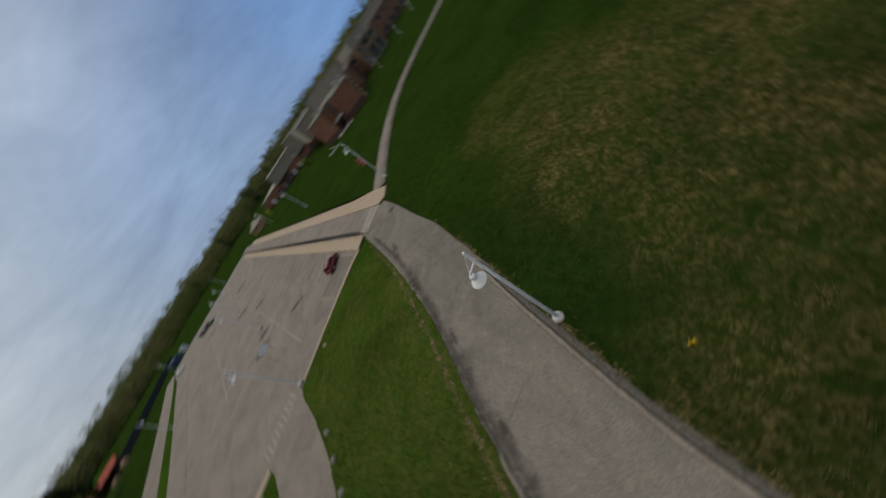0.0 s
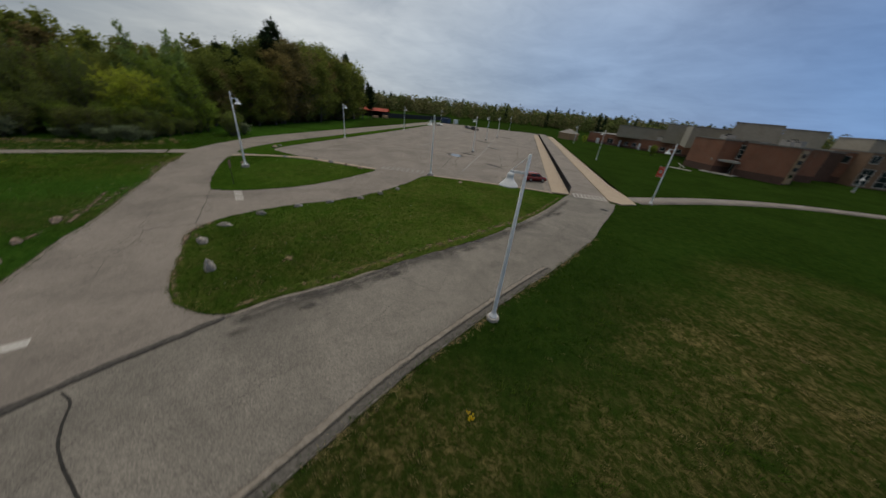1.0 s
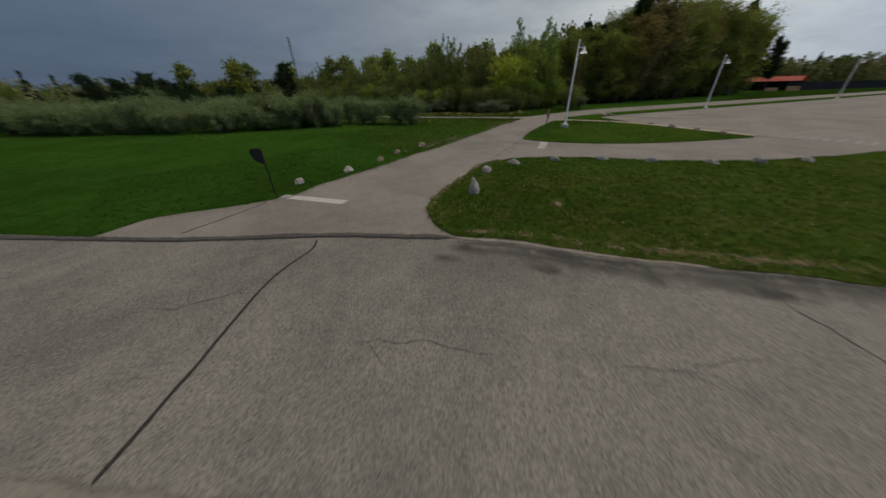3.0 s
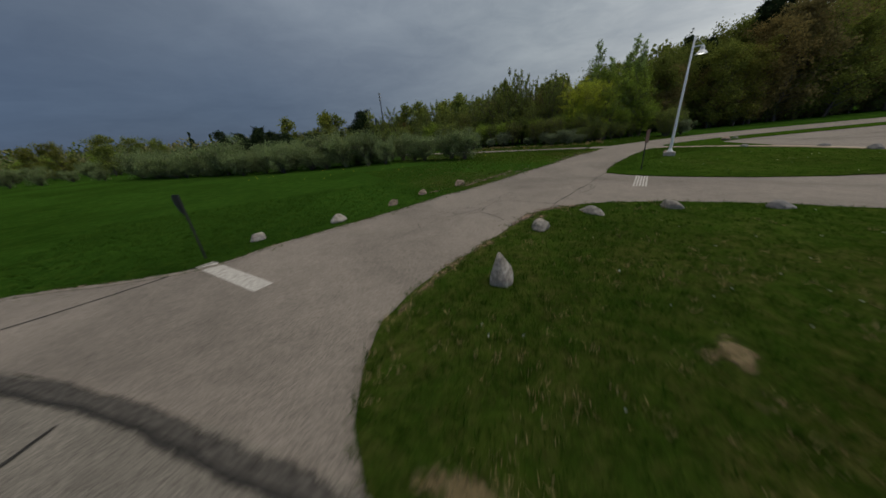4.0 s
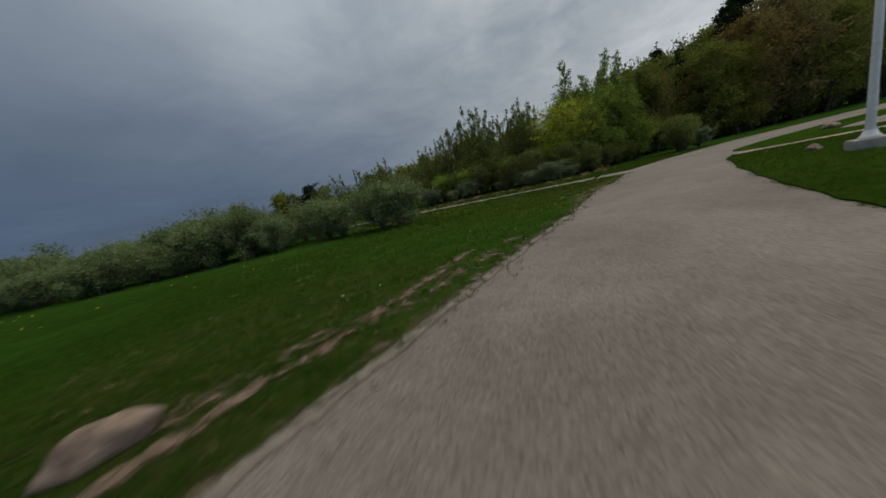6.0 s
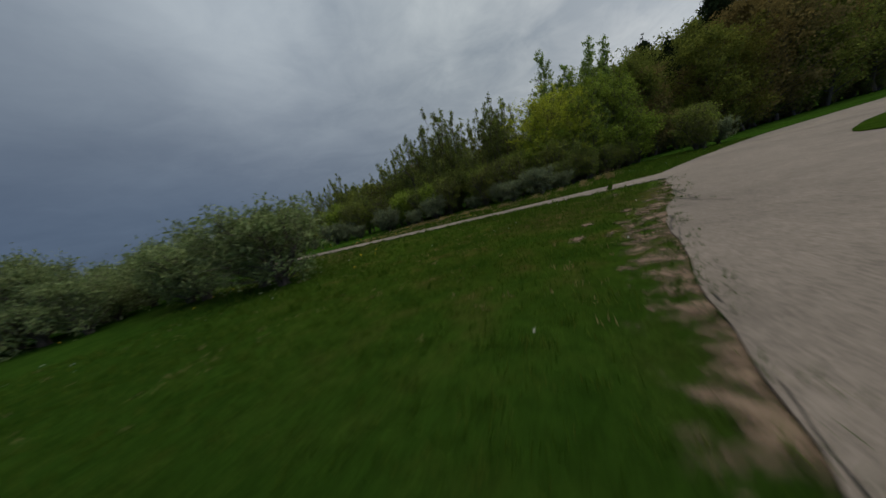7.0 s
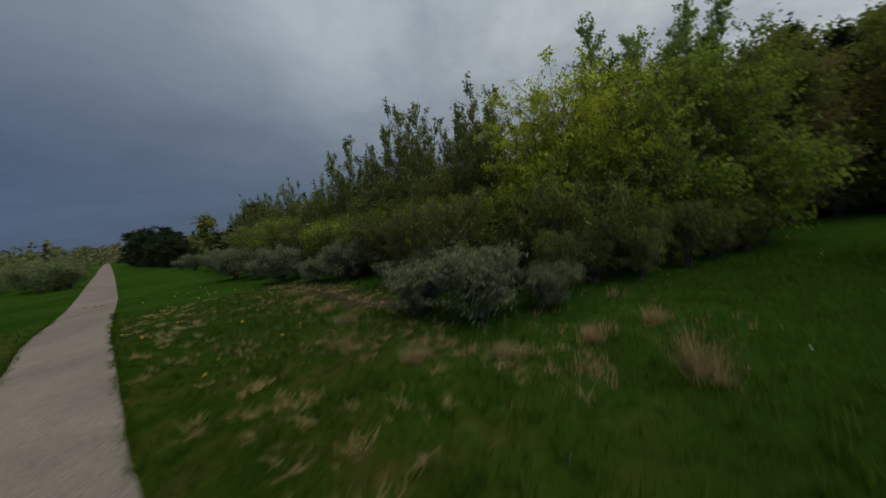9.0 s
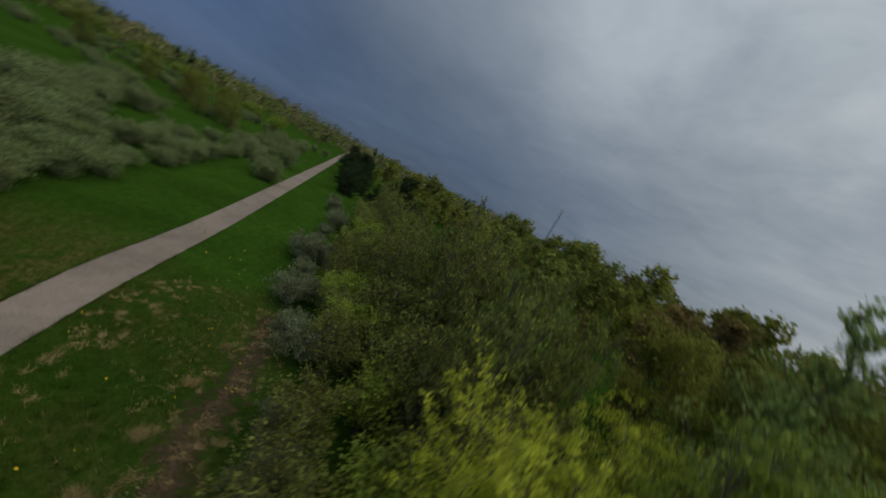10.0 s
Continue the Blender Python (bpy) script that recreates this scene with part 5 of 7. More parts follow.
bm = bmesh.new(); quad(bm, (-2.75, -12.85), (-4.55, -9.95), 0.46, 0.004)
part("stop_bar", bm, M["paint"], drive, "worn white stop bar")
for i in range(5):
    bm = bmesh.new()
    o = np.array([0.51, 0.86]) * (i - 2) * 0.135
    quad(bm, np.array((-23.2, -11.95)) + o * [-1, 1] * 0.9, np.array((-20.25, -10.4)) + o * [-1, 1] * 0.9, 0.075, 0.004)
    part("stop_stripe", bm, M["paint"], drive)
A0, A1, B0, B1 = [np.array(v, float) for v in ((-28.9, 22.7), (-28.3, 25.0), (-26.2, 29.2), (-25.5, 31.8))]
ALONG = np.array([-0.914, 0.406])
SIDE = np.array([0.406, 0.914])
LEFT_END, WALK_LEN = 0.0, 132.0
road_b = np.array([A1 - [0.2, 0.2], B0 + SIDE * 0.1 + [1.2, -1.0], *[B0 + ALONG * d for d in (0.0, 60, 110, 150)], *[A1 + ALONG * d for d in (150, 60)]])
tagged(sheet("road_school", road_b, 0.003, M["drive"], 0.06), "asphalt road between the school walks", "road", kind="structure")
for name, a, b in (("pavement_lot", A0, A1), ("pavement_school", B0, B1)):
    pts = [a, b, b + ALONG * WALK_LEN, a + ALONG * WALK_LEN]
    if name == "pavement_school":
        pts = [a, a + (b - a) * 0.45 + [1.0, -0.4], b + [0.3, 0.6], b + ALONG * 4 + SIDE * 0.6, b + ALONG * 10, b + ALONG * WALK_LEN, a + ALONG * WALK_LEN]
    ob = tagged(sheet(name, np.array(pts), 0.10, M["concrete"], 0.16), "tan concrete pavement beside the school road", "pavement", kind="structure")
    for i in range(1, 60):
        bm = bmesh.new()
        p = a + ALONG * i * 2.2
        quad(bm, p + (b - a) * 0.02, p + (b - a) * 0.98, 0.03, 0.104)
        part("joint", bm, M["strip"], ob)
# ladder crossing
bm = bmesh.new()
ca, cb = A1 + np.array([0.6, 0.2]), B0 + np.array([-0.2, 0.1])
quad(bm, ca - ALONG * 0.1, cb - ALONG * 0.1, 0.14, 0.014)
part("crossing_line", bm, M["paint"], road)
bm = bmesh.new(); quad(bm, ca + ALONG * 1.8, cb + ALONG * 1.8, 0.14, 0.014)
part("crossing_line", bm, M["paint"], road)
for i in range(9):
    p = ca + (cb - ca) * (i + 0.3) / 8.8
    bm = bmesh.new(); quad(bm, p - ALONG * 0.05, p + ALONG * 1.75, 0.16, 0.015)
    part("crossing_bar", bm, M["paint"], road)
for i in range(9):
    p = np.array((-36.9, 0.4)) + (np.array((-35.2, 6.0)) - np.array((-36.9, 0.4))) * i / 8
    part("crossing_bar", wash_mesh("crossing_bar", curve_points([p, p + [-1.6, 0.4]], 0.3), 0.30, 0.010, M["faded_paint"], 0.1), None, lot, "faded white crossing bar")
for side in (0.0, -1.7):
    a, c = np.array((-37.0, 0.2)), np.array((-35.1, 6.2))
    part("crossing_line", wash_mesh("crossing_line", curve_points([a + [side, -side * 0.25], c + [side, -side * 0.25]], 0.3), 0.22, 0.014, M["faded_paint"], 0.1), None, lot, "faded white crossing line")
for a, b, w in (((-38.5, 12.6), (-60.7, 22.0), 0.13), ((-60.7, 22.0), (-105, 39.6), 0.15), ((-62, 7), (-104, 24.5), 0.14), ((-104, 24.5), (-140, 38), 0.16)):
    part("lot_line", wash_mesh("lot_line", curve_points([a, b], 0.5), w * 2.0, 0.014, M["faded_paint"]), None, lot, "faded white line")
for i in range(34):
    p = A0 + ALONG * (9.5 + i * 2.75)
    bm = bmesh.new(); quad(bm, p - SIDE * 0.2, p - SIDE * 5.3, 0.14, 0.010)
    part("stall_line", bm, M["seam"], lot)
# a patch framed in pale concrete by the red car, and the kerb along the lot's front
SQUARE = [(-36.8, 18.2), (-31.9, 16.7), (-29.6, 22.3), (-34.6, 24.4)]
bm = bmesh.new()
bm.faces.new([bm.verts.new((x, y, 0.009)) for x, y in SQUARE])
part("worn_patch", bm, M["road"], lot, "older grey patch of asphalt")
for a, c in zip(SQUARE, SQUARE[1:] + SQUARE[:1]):
    bm = bmesh.new(); quad(bm, a, c, 0.42, 0.013)
    part("patch_edge", bm, M["gravel"], lot, "pale concrete edging")
# stains, sealed seams and the damp round the puddle
for x, y, rx, ry, tn in [(-54.8, 14.4, 4.2, 2.4, 0.4), (-58, 18, 3.5, 1.6, 0.6), (-88, 30, 7, 2.2, 0.45), (-112, 46, 7, 2.4, 0.45), (-124, 33, 6, 2.2, 0.4), (-72, 28, 5, 1.4, 0.45), (-46, 20, 3.5, 1.2, 0.5)]:
    part("stain", wash_spot("stain", x, y, rx, ry, tn, 0.0065, M["damp"]), None, lot, "damp dark stain")
for pts, w in (([(-40.5, 15.5), (-47, 23.5), (-58, 29.5), (-72, 35.5), (-100, 47)], 0.3), ([(-41, 12.2), (-50.5, 14.2), (-60, 18.5), (-68, 24.5)], 0.25), ([(-66, 41), (-92, 52.5), (-128, 68.5)], 1.6), ([(-52, 33.5), (-80, 45.5), (-120, 63)], 1.3), ([(-44.6, -12.5), (-56, -8), (-82, 2), (-120, 16)], 0.3)):
    part("sealed_seam", wash_mesh("sealed_seam", wobble(curve_points(pts, 0.6), 0.25, 0.3), w, 0.011, M["oil_stain"]), None, lot, "dark sealed seam across the lot")
kerb = curve_points([(-34.25, 6.6), (-33.3, 10.2), (-32.2, 13.9), (-29.7, 20.9), (-28.7, 22.6)], 0.8)
tagged(new("kerb", ribbon_mesh("kerb", kerb, 0.45, 0.06, M["concrete"], 0.05, 1.0, 0.12)), "low tan concrete kerb along the lot", "kerb", kind="structure")
kerb2 = curve_points([(-38.6, -19.5), (-40.1, -16.0), (-40.35, -11.0), (-38.1, -5.3), (-36.0, -0.4)], 0.8)
tagged(new("kerb_island", ribbon_mesh("kerb_island", kerb2, 0.9, 0.045, M["concrete"], 0.05, 3.0, 0.12)), "pale concrete walk strip beside the island", "kerb", kind="structure")
puddle = wobble([(-54.6 + 1.9 * math.cos(a), 14.6 + 1.0 * math.sin(a)) for a in np.linspace(0, 2 * math.pi, 28, endpoint=False)], 0.35, 0.9)
tagged(sheet("puddle", puddle, 0.009, M["water"], 0.004), "shallow rain puddle on the lot", "puddle", kind="structure")

# bare earth along the driveway and in the lawn
FRINGE = []  # lines along which grass frays over earth and asphalt: points, spread, tufts a metre


EARTH = [  # line, widths, height, material
    (curve_points([(-43.0, -36.6), (-40.6, -39.2), (-39.6, -42.2), (-38.6, -44.6), (-36.6, -48.0)], 0.25), [1.6, 3.0, 3.2, 2.6, 1.4], -0.0180, "litter_wash"),
    (curve_points(DRIVE_LEFT[12:17], 0.2), [1.0, 1.8, 2.2, 1.8, 0.8], -0.020, "earth_wash"),
    (curve_points(DRIVE_LEFT[8:13], 0.2), [0.4, 0.6, 1.0, 1.4, 1.2], -0.0195, "earth_wash"),
    (curve_points(DRIVE_LEFT[1:9], 0.2), [0.8, 0.6, 0.7, 0.5, 0.7, 0.6], -0.0190, "earth_wash"),
    (curve_points([(-11.6, -17.3), (-12.6, -17.5), (-13.6, -17.8)], 0.2), [0.3, 0.7, 0.3], -0.0150, "earth_wash"),
    (curve_points([(-34.4, -25.2), (-35.6, -25.6), (-36.6, -25.9)], 0.2), [0.3, 0.8, 0.3], -0.0150, "earth_wash"),
    (curve_points([(-14.1, -17.25), (-15.0, -17.62), (-16.0, -18.05), (-17.0, -18.45), (-18.2, -19.0), (-19.8, -19.8), (-21.2, -20.5)], 0.2), [0.3, 0.55, 0.6, 0.8, 0.7, 0.5, 0.3], -0.0140, "earth_wash"),
    (offset_line(curve_points(ROAD_OUT[2:14], 0.3), -0.08), 0.55, -0.0185, "thatch_wash"),
    (offset_line(curve_points(ROAD_IN[1:8], 0.3), -0.40), [0.4, 0.7, 1.2, 1.2, 0.8, 0.5], 0.0385, "thatch_wash"),
    (offset_line(curve_points(ISLAND[2:10], 0.25), -0.08), 0.50, 0.0385, "thatch_wash"),
    (offset_line(curve_points(ISLAND[6:10], 0.25), -0.02), [0.3, 0.5, 0.8, 0.3], 0.0450, "earth_wash"),
    (curve_points([(-9.6, -3.0), (-10.5, -3.5), (-11.4, -4.2)], 0.2), [0.4, 1.0, 0.4], 0.0400, "thatch_wash")]
for line, width, z, kind in EARTH:
    me = wash_mesh({"earth_wash": "bare_earth", "litter_wash": "leaf_litter"}.get(kind, "dead_thatch"), line, width, z, M[kind], 0.6)
    tagged(new(me.name, me), {"earth_wash": "bare trodden earth at the edge of the grass", "litter_wash": "dark brown leaf litter at the foot of the shrubs"}.get(kind, "dead straw-coloured thatch at the edge of the grass"), "earth", kind="structure")
    if kind == "earth_wash":
        FRINGE.append((line, 0.25, 16))


EARTH_SPOTS = [(-30.55, -24.0, 0.55, 0.20, 0.3), (-29.2, -23.5, 0.50, 0.22, 0.4), (-32.0, -23.7, 0.45, 0.18, 0.3), (-29.7, -22.8, 1.3, 0.42, 0.4), (-31.6, -23.2, 0.9, 0.3, 0.35), (-15.3, -18.35, 1.1, 0.42, 0.25), (-16.8, -18.65, 0.9, 0.40, 0.15), (-18.1, -18.6, 0.8, 0.34, 0.1), (-19.3, -19.0, 1.0, 0.40, 0.3), (-20.6, -19.4, 1.0, 0.45, 0.4), (-21.9, -19.9, 0.9, 0.40, 0.35), (-12.9, -17.5, 0.7, 0.30, 0.2),
               (-10.6, -3.6, 0.8, 0.45, 0.5), (-7.9, -2.2, 0.9, 0.30, 2.1), (-9.2, -0.1, 1.0, 0.30, 2.1), (-11.0, 2.5, 1.2, 0.30, 2.1), (-13.2, 6.0, 1.2, 0.28, 2.1), (-16.2, 10.4, 1.4, 0.26, 2.2), (-34.8, -25.6, 0.6, 0.25, 0.4), (-13.2, -9.6, 0.9, 0.35, 0.35)]
for i, (x, y, rx, ry, tn) in enumerate(EARTH_SPOTS):
    z = (0.047 if x > -14 and y > -12 or y > 0 else -0.015) + 0.0004 * i
    tagged(new("bare_earth", wash_spot("bare_earth", x, y, rx, ry, tn, z, M["thatch_wash" if z > 0 else "earth_wash"])), "thin straw-coloured patch in the lawn" if z > 0 else "bare patch of earth in the grass", "earth", kind="structure")


# ---- lamp posts ----
def street_lamp(x, y, arm_deg, square=False, height=7.45, lift=0.0, banner=False):
    t = thing("street_lamp", pose(x, y, lift - 0.02, 0, 0, arm_deg), "white steel lamp post, lit bell shade" + (", red banner" if banner else (", on a concrete block" if square else "")), "street lamp", "lamp posts")
    bm = bmesh.new()
    if square:
        box(bm, -0.36, 0.36, -0.36, 0.36, -0.1, 0.34, 0.03)
    else:
        lathe(bm, [(0.0, -0.1), (0.30, -0.1), (0.30, 0.12), (0.27, 0.16), (0.0, 0.16)], 24)
    part("footing", bm, M["grey_concrete"], t, "concrete footing")
    b = 0.34 if square else 0.16
    bm = bmesh.new()
    lathe(bm, [(0.0, b), (0.21, b), (0.21, b + 0.05), (0.16, b + 0.10), (0.125, b + 0.22), (0.115, b + 0.24)], 20)
    part("base_cover", bm, M["shade"], t, smooth=True)
    bm = bmesh.new()
    lathe(bm, [(0.095, b + 0.1), (0.085, b + 2.4), (0.055, height - 0.02), (0.04, height), (0.0, height)], 16)
    part("pole", bm, M["pole"], t, smooth=True)
    arm_z = height - 0.66
    bm = bmesh.new(); box(bm, -0.07, 0.58, -0.026, 0.026, arm_z - 0.04, arm_z + 0.04, 0.008)
    part("arm", bm, M["pole"], t)
    bm = bmesh.new(); rod(bm, (0.0, 0, height - 0.05), (0.55, 0, arm_z + 0.03), 0.009)
    part("stay_rod", bm, M["pole"], t)
    h = arm_z - 0.03
    bm = bmesh.new()
    o = Matrix.Translation((0.53, 0, h))
    lathe(bm, [(0.0, 0.0), (0.05, 0.0), (0.12, -0.04), (0.135, -0.13), (0.115, -0.20), (0.15, -0.25), (0.25, -0.36), (0.35, -0.47), (0.36, -0.49), (0.345, -0.485), (0.24, -0.36), (0.13, -0.25), (0.0, -0.24)], 24, o)
    shade = part("shade", bm, M["shade"], t, "white enamel bell shade", True)
    bm = bmesh.new()
    lathe(bm, [(0.0, -0.475), (0.12, -0.47), (0.19, -0.44), (0.20, -0.42), (0.0, -0.40)], 20, o)
    part("bulb", bm, M["bulb"], shade, "lit bulb behind a round lens", True)
    if banner:
        bm = bmesh.new(); box(bm, 0.10, 0.72, -0.008, 0.008, 3.5, 4.75)
        cloth = part("banner", bm, M["banner"], t, "red cloth banner")
        bm = bmesh.new()
        for z in (3.62, 4.58):
            box(bm, 0.18, 0.64, -0.012, 0.012, z, z + 0.05)
        box(bm, 0.27, 0.55, -0.012, 0.012, 3.95, 4.35)
        part("print", bm, M["paint"], cloth, "pale printed emblem and bars")
        bm = bmesh.new(); rod(bm, (0.0, 0, 3.5), (0.74, 0, 3.5), 0.012); rod(bm, (0.0, 0, 4.75), (0.74, 0, 4.75), 0.012)
        part("bracket", bm, M["pole"], t)
    return t


street_lamp(-5.18, 7.04, 246)
street_lamp(-32.3, -15.16, 112, True, 7.9)
for x, y, a in [(-67.2, -9.4, 108), (-104.5, 5.0, 108), (-166, 27, 108)]:
    street_lamp(x, y, a)
for x, y, a in [(-34.35, 7.15, 245), (-61.3, 19.9, 245), (-94.5, 32.9, 245), (-107, 41, 245), (-176, 72, 245)]:
    street_lamp(x, y, a, True, 7.6)
street_lamp(-26.0, 35.2, 225, banner=True)
street_lamp(-67.0, 56.2, 225)
street_lamp(-118, 80.8, 225)
for x, y in [(-46.5, 112), (-38.5, 128), (-33, 141), (-29, 147)]:
    street_lamp(x, y, 300, height=4.2)


# ---- boulders ----
def boulder(x, y, w, d, h, turn, seed, mat, sharp=0.35, label="", taper=0.0):
    bm = bmesh.new()
    bmesh.ops.create_icosphere(bm, subdivisions=4, radius=1.0)
    for v in bm.verts:
        n = v.co.normalized()
        f = 1 + sharp * 0.55 * noise.noise(n * 1.3 + Vector((seed, 0, 0))) + sharp * 0.3 * noise.noise(n * 2.9 + Vector((0, seed, 0))) + 0.05 * noise.noise(n * 8.0 + Vector((seed, seed, 0)))
        # flat broken faces
        for k in range(12):
            a = Vector((math.sin(seed * 3 + k * 2.1), math.cos(seed * 5 + k * 1.7), 0.75 * math.sin(seed * 2.3 + k * 1.3))).normalized()
            lim = 0.78 + 0.10 * math.sin(seed * 7 + k * 2.7)
            over = n.dot(a) * f - lim
            if over > 0:
                f -= over / max(n.dot(a), 0.3) * 0.92
        thin = 1 - taper * max(0.0, n.z)
        v.co = Vector((n.x * f * thin * w / 2, n.y * f * thin * d / 2, max(n.z * f, -0.35) * h * 0.72 + h * 0.2))
    me = bm_mesh("boulder", bm, M[mat], True)
    ob = new("boulder", me)
    ob.matrix_world = pose(x, y, -0.02, 0, 0, turn)
    tagged(ob, label or "weathered granite boulder half sunk in the grass", "boulder", "boulders along the driveway")


R3 = np.random.default_rng(5)
for i, (x, y, w, d, h, tn, mt) in enumerate([
        (-4.05, -14.55, 0.64, 0.46, 0.29, 20, "boulder_pale"), (-7.0, -15.0, 0.80, 0.5, 0.34, 30, "boulder_pale"), (-9.8, -16.15, 0.58, 0.45, 0.28, 10, "boulder_warm"), (-11.95, -17.4, 0.60, 0.45, 0.32, 15, "boulder_warm"),
        (-14.8, -18.2, 0.84, 0.5, 0.36, 22, "boulder_warm"), (-9.255, -6.865, 0.56, 0.50, 0.84, 70, "boulder_pale"), (-12.45, -8.94, 0.94, 0.66, 0.37, 60, "boulder"), (-14.95, -8.95, 1.05, 0.44, 0.33, 85, "boulder"),
        (-17.3, -7.65, 0.78, 0.5, 0.34, 92, "boulder"), (-19.4, -5.6, 0.8, 0.5, 0.32, 140, "boulder_dark"), (-20.8, -3.4, 0.75, 0.5, 0.31, 120, "boulder_dark"), (-22.4, -0.85, 0.68, 0.5, 0.33, 100, "boulder"),
        (-24.2, 0.87, 0.72, 0.55, 0.4, 60, "boulder"), (-26.4, 2.6, 0.8, 0.45, 0.28, 30, "boulder_dark"), (-31.3, 10.8, 0.9, 0.55, 0.22, 10, "boulder_warm"), (-40.2, -9.2, 0.8, 0.5, 0.28, 70, "boulder_dark"),
        (-38.4, -6.8, 0.95, 0.55, 0.36, 60, "boulder_dark"), (-37.2, -4.5, 0.7, 0.55, 0.36, 20, "boulder_warm"), (-35.8, -2.4, 0.8, 0.55, 0.33, 40, "boulder_warm"), (-47.3, -17.3, 1.2, 0.75, 0.45, 160, "boulder_warm"),
        (-49.5, -17.3, 0.8, 0.45, 0.25, 150, "boulder_dark"), (-34.4, -16.4, 0.75, 0.45, 0.28, 20, "boulder_warm"), (-40.0, -13.4, 0.7, 0.45, 0.26, 80, "boulder_dark")]):
    boulder(x, y, w, d, h, tn, 1.7 + i * 1.31, mt, 0.4, taper=0.12 if h > 0.6 else 0.0)


# ---- signs ----
def back_sign():
    t = thing("sign", pose(-2.63, -13.55, -0.03, 0, 0, -58), "black sign post seen from its dark side", "sign")
    bm = bmesh.new(); box(bm, -0.025, 0.025, -0.025, 0.025, 0, 2.02, 0.004)
    part("post", bm, M["black"], t)
    bm = bmesh.new()
    prof = [(0.03, 1.40), (0.25, 1.40), (0.46, 1.47), (0.64, 1.60), (0.74, 1.76), (0.75, 1.90), (0.68, 2.0), (0.54, 2.04), (0.03, 2.06)]
    a = [bm.verts.new((x, -0.04, z)) for x, z in prof]
    b = [bm.verts.new((x, -0.028, z)) for x, z in prof]
    bm.faces.new(a); bm.faces.new(b[::-1])
    for i in range(len(prof)):
        j = (i + 1) % len(prof)
        bm.faces.new((a[i], b[i], b[j], a[j]))
    part("panel", bm, M["black"], t)


def edge_sign():
    t = thing("road_sign", pose(-24.85, -12.98, 0.03, 0, 0, 12), "dark road sign on a steel post, seen edge-on", "sign")
    bm = bmesh.new(); box(bm, -0.03, 0.03, -0.02, 0.02, -0.05, 2.3, 0.004)
    part("post", bm, M["black"], t)
    bm = bmesh.new(); box(bm, -0.3, 0.3, 0.02, 0.035, 1.55, 2.28, 0.006)
    part("panel", bm, M["brick_dark_and_shade"], t, "dark sign panel")


back_sign()
edge_sign()


# ---- railing along the pavement ----
def railing():
    t = thing("railing", Matrix.Identity(4), "long dark steel railing along the pavement", "railing")
    o = A1 - SIDE * 0.15
    z0 = 0.1
    for zr, r in ((z0 + 1.0, 0.03), (z0 + 0.12, 0.02)):
        bm = bmesh.new(); rod(bm, (*o, zr), (*(o + ALONG * 128), zr), r, n=6)
        part("rail", bm, M["black"], t)
    for i in range(65):
        p = o + ALONG * i * 2.0
        bm = bmesh.new(); rod(bm, (*p, z0 - 0.05), (*p, z0 + 1.02), 0.03, n=6)
        part("post", bm, M["black"], t)
    bm = bmesh.new(); rod(bm, (0, 0, z0 + 0.12), (0, 0, z0 + 1.0), 0.017, n=4)
    bar = bm_mesh("baluster", bm, M["black"])
    far = bmesh.new()
    for i in range(65 * 12):
        q = o + ALONG * i * 2.0 / 12
        if i % 12 == 0:
            continue
        if i < 27 * 12:
            part("baluster", bar, None, t).location = (*q, 0)
        else:
            rod(far, (*q, z0 + 0.12), (*q, z0 + 1.0), 0.017, n=4)
    tagged(part("balusters", far, M["black"], t), kind="stuff")


railing()


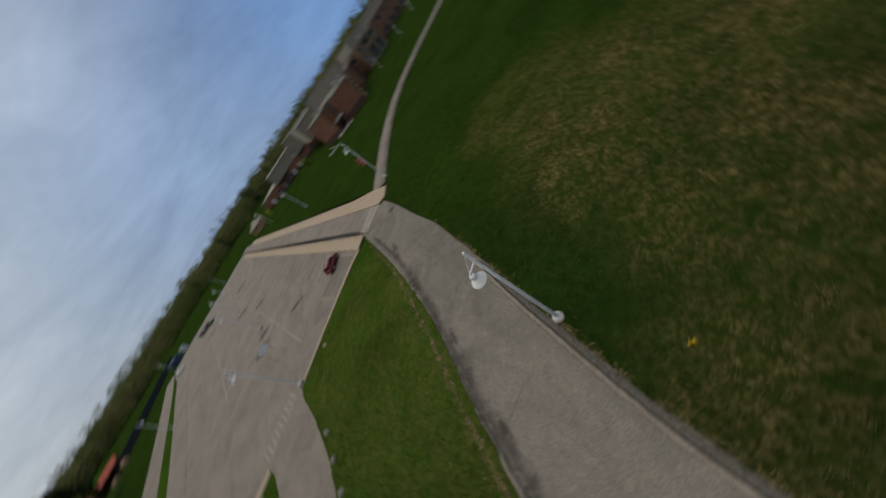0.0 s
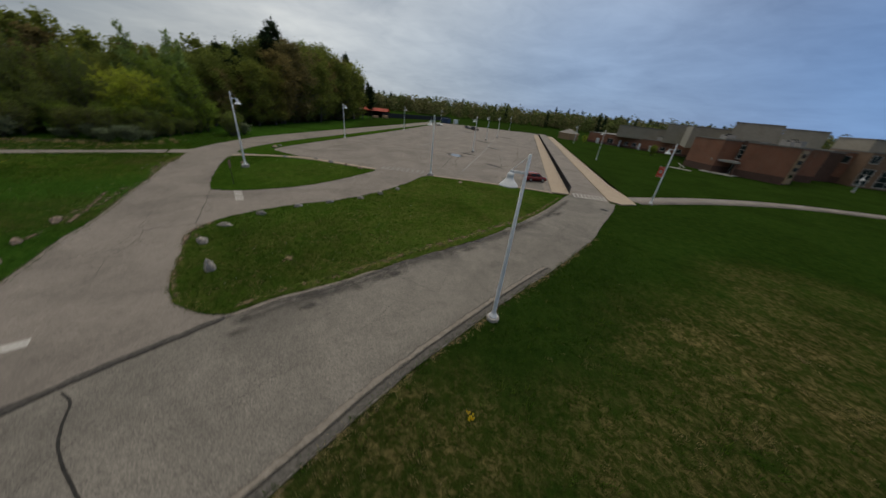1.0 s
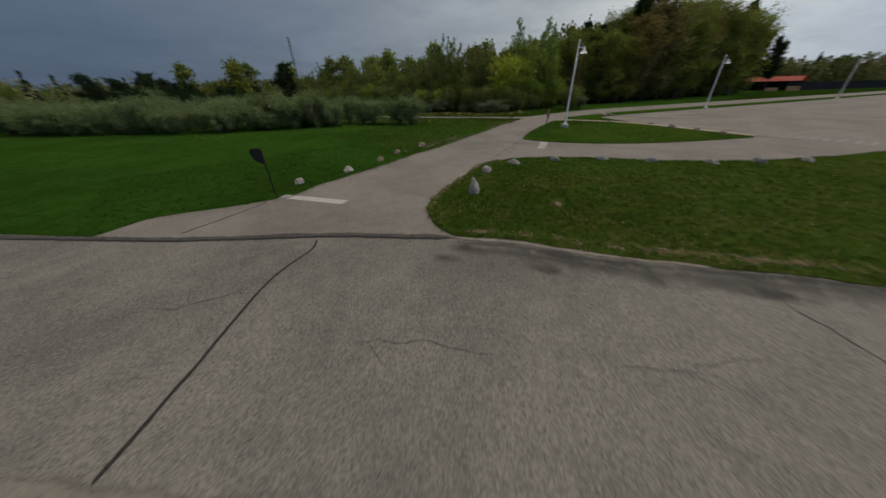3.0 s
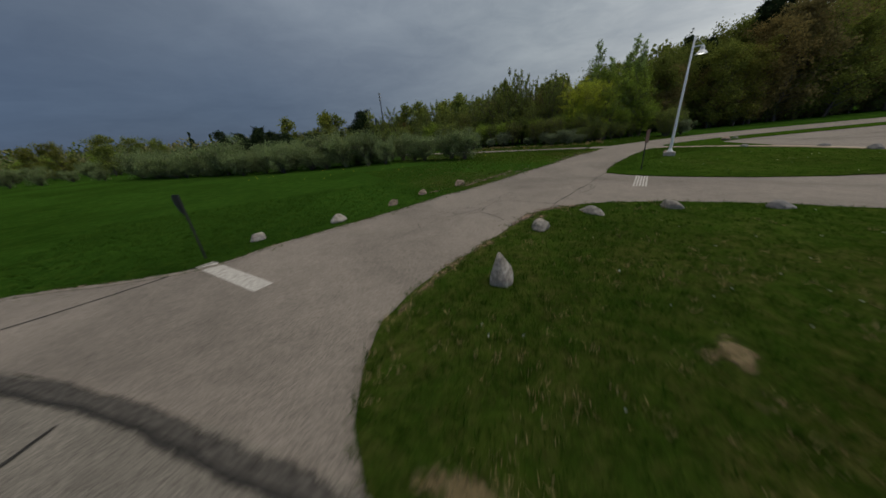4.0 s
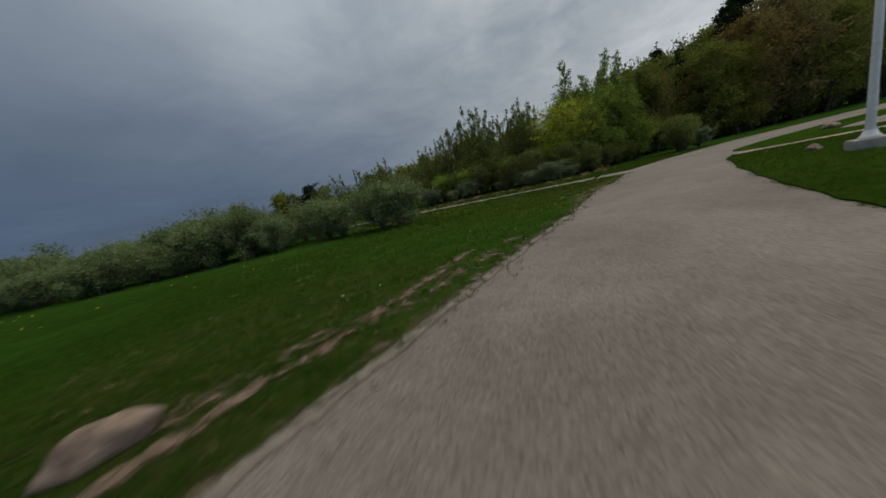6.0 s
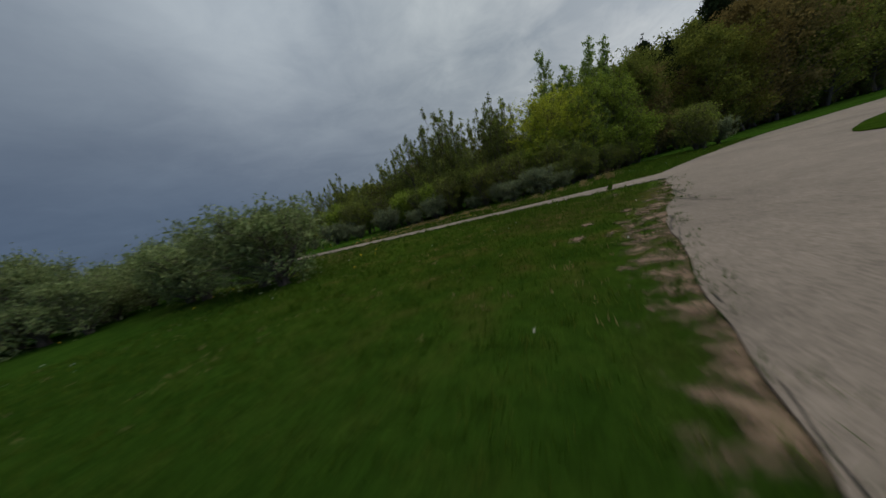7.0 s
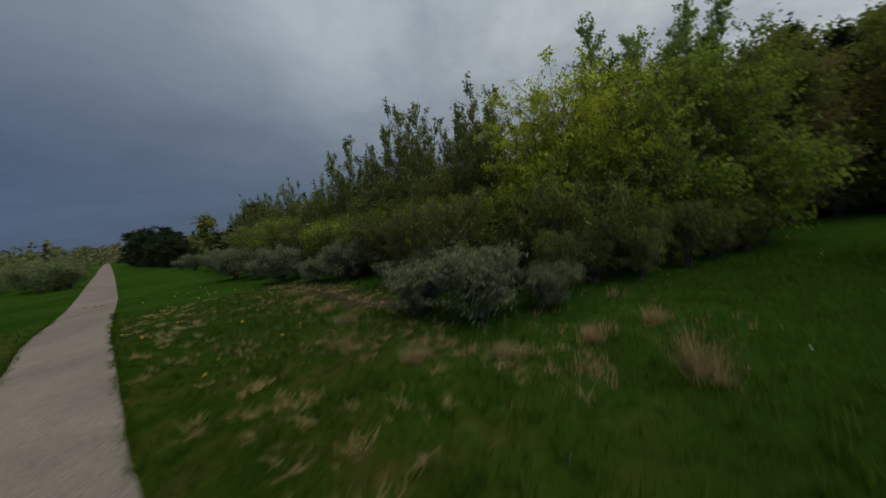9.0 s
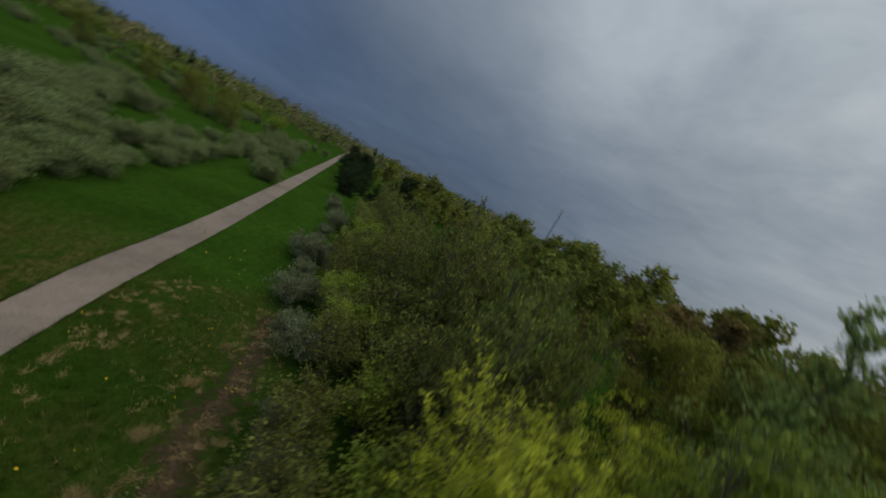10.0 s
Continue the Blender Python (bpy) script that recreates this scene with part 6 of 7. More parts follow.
# ---- cars ----
def car(x, y, heading, paint, label, length=4.55, suv=True, size=1.0):
    t = thing("car", pose(x, y, 0.01, 0, 0, heading) @ Matrix.Scale(size, 4), label, "car", "parked cars")
    L2, W, H = length / 2, 0.91, 1.68 if suv else 1.45
    low = [(-L2, 0.42), (-L2 + 0.06, 0.78), (-L2 + 0.18, 1.0), (L2 - 1.15, 0.98), (L2 - 0.25, 0.86), (L2 - 0.02, 0.68), (L2, 0.4), (L2 - 0.1, 0.25), (-L2 + 0.1, 0.25)]
    top = [(-L2 + 0.16, 1.0), (-L2 + 0.42, H - 0.12), (-L2 + 0.8, H), (0.25, H), (L2 - 1.75, H - 0.1), (L2 - 1.05, 0.98)] if suv else [(-L2 + 0.5, 0.98), (-L2 + 1.15, H - 0.04), (-0.5, H), (0.3, H - 0.02), (L2 - 1.3, 0.98)]

    def extrude(prof, w0, w1):
        bm = bmesh.new()
        zs = [p[1] for p in prof]
        wid = lambda z: w0 + (w1 - w0) * (z - min(zs)) / (max(zs) - min(zs))
        a = [bm.verts.new((px, wid(pz), pz)) for px, pz in prof]
        b = [bm.verts.new((px, -wid(pz), pz)) for px, pz in prof]
        bm.faces.new(a); bm.faces.new(b[::-1])
        for i in range(len(prof)):
            j = (i + 1) % len(prof)
            bm.faces.new((a[i], b[i], b[j], a[j]))
        bmesh.ops.recalc_face_normals(bm, faces=bm.faces)
        bmesh.ops.bevel(bm, geom=bm.edges[:], offset=0.045, segments=2, affect="EDGES")
        return bm

    body = part("body", extrude(low, W, W), paint, t, smooth=True)
    cabin = part("cabin", extrude(top, W - 0.02, W - 0.2), paint, t, smooth=True)
    # side glass, windscreen and rear window, a little proud
    for s in (1, -1):
        for x0, x1, k in ((-L2 + 0.75, -0.35, 0), (-0.25, L2 - 1.72, 1)):
            bm = bmesh.new()
            z0, z1 = 1.05, H - 0.17
            w = lambda z: (W - 0.02 + (-0.18) * (z - 1.0) / (H - 1.0)) * s + 0.012 * s
            dx = 0.35 if k else 0.0
            vs = [bm.verts.new((px, w(pz), pz)) for px, pz in ((x0, z0), (x1 + (0.28 if k else 0), z0), (x1 - dx * 0.3, z1), (x0 + (0 if k else 0.12), z1))]
            bm.faces.new(vs)
            bmesh.ops.solidify(bm, geom=bm.faces[:], thickness=0.01)
            part("side_window", bm, M["glass"], cabin)
    for px0, pz0, px1, pz1, nm in ((L2 - 1.08, 1.02, L2 - 1.7, H - 0.13, "windscreen"), (-L2 + 0.19, 1.08, -L2 + 0.4, H - 0.16, "rear_window")):
        s = 0.015 if nm == "windscreen" else -0.015
        bm = bmesh.new()
        bm.faces.new([bm.verts.new(v) for v in ((px0 + s, -0.74, pz0), (px0 + s, 0.74, pz0), (px1 + s, 0.62, pz1), (px1 + s, -0.62, pz1))])
        bmesh.ops.solidify(bm, geom=bm.faces[:], thickness=0.012)
        part(nm, bm, M["glass"], cabin)
    for s in (1, -1):
        for wx in (-L2 + 0.85, L2 - 0.88):
            bm = bmesh.new()
            m = Matrix.Translation((wx, s * (W - 0.1), 0.34)) @ Matrix.Rotation(radians(90), 4, "X")
            lathe(bm, [(0.0, -0.11), (0.30, -0.11), (0.34, -0.08), (0.34, 0.08), (0.30, 0.11), (0.0, 0.11)], 20, m)
            wheel = part("wheel", bm, M["tyre"], t, "black tyre on an alloy rim", True)
            bm = bmesh.new()
            lathe(bm, [(0.0, -0.125), (0.2, -0.12), (0.225, -0.09), (0.225, 0.09), (0.2, 0.12), (0.0, 0.125)], 14, m)
            part("rim", bm, M["rim"], wheel)
        bm = bmesh.new(); box(bm, L2 - 0.17, L2 - 0.02, s * 0.72 - 0.16, s * 0.72 + 0.16, 0.66, 0.80, 0.02)
        part("headlight", bm, M["frame"], t)
        bm = bmesh.new(); box(bm, -L2 + 0.0, -L2 + 0.16, s * 0.76 - 0.1, s * 0.76 + 0.1, 0.80, 1.0, 0.02)
        part("tail_light", bm, M["banner"], t)
        bm = bmesh.new(); box(bm, L2 - 1.5, L2 - 1.32, s * (W + 0.09) - 0.08, s * (W + 0.09) + 0.08, 0.98, 1.12, 0.03)
        part("mirror", bm, M["black"], t)
    return t


car(-35.3, 23.2, 94, M["car_red"], "dark red estate car parked facing the pavement", 4.35, size=0.77)
car(-152, 24.2, 20, M["car_white"], "white car parked at the far end of the lot", suv=False)
car(-146, 38.4, 24, M["car_black"], "black car parked at the far side of the lot", suv=False)
car(-140, 40.4, 24, M["car_black"], "dark car parked at the far side of the lot")


# ---- storm drain at the road's corner ----
def storm_drain(x, y, turn):
    t = thing("storm_drain", pose(x, y, 0.012, 0, 0, turn), "dark iron storm drain grate in the road", "drain")
    bm = bmesh.new()
    for a in ((-0.42, 0.42, -0.32, -0.26), (-0.42, 0.42, 0.26, 0.32), (-0.42, -0.36, -0.26, 0.26), (0.36, 0.42, -0.26, 0.26)):
        box(bm, *a, 0.0, 0.02)
    part("frame", bm, M["black"], t)
    for i in range(7):
        bm = bmesh.new(); box(bm, -0.33 + i * 0.1, -0.28 + i * 0.1, -0.26, 0.26, 0.0, 0.016); part("bar", bm, M["black"], t)
    # no hole: a flat near-black sheet paints the shade between the bars
    bm = bmesh.new(); box(bm, -0.36, 0.36, -0.26, 0.26, -0.004, 0.004); part("pit", bm, M["tyre"], t, "flat black sheet that paints the pit's shade behind the bars")


storm_drain(-22.55, 25.85, 45)


# ---- school building ----
def wall_box(name, p, q, depth, z0, z1, mat, parent, label="", cap=True):
    """A block whose front runs from p to q; it reaches back to the left of that line."""
    p, q = np.array(p, float), np.array(q, float)
    d = (q - p) / np.linalg.norm(q - p)
    n = np.array([-d[1], d[0]])
    bm = bmesh.new()
    low = [bm.verts.new((*v, z0)) for v in (p, q, q + n * depth, p + n * depth)]
    top = [bm.verts.new((*v, z1)) for v in (p, q, q + n * depth, p + n * depth)]
    bm.faces.new(top); bm.faces.new(low[::-1])
    for i in range(4):
        j = (i + 1) % 4
        bm.faces.new((low[i], low[j], top[j], top[i]))
    bmesh.ops.recalc_face_normals(bm, faces=bm.faces)
    w = part(name, bm, mat, parent, label)
    if cap:
        o = 0.12
        pts = [p - d * o - n * o, q + d * o - n * o, q + d * o + n * (depth + o), p - d * o + n * (depth + o)]
        bm = bmesh.new()
        low = [bm.verts.new((*v, z1)) for v in pts]; top = [bm.verts.new((*v, z1 + 0.28)) for v in pts]
        bm.faces.new(top); bm.faces.new(low[::-1])
        for i in range(4):
            bm.faces.new((low[i], low[(i + 1) % 4], top[(i + 1) % 4], top[i]))
        bmesh.ops.recalc_face_normals(bm, faces=bm.faces)
        part("roof", bm, M["roofing"], parent, "pale flat roof with a metal edge")
    return w


def opening(p, q, s, width, z0, z1, parent, cols=2, rows=2, door=False):
    """A window or door set in the front from p to q, s metres along it: frame, panes and sill."""
    p, q = np.array(p, float), np.array(q, float)
    d = (q - p) / np.linalg.norm(q - p)
    m = Matrix(((d[0], d[1], 0, p[0] + d[0] * s), (d[1], -d[0], 0, p[1] + d[1] * s), (0, 0, 1, 0), (0, 0, 0, 1)))
    f = 0.08
    bm = bmesh.new()
    for x in np.linspace(0, width - f, cols + 1):
        box(bm, x, x + f, -0.04, 0.05, z0, z1)
    for z in np.linspace(z0, z1 - f, rows + 1):
        box(bm, 0, width, -0.04, 0.045, z, z + f)
    bm.transform(m)
    win = part("door" if door else "window", bm, M["frame"], parent)
    bm = bmesh.new(); box(bm, 0.02, width - 0.02, -0.02, 0.012, z0 + 0.02, z1 - 0.02); bm.transform(m)
    part("pane", bm, M["glass"], win, "dark glass")
    bm = bmesh.new(); box(bm, -0.1, width + 0.1, -0.03, 0.12, z0 - 0.14, z0); bm.transform(m)
    part("sill", bm, M["beige"], win)


def school():
    t = thing("school_building", Matrix.Identity(4), "low red-brick school with stepped blocks and flat roofs", "building")

    def block(p, q, depth, height, mat="brick", base=1.7, label=""):
        wall_box("wall", p, q, depth, 0, height, M[mat], t, label)
        if base:
            pp, qq = np.array(p, float), np.array(q, float)
            d = (qq - pp) / np.linalg.norm(qq - pp); n = np.array([-d[1], d[0]])
            wall_box("plinth", pp - n * 0.08 - d * 0.08, qq - n * 0.08 + d * 0.08, depth + 0.1, -0.1, base, M["brick_dark_and_shade"], t, "darker brick base", False)

    # one-storey wing along the school road
    low_p, low_q = (-141, 103), (-98, 123)
    block(low_p, low_q, 34, 4.6, base=0.9)
    for s in (18.9, 22.5, 34.5, 40.7):
        opening(low_p, low_q, s, 2.0, 1.0, 2.5, t, 2, 1)
    opening(low_p, low_q, 10.4, 3.0, 0.1, 3.0, t, 2, 1, True)
    run = np.array([43, 20]) / math.hypot(43, 20)
    for s, w, h in ((5.0, 1.5, 2.4), (25.6, 0.9, 2.7), (30.4, 0.9, 2.4), (16.6, 0.6, 2.8)):
        a = np.array(low_p) + run * s
        bm = bmesh.new(); box(bm, 0, w, -0.5, -0.02, 0, h, 0.03); bm.transform(pose(a[0], a[1], 0, 0, 0, math.degrees(math.atan2(run[1], run[0]))))
        part("pilaster", bm, M["shade"], t, "white rendered pilaster")
    # two-storey entrance blocks, each stepping back behind the last
    a0, a1, b0, b1 = (-71.8, 89.7), (-61.7, 87.7), (-58.3, 90.7), (-49.3, 93.5)
    block(a0, a1, 20, 8.2)
    block(b0, b1, 6, 8.2)
    # recessed blocks take the darker brick: shade put into their colour
    block((-60.5, 96.8), (-53.6, 99.0), 14, 8.0, "brick_dark_and_shade", 0, "recessed side, its shade put in as darker brick")
    e0, e1 = (-64.4, 91.2), (-57.9, 93.2)
    block(e0, e1, 16, 8.5, "brick_dark_and_shade", 0, "recessed entrance bay, shaded by a darker brick colour")
    opening(e0, e1, 1.5, 3.7, 4.1, 7.5, t, 3, 3)
    opening(e0, e1, 0.9, 4.2, 0.1, 2.6, t, 4, 1, True)
    bm = bmesh.new(); box(bm, 0.2, 6.2, -3.6, 0.2, 3.0, 3.55, 0.03); bm.transform(pose(*e0, 0, 0, 0, 17))
    part("canopy", bm, M["grey_concrete"], t, "pale entrance canopy")
    for x in (0.6, 5.6):
        bm = bmesh.new(); box(bm, x, x + 0.4, -3.4, -3.0, 0, 3.0, 0.02); bm.transform(pose(*e0, 0, 0, 0, 17))
        part("canopy_post", bm, M["brick_dark_and_shade"], t)
    bm = bmesh.new(); box(bm, -0.4, 7.0, -6.0, 0, -0.02, 0.12); bm.transform(pose(*e0, 0, 0, 0, 17))
    part("entrance_slab", bm, M["grey_concrete"], t)
    c0, c1 = (-58.6, 107.2), (-55.6, 113.6)
    block(c0, c1, 8, 8.2)
    # darker brick again for a shaded recess
    block((-63.0, 112.5), (-60.6, 129.0), 14, 8.0, "brick_dark_and_shade", 0, "recessed side, its shade put in as darker brick")
    d0, d1 = (-62.7, 128.0), (-57.9, 134.0)
    block(d0, d1, 10, 8.4)
    opening(d0, d1, 1.0, 3.0, 5.7, 7.6, t, 2, 1)
    for p, q, w in ((b0, b1, 0.5), (c0, c1, 0.5)):
        pp, qq = np.array(p, float), np.array(q, float)
        d = (qq - pp) / np.linalg.norm(qq - pp)
        bm = bmesh.new(); box(bm, 0.02, 0.28, 0.3, 4.6, 0.2, 7.9, 0.02); bm.transform(pose(qq[0], qq[1], 0, 0, 0, math.degrees(math.atan2(d[1], d[0]))))
        part("end_panel", bm, M["wood"], t, "tan panelled end wall")
        for k in range(4):
            bm = bmesh.new(); box(bm, 0.29, 0.33, 0.9, 3.9, 1.6 + k * 1.55, 2.5 + k * 1.55); bm.transform(pose(qq[0], qq[1], 0, 0, 0, math.degrees(math.atan2(d[1], d[0]))))
            part("pane", bm, M["glass"], t)
    g0, g1 = (-56.1, 129.5), (-48.9, 142.5)
    block(g0, g1, 14, 9.0, "tan_brick", 0, "tan brick front with tall windows")
    for s, w in ((0.4, 1.9), (4.4, 4.0), (9.6, 3.2)):
        opening(g0, g1, s, w, 6.4, 8.4, t, 2, 1)
        opening(g0, g1, s, w + 0.6, 0.5, 4.9, t, 2, 3)
    h0, h1 = (-56.0, 155.0), (-38.0, 200.0)
    block(h0, h1, 18, 9.2)
    for i in range(6):
        opening(h0, h1, 7.4 + i * 7.2, 4.6, 6.3, 8.2, t, 3, 1)
        opening(h0, h1, 7.0 + i * 7.2, 5.4, 0.8, 3.4, t, 3, 1)
    # another recess with its shade in the brick colour
    block((-52.0, 142.0), (-54.5, 156.0), 16, 8.6, "brick_dark_and_shade", 0, "recessed side, its shade put in as darker brick")
    # clad upper storeys and plant on the roofs
    for p, q, dep, z1 in (((-72, 101.5), (-63.7, 107.3), 16, 13.0), ((-63.7, 107.4), (-56.6, 111.4), 10, 12.4), ((-108.7, 116), (-93, 129.5), 20, 11.6), ((-124.5, 106), (-111, 121), 16, 9.2), ((-93, 126), (-76, 110), -12, 11.0), ((-58, 131), (-52, 142), 12, 12.2), ((-60, 158), (-50, 186), 12, 12.0)):
        wall_box("upper_wall", p, q, dep, 4.4, z1, M["beige"], t, "beige clad upper storey")
    for x, y, z, s in ((-68, 96, 8.5, 1.0), (-66, 92.5, 8.5, 0.7), (-54, 95.6, 8.5, 0.8), (-57.5, 103, 8.3, 1.4), (-55.6, 101, 8.3, 1.0), (-122, 116, 4.9, 1.2), (-112, 119, 4.9, 1.2), (-104, 124, 4.9, 1.0), (-130, 112, 4.9, 1.0), (-53, 136, 9.2, 1.2)):
        bm = bmesh.new(); box(bm, x - 1.4 * s, x + 1.4 * s, y - 0.9 * s, y + 0.9 * s, z - 0.15, z + 1.1 * s, 0.05)
        unit = part("roof_unit", bm, M["grey_concrete"], t, "grey rooftop air unit")
        bm = bmesh.new(); lathe(bm, [(0.0, 0.0), (0.5 * s, 0.0), (0.5 * s, 0.25), (0.0, 0.25)], 12, Matrix.Translation((x, y, z + 1.1 * s))); part("fan_hood", bm, M["black"], unit)


school()
t = thing("bench_slab", pose(-62.5, 78.5, -0.02, 0, 0, 20), "pale stone slab with a leaning plaque on the lawn", "monument")
bm = bmesh.new(); box(bm, -2.6, 2.6, -0.7, 0.7, 0, 0.14, 0.03); part("slab", bm, M["grey_concrete"], t)
bm = bmesh.new(); box(bm, -1.0, 1.0, -0.12, 0.12, 0.4, 0.6, 0.03); bm.transform(pose(0, 0, 0.5, 0, 25, 0)); part("plaque", bm, M["grey_concrete"], t)
bm = bmesh.new(); rod(bm, (0, 0, 0.1), (0, 0, 0.95), 0.12); part("stem", bm, M["grey_concrete"], t)
tree = put(GREEN, -93, 98, scale=0.95)
tagged(tree, "small round yellow-green tree in front of the school", "tree")
tree = put(YELLOW, -126, 91, scale=0.42)
tagged(tree, "small yellow-green tree near the school road", "tree")
bm = bmesh.new(); box(bm, -4, 4, -3, 3, 0, 3.0, 0.05)
hut = thing("garden_shed", pose(-142, 92, 0, 0, 0, 10), "small tan shed with a pale roof beside the lot", "shed")
part("wall", bm, M["wood"], hut)
bm = bmesh.new(); lathe(bm, [(5.4, 3.0), (0.1, 5.2)], 4, Matrix.Rotation(radians(45), 4, "Z")); part("roof", bm, M["roofing"], hut)

# ---- far end of the lot ----
def barn():
    t = thing("machine_shed", pose(-178, -14, 0, 0, 0, 82), "dark open shed with an orange-red roof", "shed")
    for i in range(5):
        bm = bmesh.new(); box(bm, -6 + i * 4.2, -5.7 + i * 4.2, -3.2, -2.9, 0, 3.2)
        part("post", bm, M["black"], t)
    bm = bmesh.new(); box(bm, -6.1, 11.2, 2.8, 3.1, 0, 3.2); part("back_wall", bm, M["black"], t)
    bm = bmesh.new()
    vs = [bm.verts.new(v) for v in ((-6.4, -4.2, 3.1), (11.8, -4.2, 3.1), (11.8, 0, 4.6), (-6.4, 0, 4.6), (11.8, 4.2, 3.1), (-6.4, 4.2, 3.1))]
    bm.faces.new((vs[0], vs[1], vs[2], vs[3])); bm.faces.new((vs[3], vs[2], vs[4], vs[5]))
    bmesh.ops.solidify(bm, geom=bm.faces[:], thickness=0.15)
    part("roof", bm, M["orange"], t, "orange-red metal roof")


barn()
for i, (x, y, w, h, mt, lab) in enumerate([(-182, 32.5, 7.0, 2.7, "blue", "dark blue steel container beside the lot"), (-190, 34, 6.0, 2.4, "blue", "blue steel container behind another one"), (-170, -4, 3.0, 1.4, "wood", "stack of timber on the grass"), (-166, -9, 2.4, 1.1, "wood", "stack of timber on the grass"), (-184, 39, 1.6, 2.6, "shade", "white upright cabin beside the lot")]):
    t = thing("container" if mt == "blue" else ("timber_stack" if mt == "wood" else "cabin"), pose(x, y, 0, 0, 0, 24), lab, "container" if mt == "blue" else ("timber" if mt == "wood" else "cabin"))
    bm = bmesh.new(); box(bm, -w / 2, w / 2, -1.2, 1.2, 0, h, 0.04); part("body", bm, M[mt], t)
    bm = bmesh.new()
    for k in range(int(w / 0.5)):
        box(bm, -w / 2 + 0.2 + k * 0.5, -w / 2 + 0.3 + k * 0.5, -1.24, -1.2, 0.1, h - 0.1)
    part("ribs", bm, M[mt], t)
t = thing("screen_fence", Matrix.Identity(4), "long black mesh fence round the sports field", "fence")
for i in range(20):
    x, y = -172 - 2.4 * i, -6 + 2.6 * i * 0.9
    bm = bmesh.new(); rod(bm, (x, y, 0), (x, y, 2.6), 0.06, n=6); part("post", bm, M["black"], t)
    bm = bmesh.new(); box(bm, 0, math.hypot(2.4, 2.34), -0.02, 0.02, 0.1, 2.5); bm.transform(Matrix.Translation((x, y, 0)) @ Matrix.Rotation(math.atan2(2.34, -2.4), 4, "Z")); part("panel", bm, M["black"], t)


# ---- distance ----
def lattice_mast(x, y, h):
    t = thing("radio_mast", pose(x, y, land(x, y) - 1), "tall thin lattice radio mast on the horizon", "mast")
    corners = [(1.4 * math.cos(a), 1.4 * math.sin(a)) for a in (0.3, 2.4, 4.5)]
    for c in corners:
        bm = bmesh.new(); rod(bm, (c[0], c[1], 0), (c[0] * 0.6, c[1] * 0.6, h), 0.30, 0.22, 5); part("leg", bm, M["black"], t)
    bm = bmesh.new()
    for i in range(22):
        z = h * i / 22
        for k in range(3):
            a, b = corners[k], corners[(k + 1) % 3]
            rod(bm, (a[0], a[1], z), (b[0], b[1], z + h / 22), 0.12, n=4)
    part("bracing", bm, M["black"], t)
    for z in (h - 2, h - 8, h - 13):
        bm = bmesh.new(); lathe(bm, [(2.6, z), (2.6, z + 1.6)], 10); part("antenna_ring", bm, M["grey_concrete"], t)


lattice_mast(-184, -614, 82)
for x, y, w, d, h in ((108, -442, 62, 22, 6), (60, -470, 44, 20, 6), (150, -395, 30, 16, 5), (222, -380, 40, 18, 5), (254, -300, 26, 16, 5)):
    t = thing("warehouse", pose(x, y, land(x, y) - 0.5, 0, 0, 15), "distant low warehouse with a pale roof", "building", "distant buildings")
    bm = bmesh.new(); box(bm, -w / 2, w / 2, -d / 2, d / 2, 0, h); part("wall", bm, M["beige"], t)
    bm = bmesh.new()
    vs = [bm.verts.new(v) for v in ((-w / 2 - 1, -d / 2 - 1, h), (w / 2 + 1, -d / 2 - 1, h), (w / 2 + 1, 0, h + 2.4), (-w / 2 - 1, 0, h + 2.4), (w / 2 + 1, d / 2 + 1, h), (-w / 2 - 1, d / 2 + 1, h))]
    bm.faces.new((vs[0], vs[1], vs[2], vs[3])); bm.faces.new((vs[3], vs[2], vs[4], vs[5]))
    bmesh.ops.solidify(bm, geom=bm.faces[:], thickness=0.2)
    part("roof", bm, M["roofing"], t, "pale metal roof")


# ---- grass: blades where the camera passes near ----
def on_paving(p):
    paved = inside(p, road_loop) | inside(p, drive_loop) | inside(p, lot_loop) | inside(p, path_loop)
    for line, half in ((curve_points(WALK_RIGHT, 1.0), 1.6),):
        seg = line[:160]
        for i in range(0, len(p), 20000):
            q = p[i:i + 20000]
            near = np.zeros(len(q), bool)
            for c in seg[::2]:
                near |= np.hypot(q[:, 0] - c[0], q[:, 1] - c[1]) < half
            paved[i:i + 20000] |= near
    green = inside(p, island_loop) | inside(p, small_loop) | inside(p, verge_loop)
    return paved & ~green, green


def blades(points, z, height, blades_each, rng_, spread=0.05, width=0.008, lean=0.45):
    n = len(points) * blades_each
    base = np.repeat(points, blades_each, 0) + rng_.normal(size=(n, 2)) * spread
    zz = np.repeat(z, blades_each)
    h = np.repeat(height, blades_each) * rng_.uniform(0.55, 1.25, n)
    a = rng_.uniform(0, 2 * np.pi, n)
    side = np.stack([np.cos(a), np.sin(a)], 1) * (width * (0.7 + h * 4))[:, None]
    tip = base + np.stack([np.cos(a + 1.57), np.sin(a + 1.57)], 1) * (h * lean * rng_.uniform(0.2, 1.6, n))[:, None]
    v = np.stack([np.column_stack([base - side, zz]), np.column_stack([base + side, zz]), np.column_stack([tip, zz + h])], 1).reshape(-1, 3)
    return v, np.arange(3 * n).reshape(-1, 3)


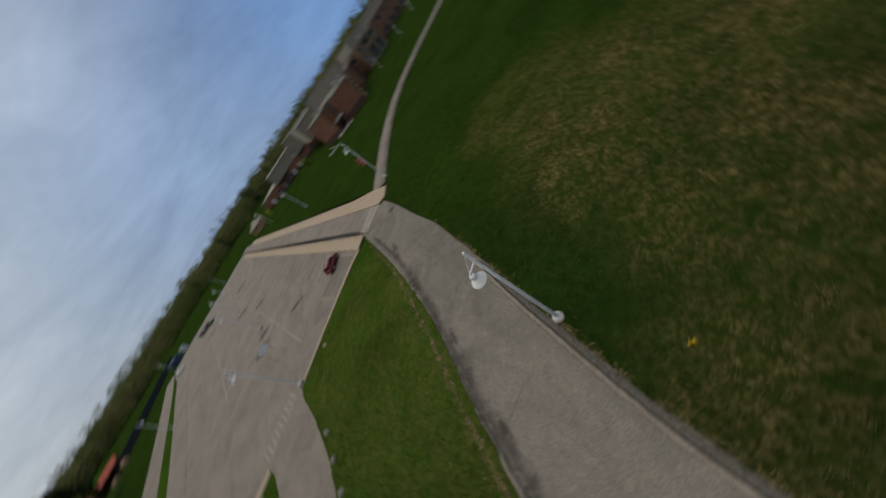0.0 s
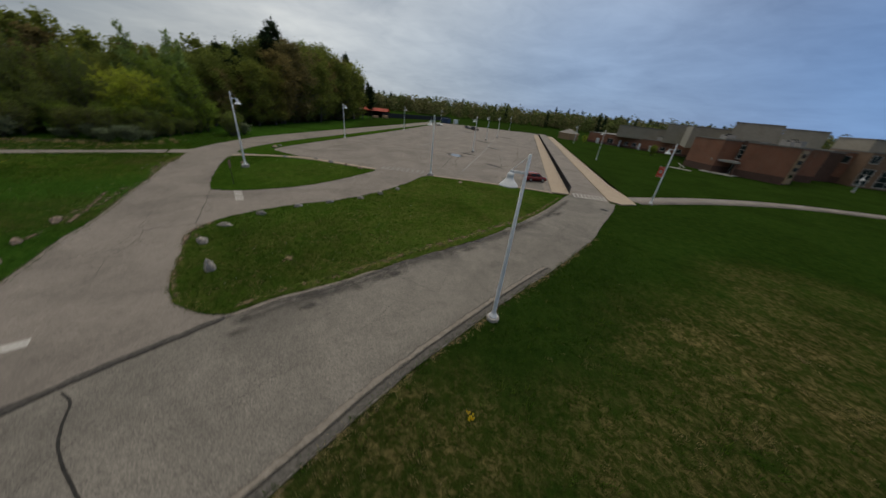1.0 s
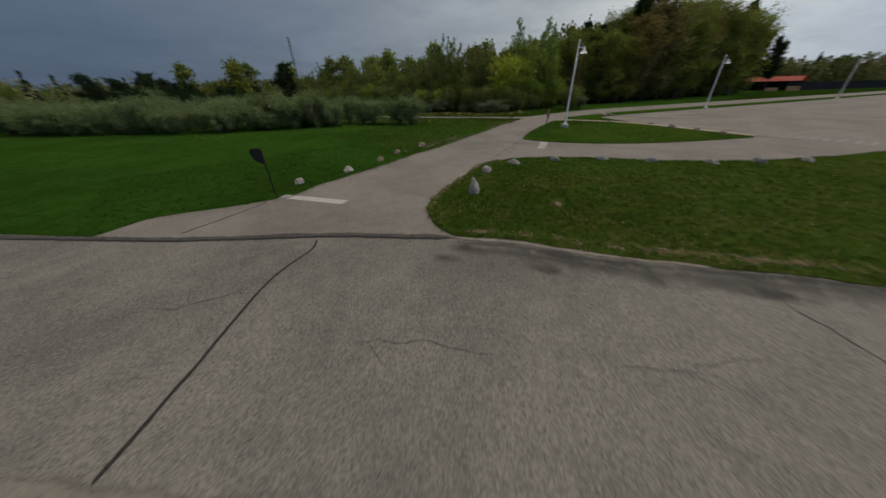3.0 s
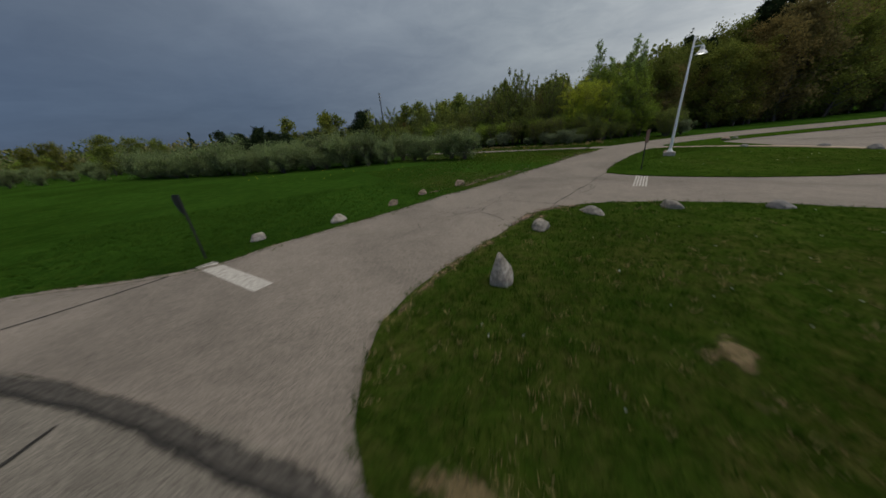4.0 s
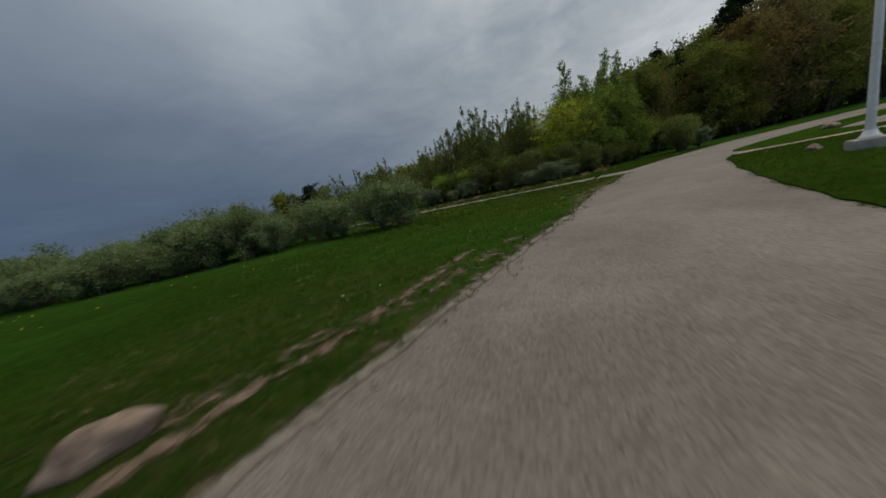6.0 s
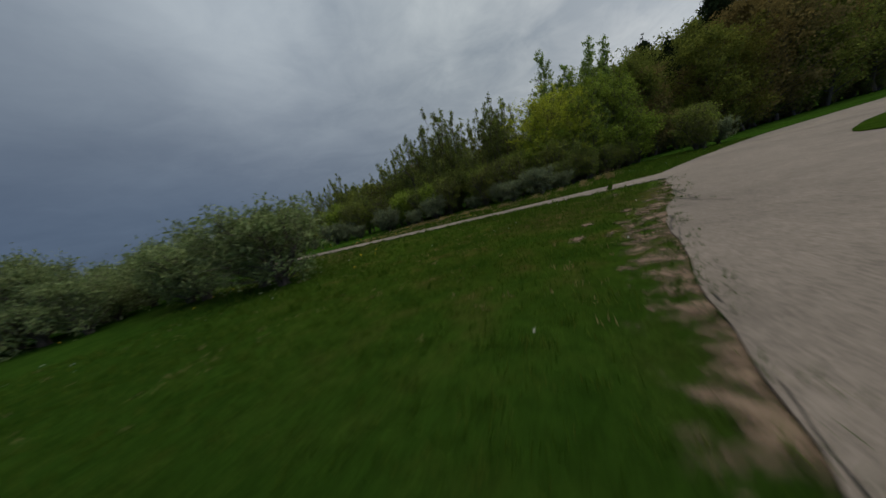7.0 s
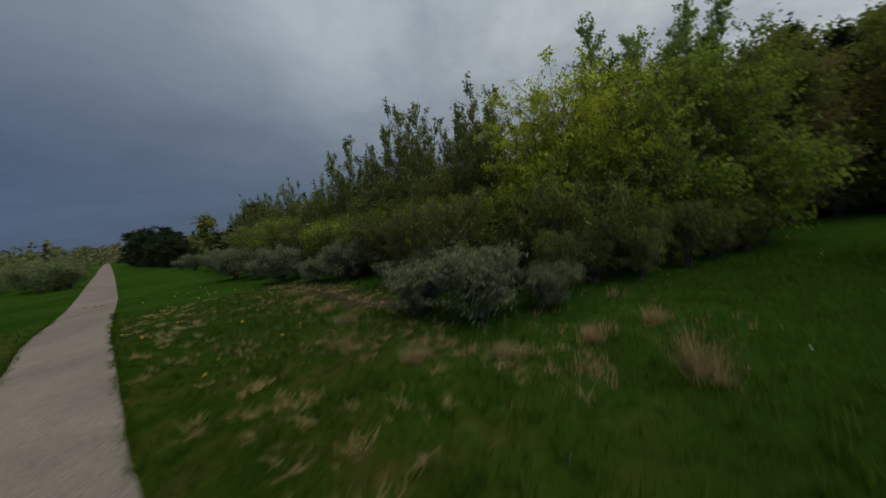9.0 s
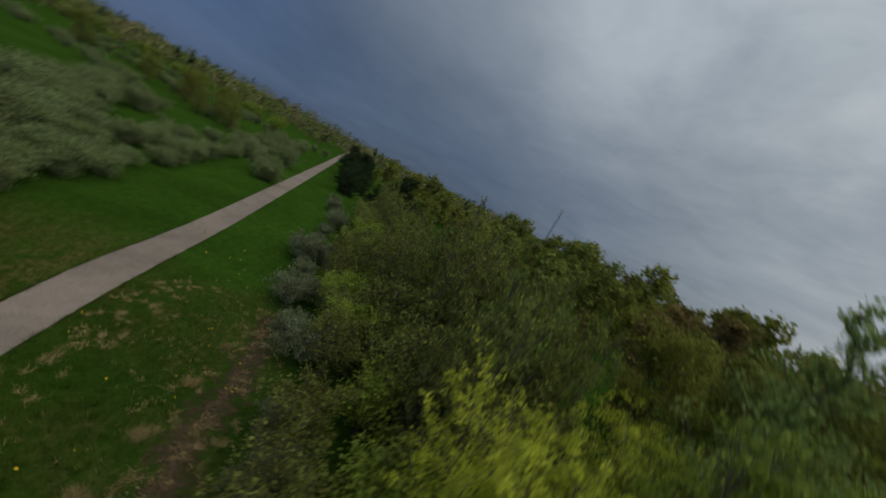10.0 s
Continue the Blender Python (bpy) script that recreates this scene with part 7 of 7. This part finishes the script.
def bare(p):
    """Which points lie on trodden earth, where little grows."""
    got = np.zeros(len(p), bool)
    for line, width, z, kind in EARTH:
        w = np.interp(np.linspace(0, 1, len(line)), np.linspace(0, 1, len(width)), width) if isinstance(width, list) else np.full(len(line), width)
        box_ = (p[:, 0] > line[:, 0].min() - 1) & (p[:, 0] < line[:, 0].max() + 1) & (p[:, 1] > line[:, 1].min() - 1) & (p[:, 1] < line[:, 1].max() + 1)
        k = np.flatnonzero(box_)
        near = np.zeros(len(k), bool)
        for q, r_ in zip(line, w):
            near |= np.hypot(p[k, 0] - q[0], p[k, 1] - q[1]) < r_ * {"earth_wash": 0.48, "litter_wash": 0.34}.get(kind, 0.22)
        got[k] |= near
    for x, y, rx, ry, tn in EARTH_SPOTS:
        u, v = p[:, 0] - x, p[:, 1] - y
        got |= ((u * math.cos(tn) + v * math.sin(tn)) / rx) ** 2 + ((v * math.cos(tn) - u * math.sin(tn)) / ry) ** 2 < 0.4
    return got


def sward(name, zones, mat, label, seed, each=6):
    """Grass over rectangles: x0, x1, y0, y1, tufts per square metre, blade height, patchiness."""
    r = np.random.default_rng(seed)
    vs, fs, n0 = [], [], 0
    for x0, x1, y0, y1, dens, hgt, patchy in zones:
        k = int((x1 - x0) * (y1 - y0) * dens)
        p = r.uniform((x0, y0), (x1, y1), (k, 2))
        paved, green = on_paving(p)
        keep = ~paved & (~bare(p) | (r.random(k) < 0.12))
        if patchy:
            m = np.array([noise.noise(Vector((q[0] * 0.55, q[1] * 0.55, seed))) + 0.7 * noise.noise(Vector((q[0] * 2.4, q[1] * 2.4, seed))) for q in p])
            keep &= m > patchy - 0.35
        p, green = p[keep], green[keep]
        z = np.where(green, 0.03, -0.035)
        hh = hgt * r.uniform(0.6, 1.4, len(p))
        v, f = blades(p, z, hh, each, r)
        vs.append(v); fs.append(f + n0); n0 += len(v)
    ob = new(name, mesh_arrays(name, np.concatenate(vs), np.concatenate(fs), mat))
    return tagged(ob, label, "grass", kind="stuff")


sward("grass", [(-24, -5, -11, 4, 45, 0.075, 0), (-12, 12, -7, 16, 16, 0.11, 0), (-12, 4, -24, -12.5, 22, 0.075, 0), (-40, -24, -20, -2, 16, 0.06, 0), (-36, -24, -2, 24, 14, 0.065, 0), (-24, -7, 4, 22, 22, 0.075, 0), (-46, -33, -48, -33.5, 24, 0.10, 0), (-33, -20, -48, -33, 12, 0.10, 0)],
      M["blades"], "short green lawn grass", 1)
sward("meadow_grass", [(-40, -12, -33, -15, 30, 0.085, 0), (-58, -33, -33.5, -25, 28, 0.13, 0)], M["meadow"], "fresh green meadow grass", 5)
sward("tall_grass", [(-46, -36.2, -42, -26.5, 9, 0.26, 0.45), (-36, -22, -40, -27, 7, 0.2, 0.4), (-60, -46, -33, -27, 8, 0.2, 0.5), (-5, 12, -3, 18, 4, 0.18, 0.5), (-16, -6, -10, 0, 3, 0.12, 0.5)],
      M["meadow"], "rank tufts of longer grass", 2, 9)
sward("dry_grass", [(-8, 14, -6, 22, 34, 0.10, 0.86), (-40.5, -34.5, -50, -34, 10, 0.14, 0.45), (-48, -40, -36, -30, 6, 0.2, 0.5), (-20, -6, -10, 3, 6, 0.09, 0.5), (-42, -13, -33, -17, 4, 0.07, 0.5), (-14, 6, -6, 4, 10, 0.09, 0.35)],
      M["straw"], "dry straw-coloured grass among the green", 3)


def straw_clump(x, y, h, n, seed):
    r = np.random.default_rng(seed)
    p = np.array([(x, y)]) + r.normal(size=(n, 2)) * [0.17, 0.13]
    v, f = blades(p, np.full(n, -0.04), np.full(n, h), 16, r, 0.05, 0.0016, 0.7)
    ob = new("straw_clump", mesh_arrays("straw_clump", v, f, M["straw"]))
    tagged(ob, "pale clump of tall dead grass", "grass clump", "straw clumps")


for i, (x, y, h, n) in enumerate([(-44.7, -29.9, 0.66, 16), (-44.4, -29.6, 0.45, 10), (-44.4, -31.6, 0.35, 40), (-42.4, -32.2, 0.3, 30), (-40.8, -33.2, 0.35, 26), (-46.2, -31.4, 0.4, 30), (-39.4, -35.0, 0.3, 26), (-39.6, -37.2, 0.28, 34), (-39.0, -39.2, 0.28, 34), (-38.3, -41.6, 0.3, 34), (-37.4, -44.0, 0.3, 30)]):
    straw_clump(x, y, h, n, 40 + i)


def flower_heads(name, zones, size, mat, label, seed):
    r = np.random.default_rng(seed)
    p = np.concatenate([r.uniform((x0, y0), (x1, y1), (n, 2)) for x0, x1, y0, y1, n in zones])
    p = p[~on_paving(p)[0]]
    c = np.column_stack([p, r.uniform(0.05, 0.12, len(p))])
    v, f = leaf_cards(np.repeat(c, 4, 0) + r.normal(size=(len(c) * 4, 3)) * size * 0.2, size, size * 0.8, r)
    ob = new(name, mesh_arrays(name, v, f, mat))
    tagged(ob, label, "flowers", kind="stuff")


flower_heads("seed_heads", [(-38, -14, -34, -18, 50), (-24, -8, -9, 4, 60), (-60, -40, -34, -27, 40), (-38, -26, -14, -4, 25)], 0.032, M["fleck"], "white dandelion clocks in the lawn", 1)
flower_heads("dandelions", [(-36, -28, -66, -40, 45), (-40, -36, -44, -35, 14), (-0.80, -0.54, 4.78, 5.02, 14), (-30, 0, -44, -30, 30)], 0.07, M["dandelion"], "yellow dandelions in the grass", 2)
# weeds fill the joint across the footpath
r = np.random.default_rng(9)
s = r.uniform(0, 1, 240)[:, None]
p = np.array((-37.40, -26.60)) * (1 - s) + np.array((-39.75, -27.58)) * s + r.normal(size=(240, 2)) * 0.03
v, f = blades(p, np.zeros(240), np.full(240, 0.065), 8, r, 0.03, 0.006)
tagged(new("path_weeds", mesh_arrays("path_weeds", v, f, M["blades"])), "grass grown through a joint in the footpath", "weeds", kind="stuff")

line = wobble(curve_points([(-37.36, -26.60), (-38.4, -27.04), (-39.62, -27.52)], 0.15), 0.03, 2.0)
part("joint", ribbon_mesh("joint", line, 0.17, 0.009, M["dirt"], 0.7, 3.0), None, bpy.data.objects["footpath"], "soil-filled joint")


def litter(name, line, wide, count, seed, height=0.16):
    """Flattened dead grass lying along a line at the shrubs' foot."""
    r = np.random.default_rng(seed)
    line = curve_points(line, 0.2)
    tufts = line[r.integers(0, len(line), count // 6)] + r.normal(size=(count // 6, 2)) * wide
    p = np.repeat(tufts, 6, 0) + r.normal(size=(len(tufts) * 6, 2)) * np.repeat(r.uniform(0.03, 0.13, (len(tufts), 1)), 6, 0)
    p = p[~on_paving(p)[0]]
    v, f = blades(p, np.full(len(p), -0.03), np.full(len(p), height), 6, r, 0.06, 0.0055, 1.8)
    tagged(new(name, mesh_arrays(name, v, f, M["straw"])), "flattened dead grass at the foot of the shrubs", "dead grass", kind="stuff")


litter("dead_grass", [(-41.6, -36.3), (-40.6, -38.6), (-39.8, -41.2), (-38.4, -44.2), (-36.4, -47.6)], 0.95, 560, 1, 0.11)
litter("dead_grass", [(-39.3, -35.4), (-41.0, -33.9), (-42.2, -32.3), (-43.6, -31.2), (-45.0, -32.2)], 0.45, 260, 2, 0.13)
litter("dead_grass", [(-38.6, -30.2), (-38.9, -31.2), (-38.0, -32.8), (-37.2, -34.6)], 0.9, 200, 3, 0.10)
litter("dead_grass", [(-35.2, -37.6), (-34.0, -39.8), (-33.2, -42.4), (-31.6, -46.2)], 0.8, 360, 4, 0.12)


def fringe():
    """Grass that frays over the edges of bare earth and asphalt."""
    r = np.random.default_rng(21)
    edges = FRINGE + [(curve_points(ROAD_OUT[3:14], 0.3), 0.07, 34), (island_loop[:130], 0.06, 30), (curve_points(DRIVE_LEFT[4:13], 0.3), 0.06, 26), (curve_points(PATH_RIGHT[2:9], 0.3), 0.06, 30), (curve_points(PATH_LEFT[5:12], 0.3), 0.06, 30), (small_loop, 0.05, 14)]
    pts = []
    for line, spread, per in edges:
        line = np.asarray(line)
        seg = np.linalg.norm(np.diff(line, axis=0), axis=1)
        k = r.choice(len(seg), int(seg.sum() * per), p=seg / seg.sum())
        q = line[k] + (line[k + 1] - line[k]) * r.random((len(k), 1)) + r.normal(size=(len(k), 2)) * spread
        m = np.array([noise.noise(Vector((a[0] * 1.3, a[1] * 1.3, 4.0))) for a in q])
        pts.append(q[m > -0.25])
    p = np.concatenate(pts)
    v, f = blades(p, np.full(len(p), -0.02), np.full(len(p), 0.075) * r.uniform(0.5, 1.5, len(p)), 7, r, 0.04, 0.006, 0.9)
    tagged(new("edge_grass", mesh_arrays("edge_grass", v, f, M["blades"])), "ragged grass along the edges of the asphalt", "grass", kind="stuff")
    # dead grass hangs over the road's edges
    pts = []
    for line, spread, per in ((offset_line(curve_points(ROAD_OUT[2:14], 0.3), -0.10), 0.13, 30), (offset_line(curve_points(ROAD_IN[2:8], 0.3), -0.35), 0.22, 26), (offset_line(curve_points(ISLAND[2:10], 0.3), -0.12), 0.10, 16)):
        k = r.integers(0, len(line), int(len(line) * 0.3 * per))
        q = line[k] + r.normal(size=(len(k), 2)) * spread
        m = np.array([noise.noise(Vector((a[0] * 0.9, a[1] * 0.9, 9.0))) for a in q])
        pts.append(q[m > -0.1])
    p = np.concatenate(pts)
    z = np.where(inside(p, island_loop), 0.03, -0.02)
    v, f = blades(p, z, np.full(len(p), 0.055) * r.uniform(0.5, 1.5, len(p)), 6, r, 0.05, 0.005, 1.4)
    tagged(new("edge_straw", mesh_arrays("edge_straw", v, f, M["straw"])), "dead straw-coloured grass hanging over the road's edge", "grass", kind="stuff")


fringe()

# a few dead leaves and twigs on the footpath
r = np.random.default_rng(33)
c = np.column_stack([r.normal(size=(26, 2)) * [0.45, 0.3] + [-25.6, -52.6], np.full(26, 0.02)])
v, f = leaf_cards(c, 0.16, 0.09, r)
tagged(new("dead_leaves", mesh_arrays("dead_leaves", v, f, M["brown"])), "dead brown leaves on the footpath", "leaves", kind="stuff")
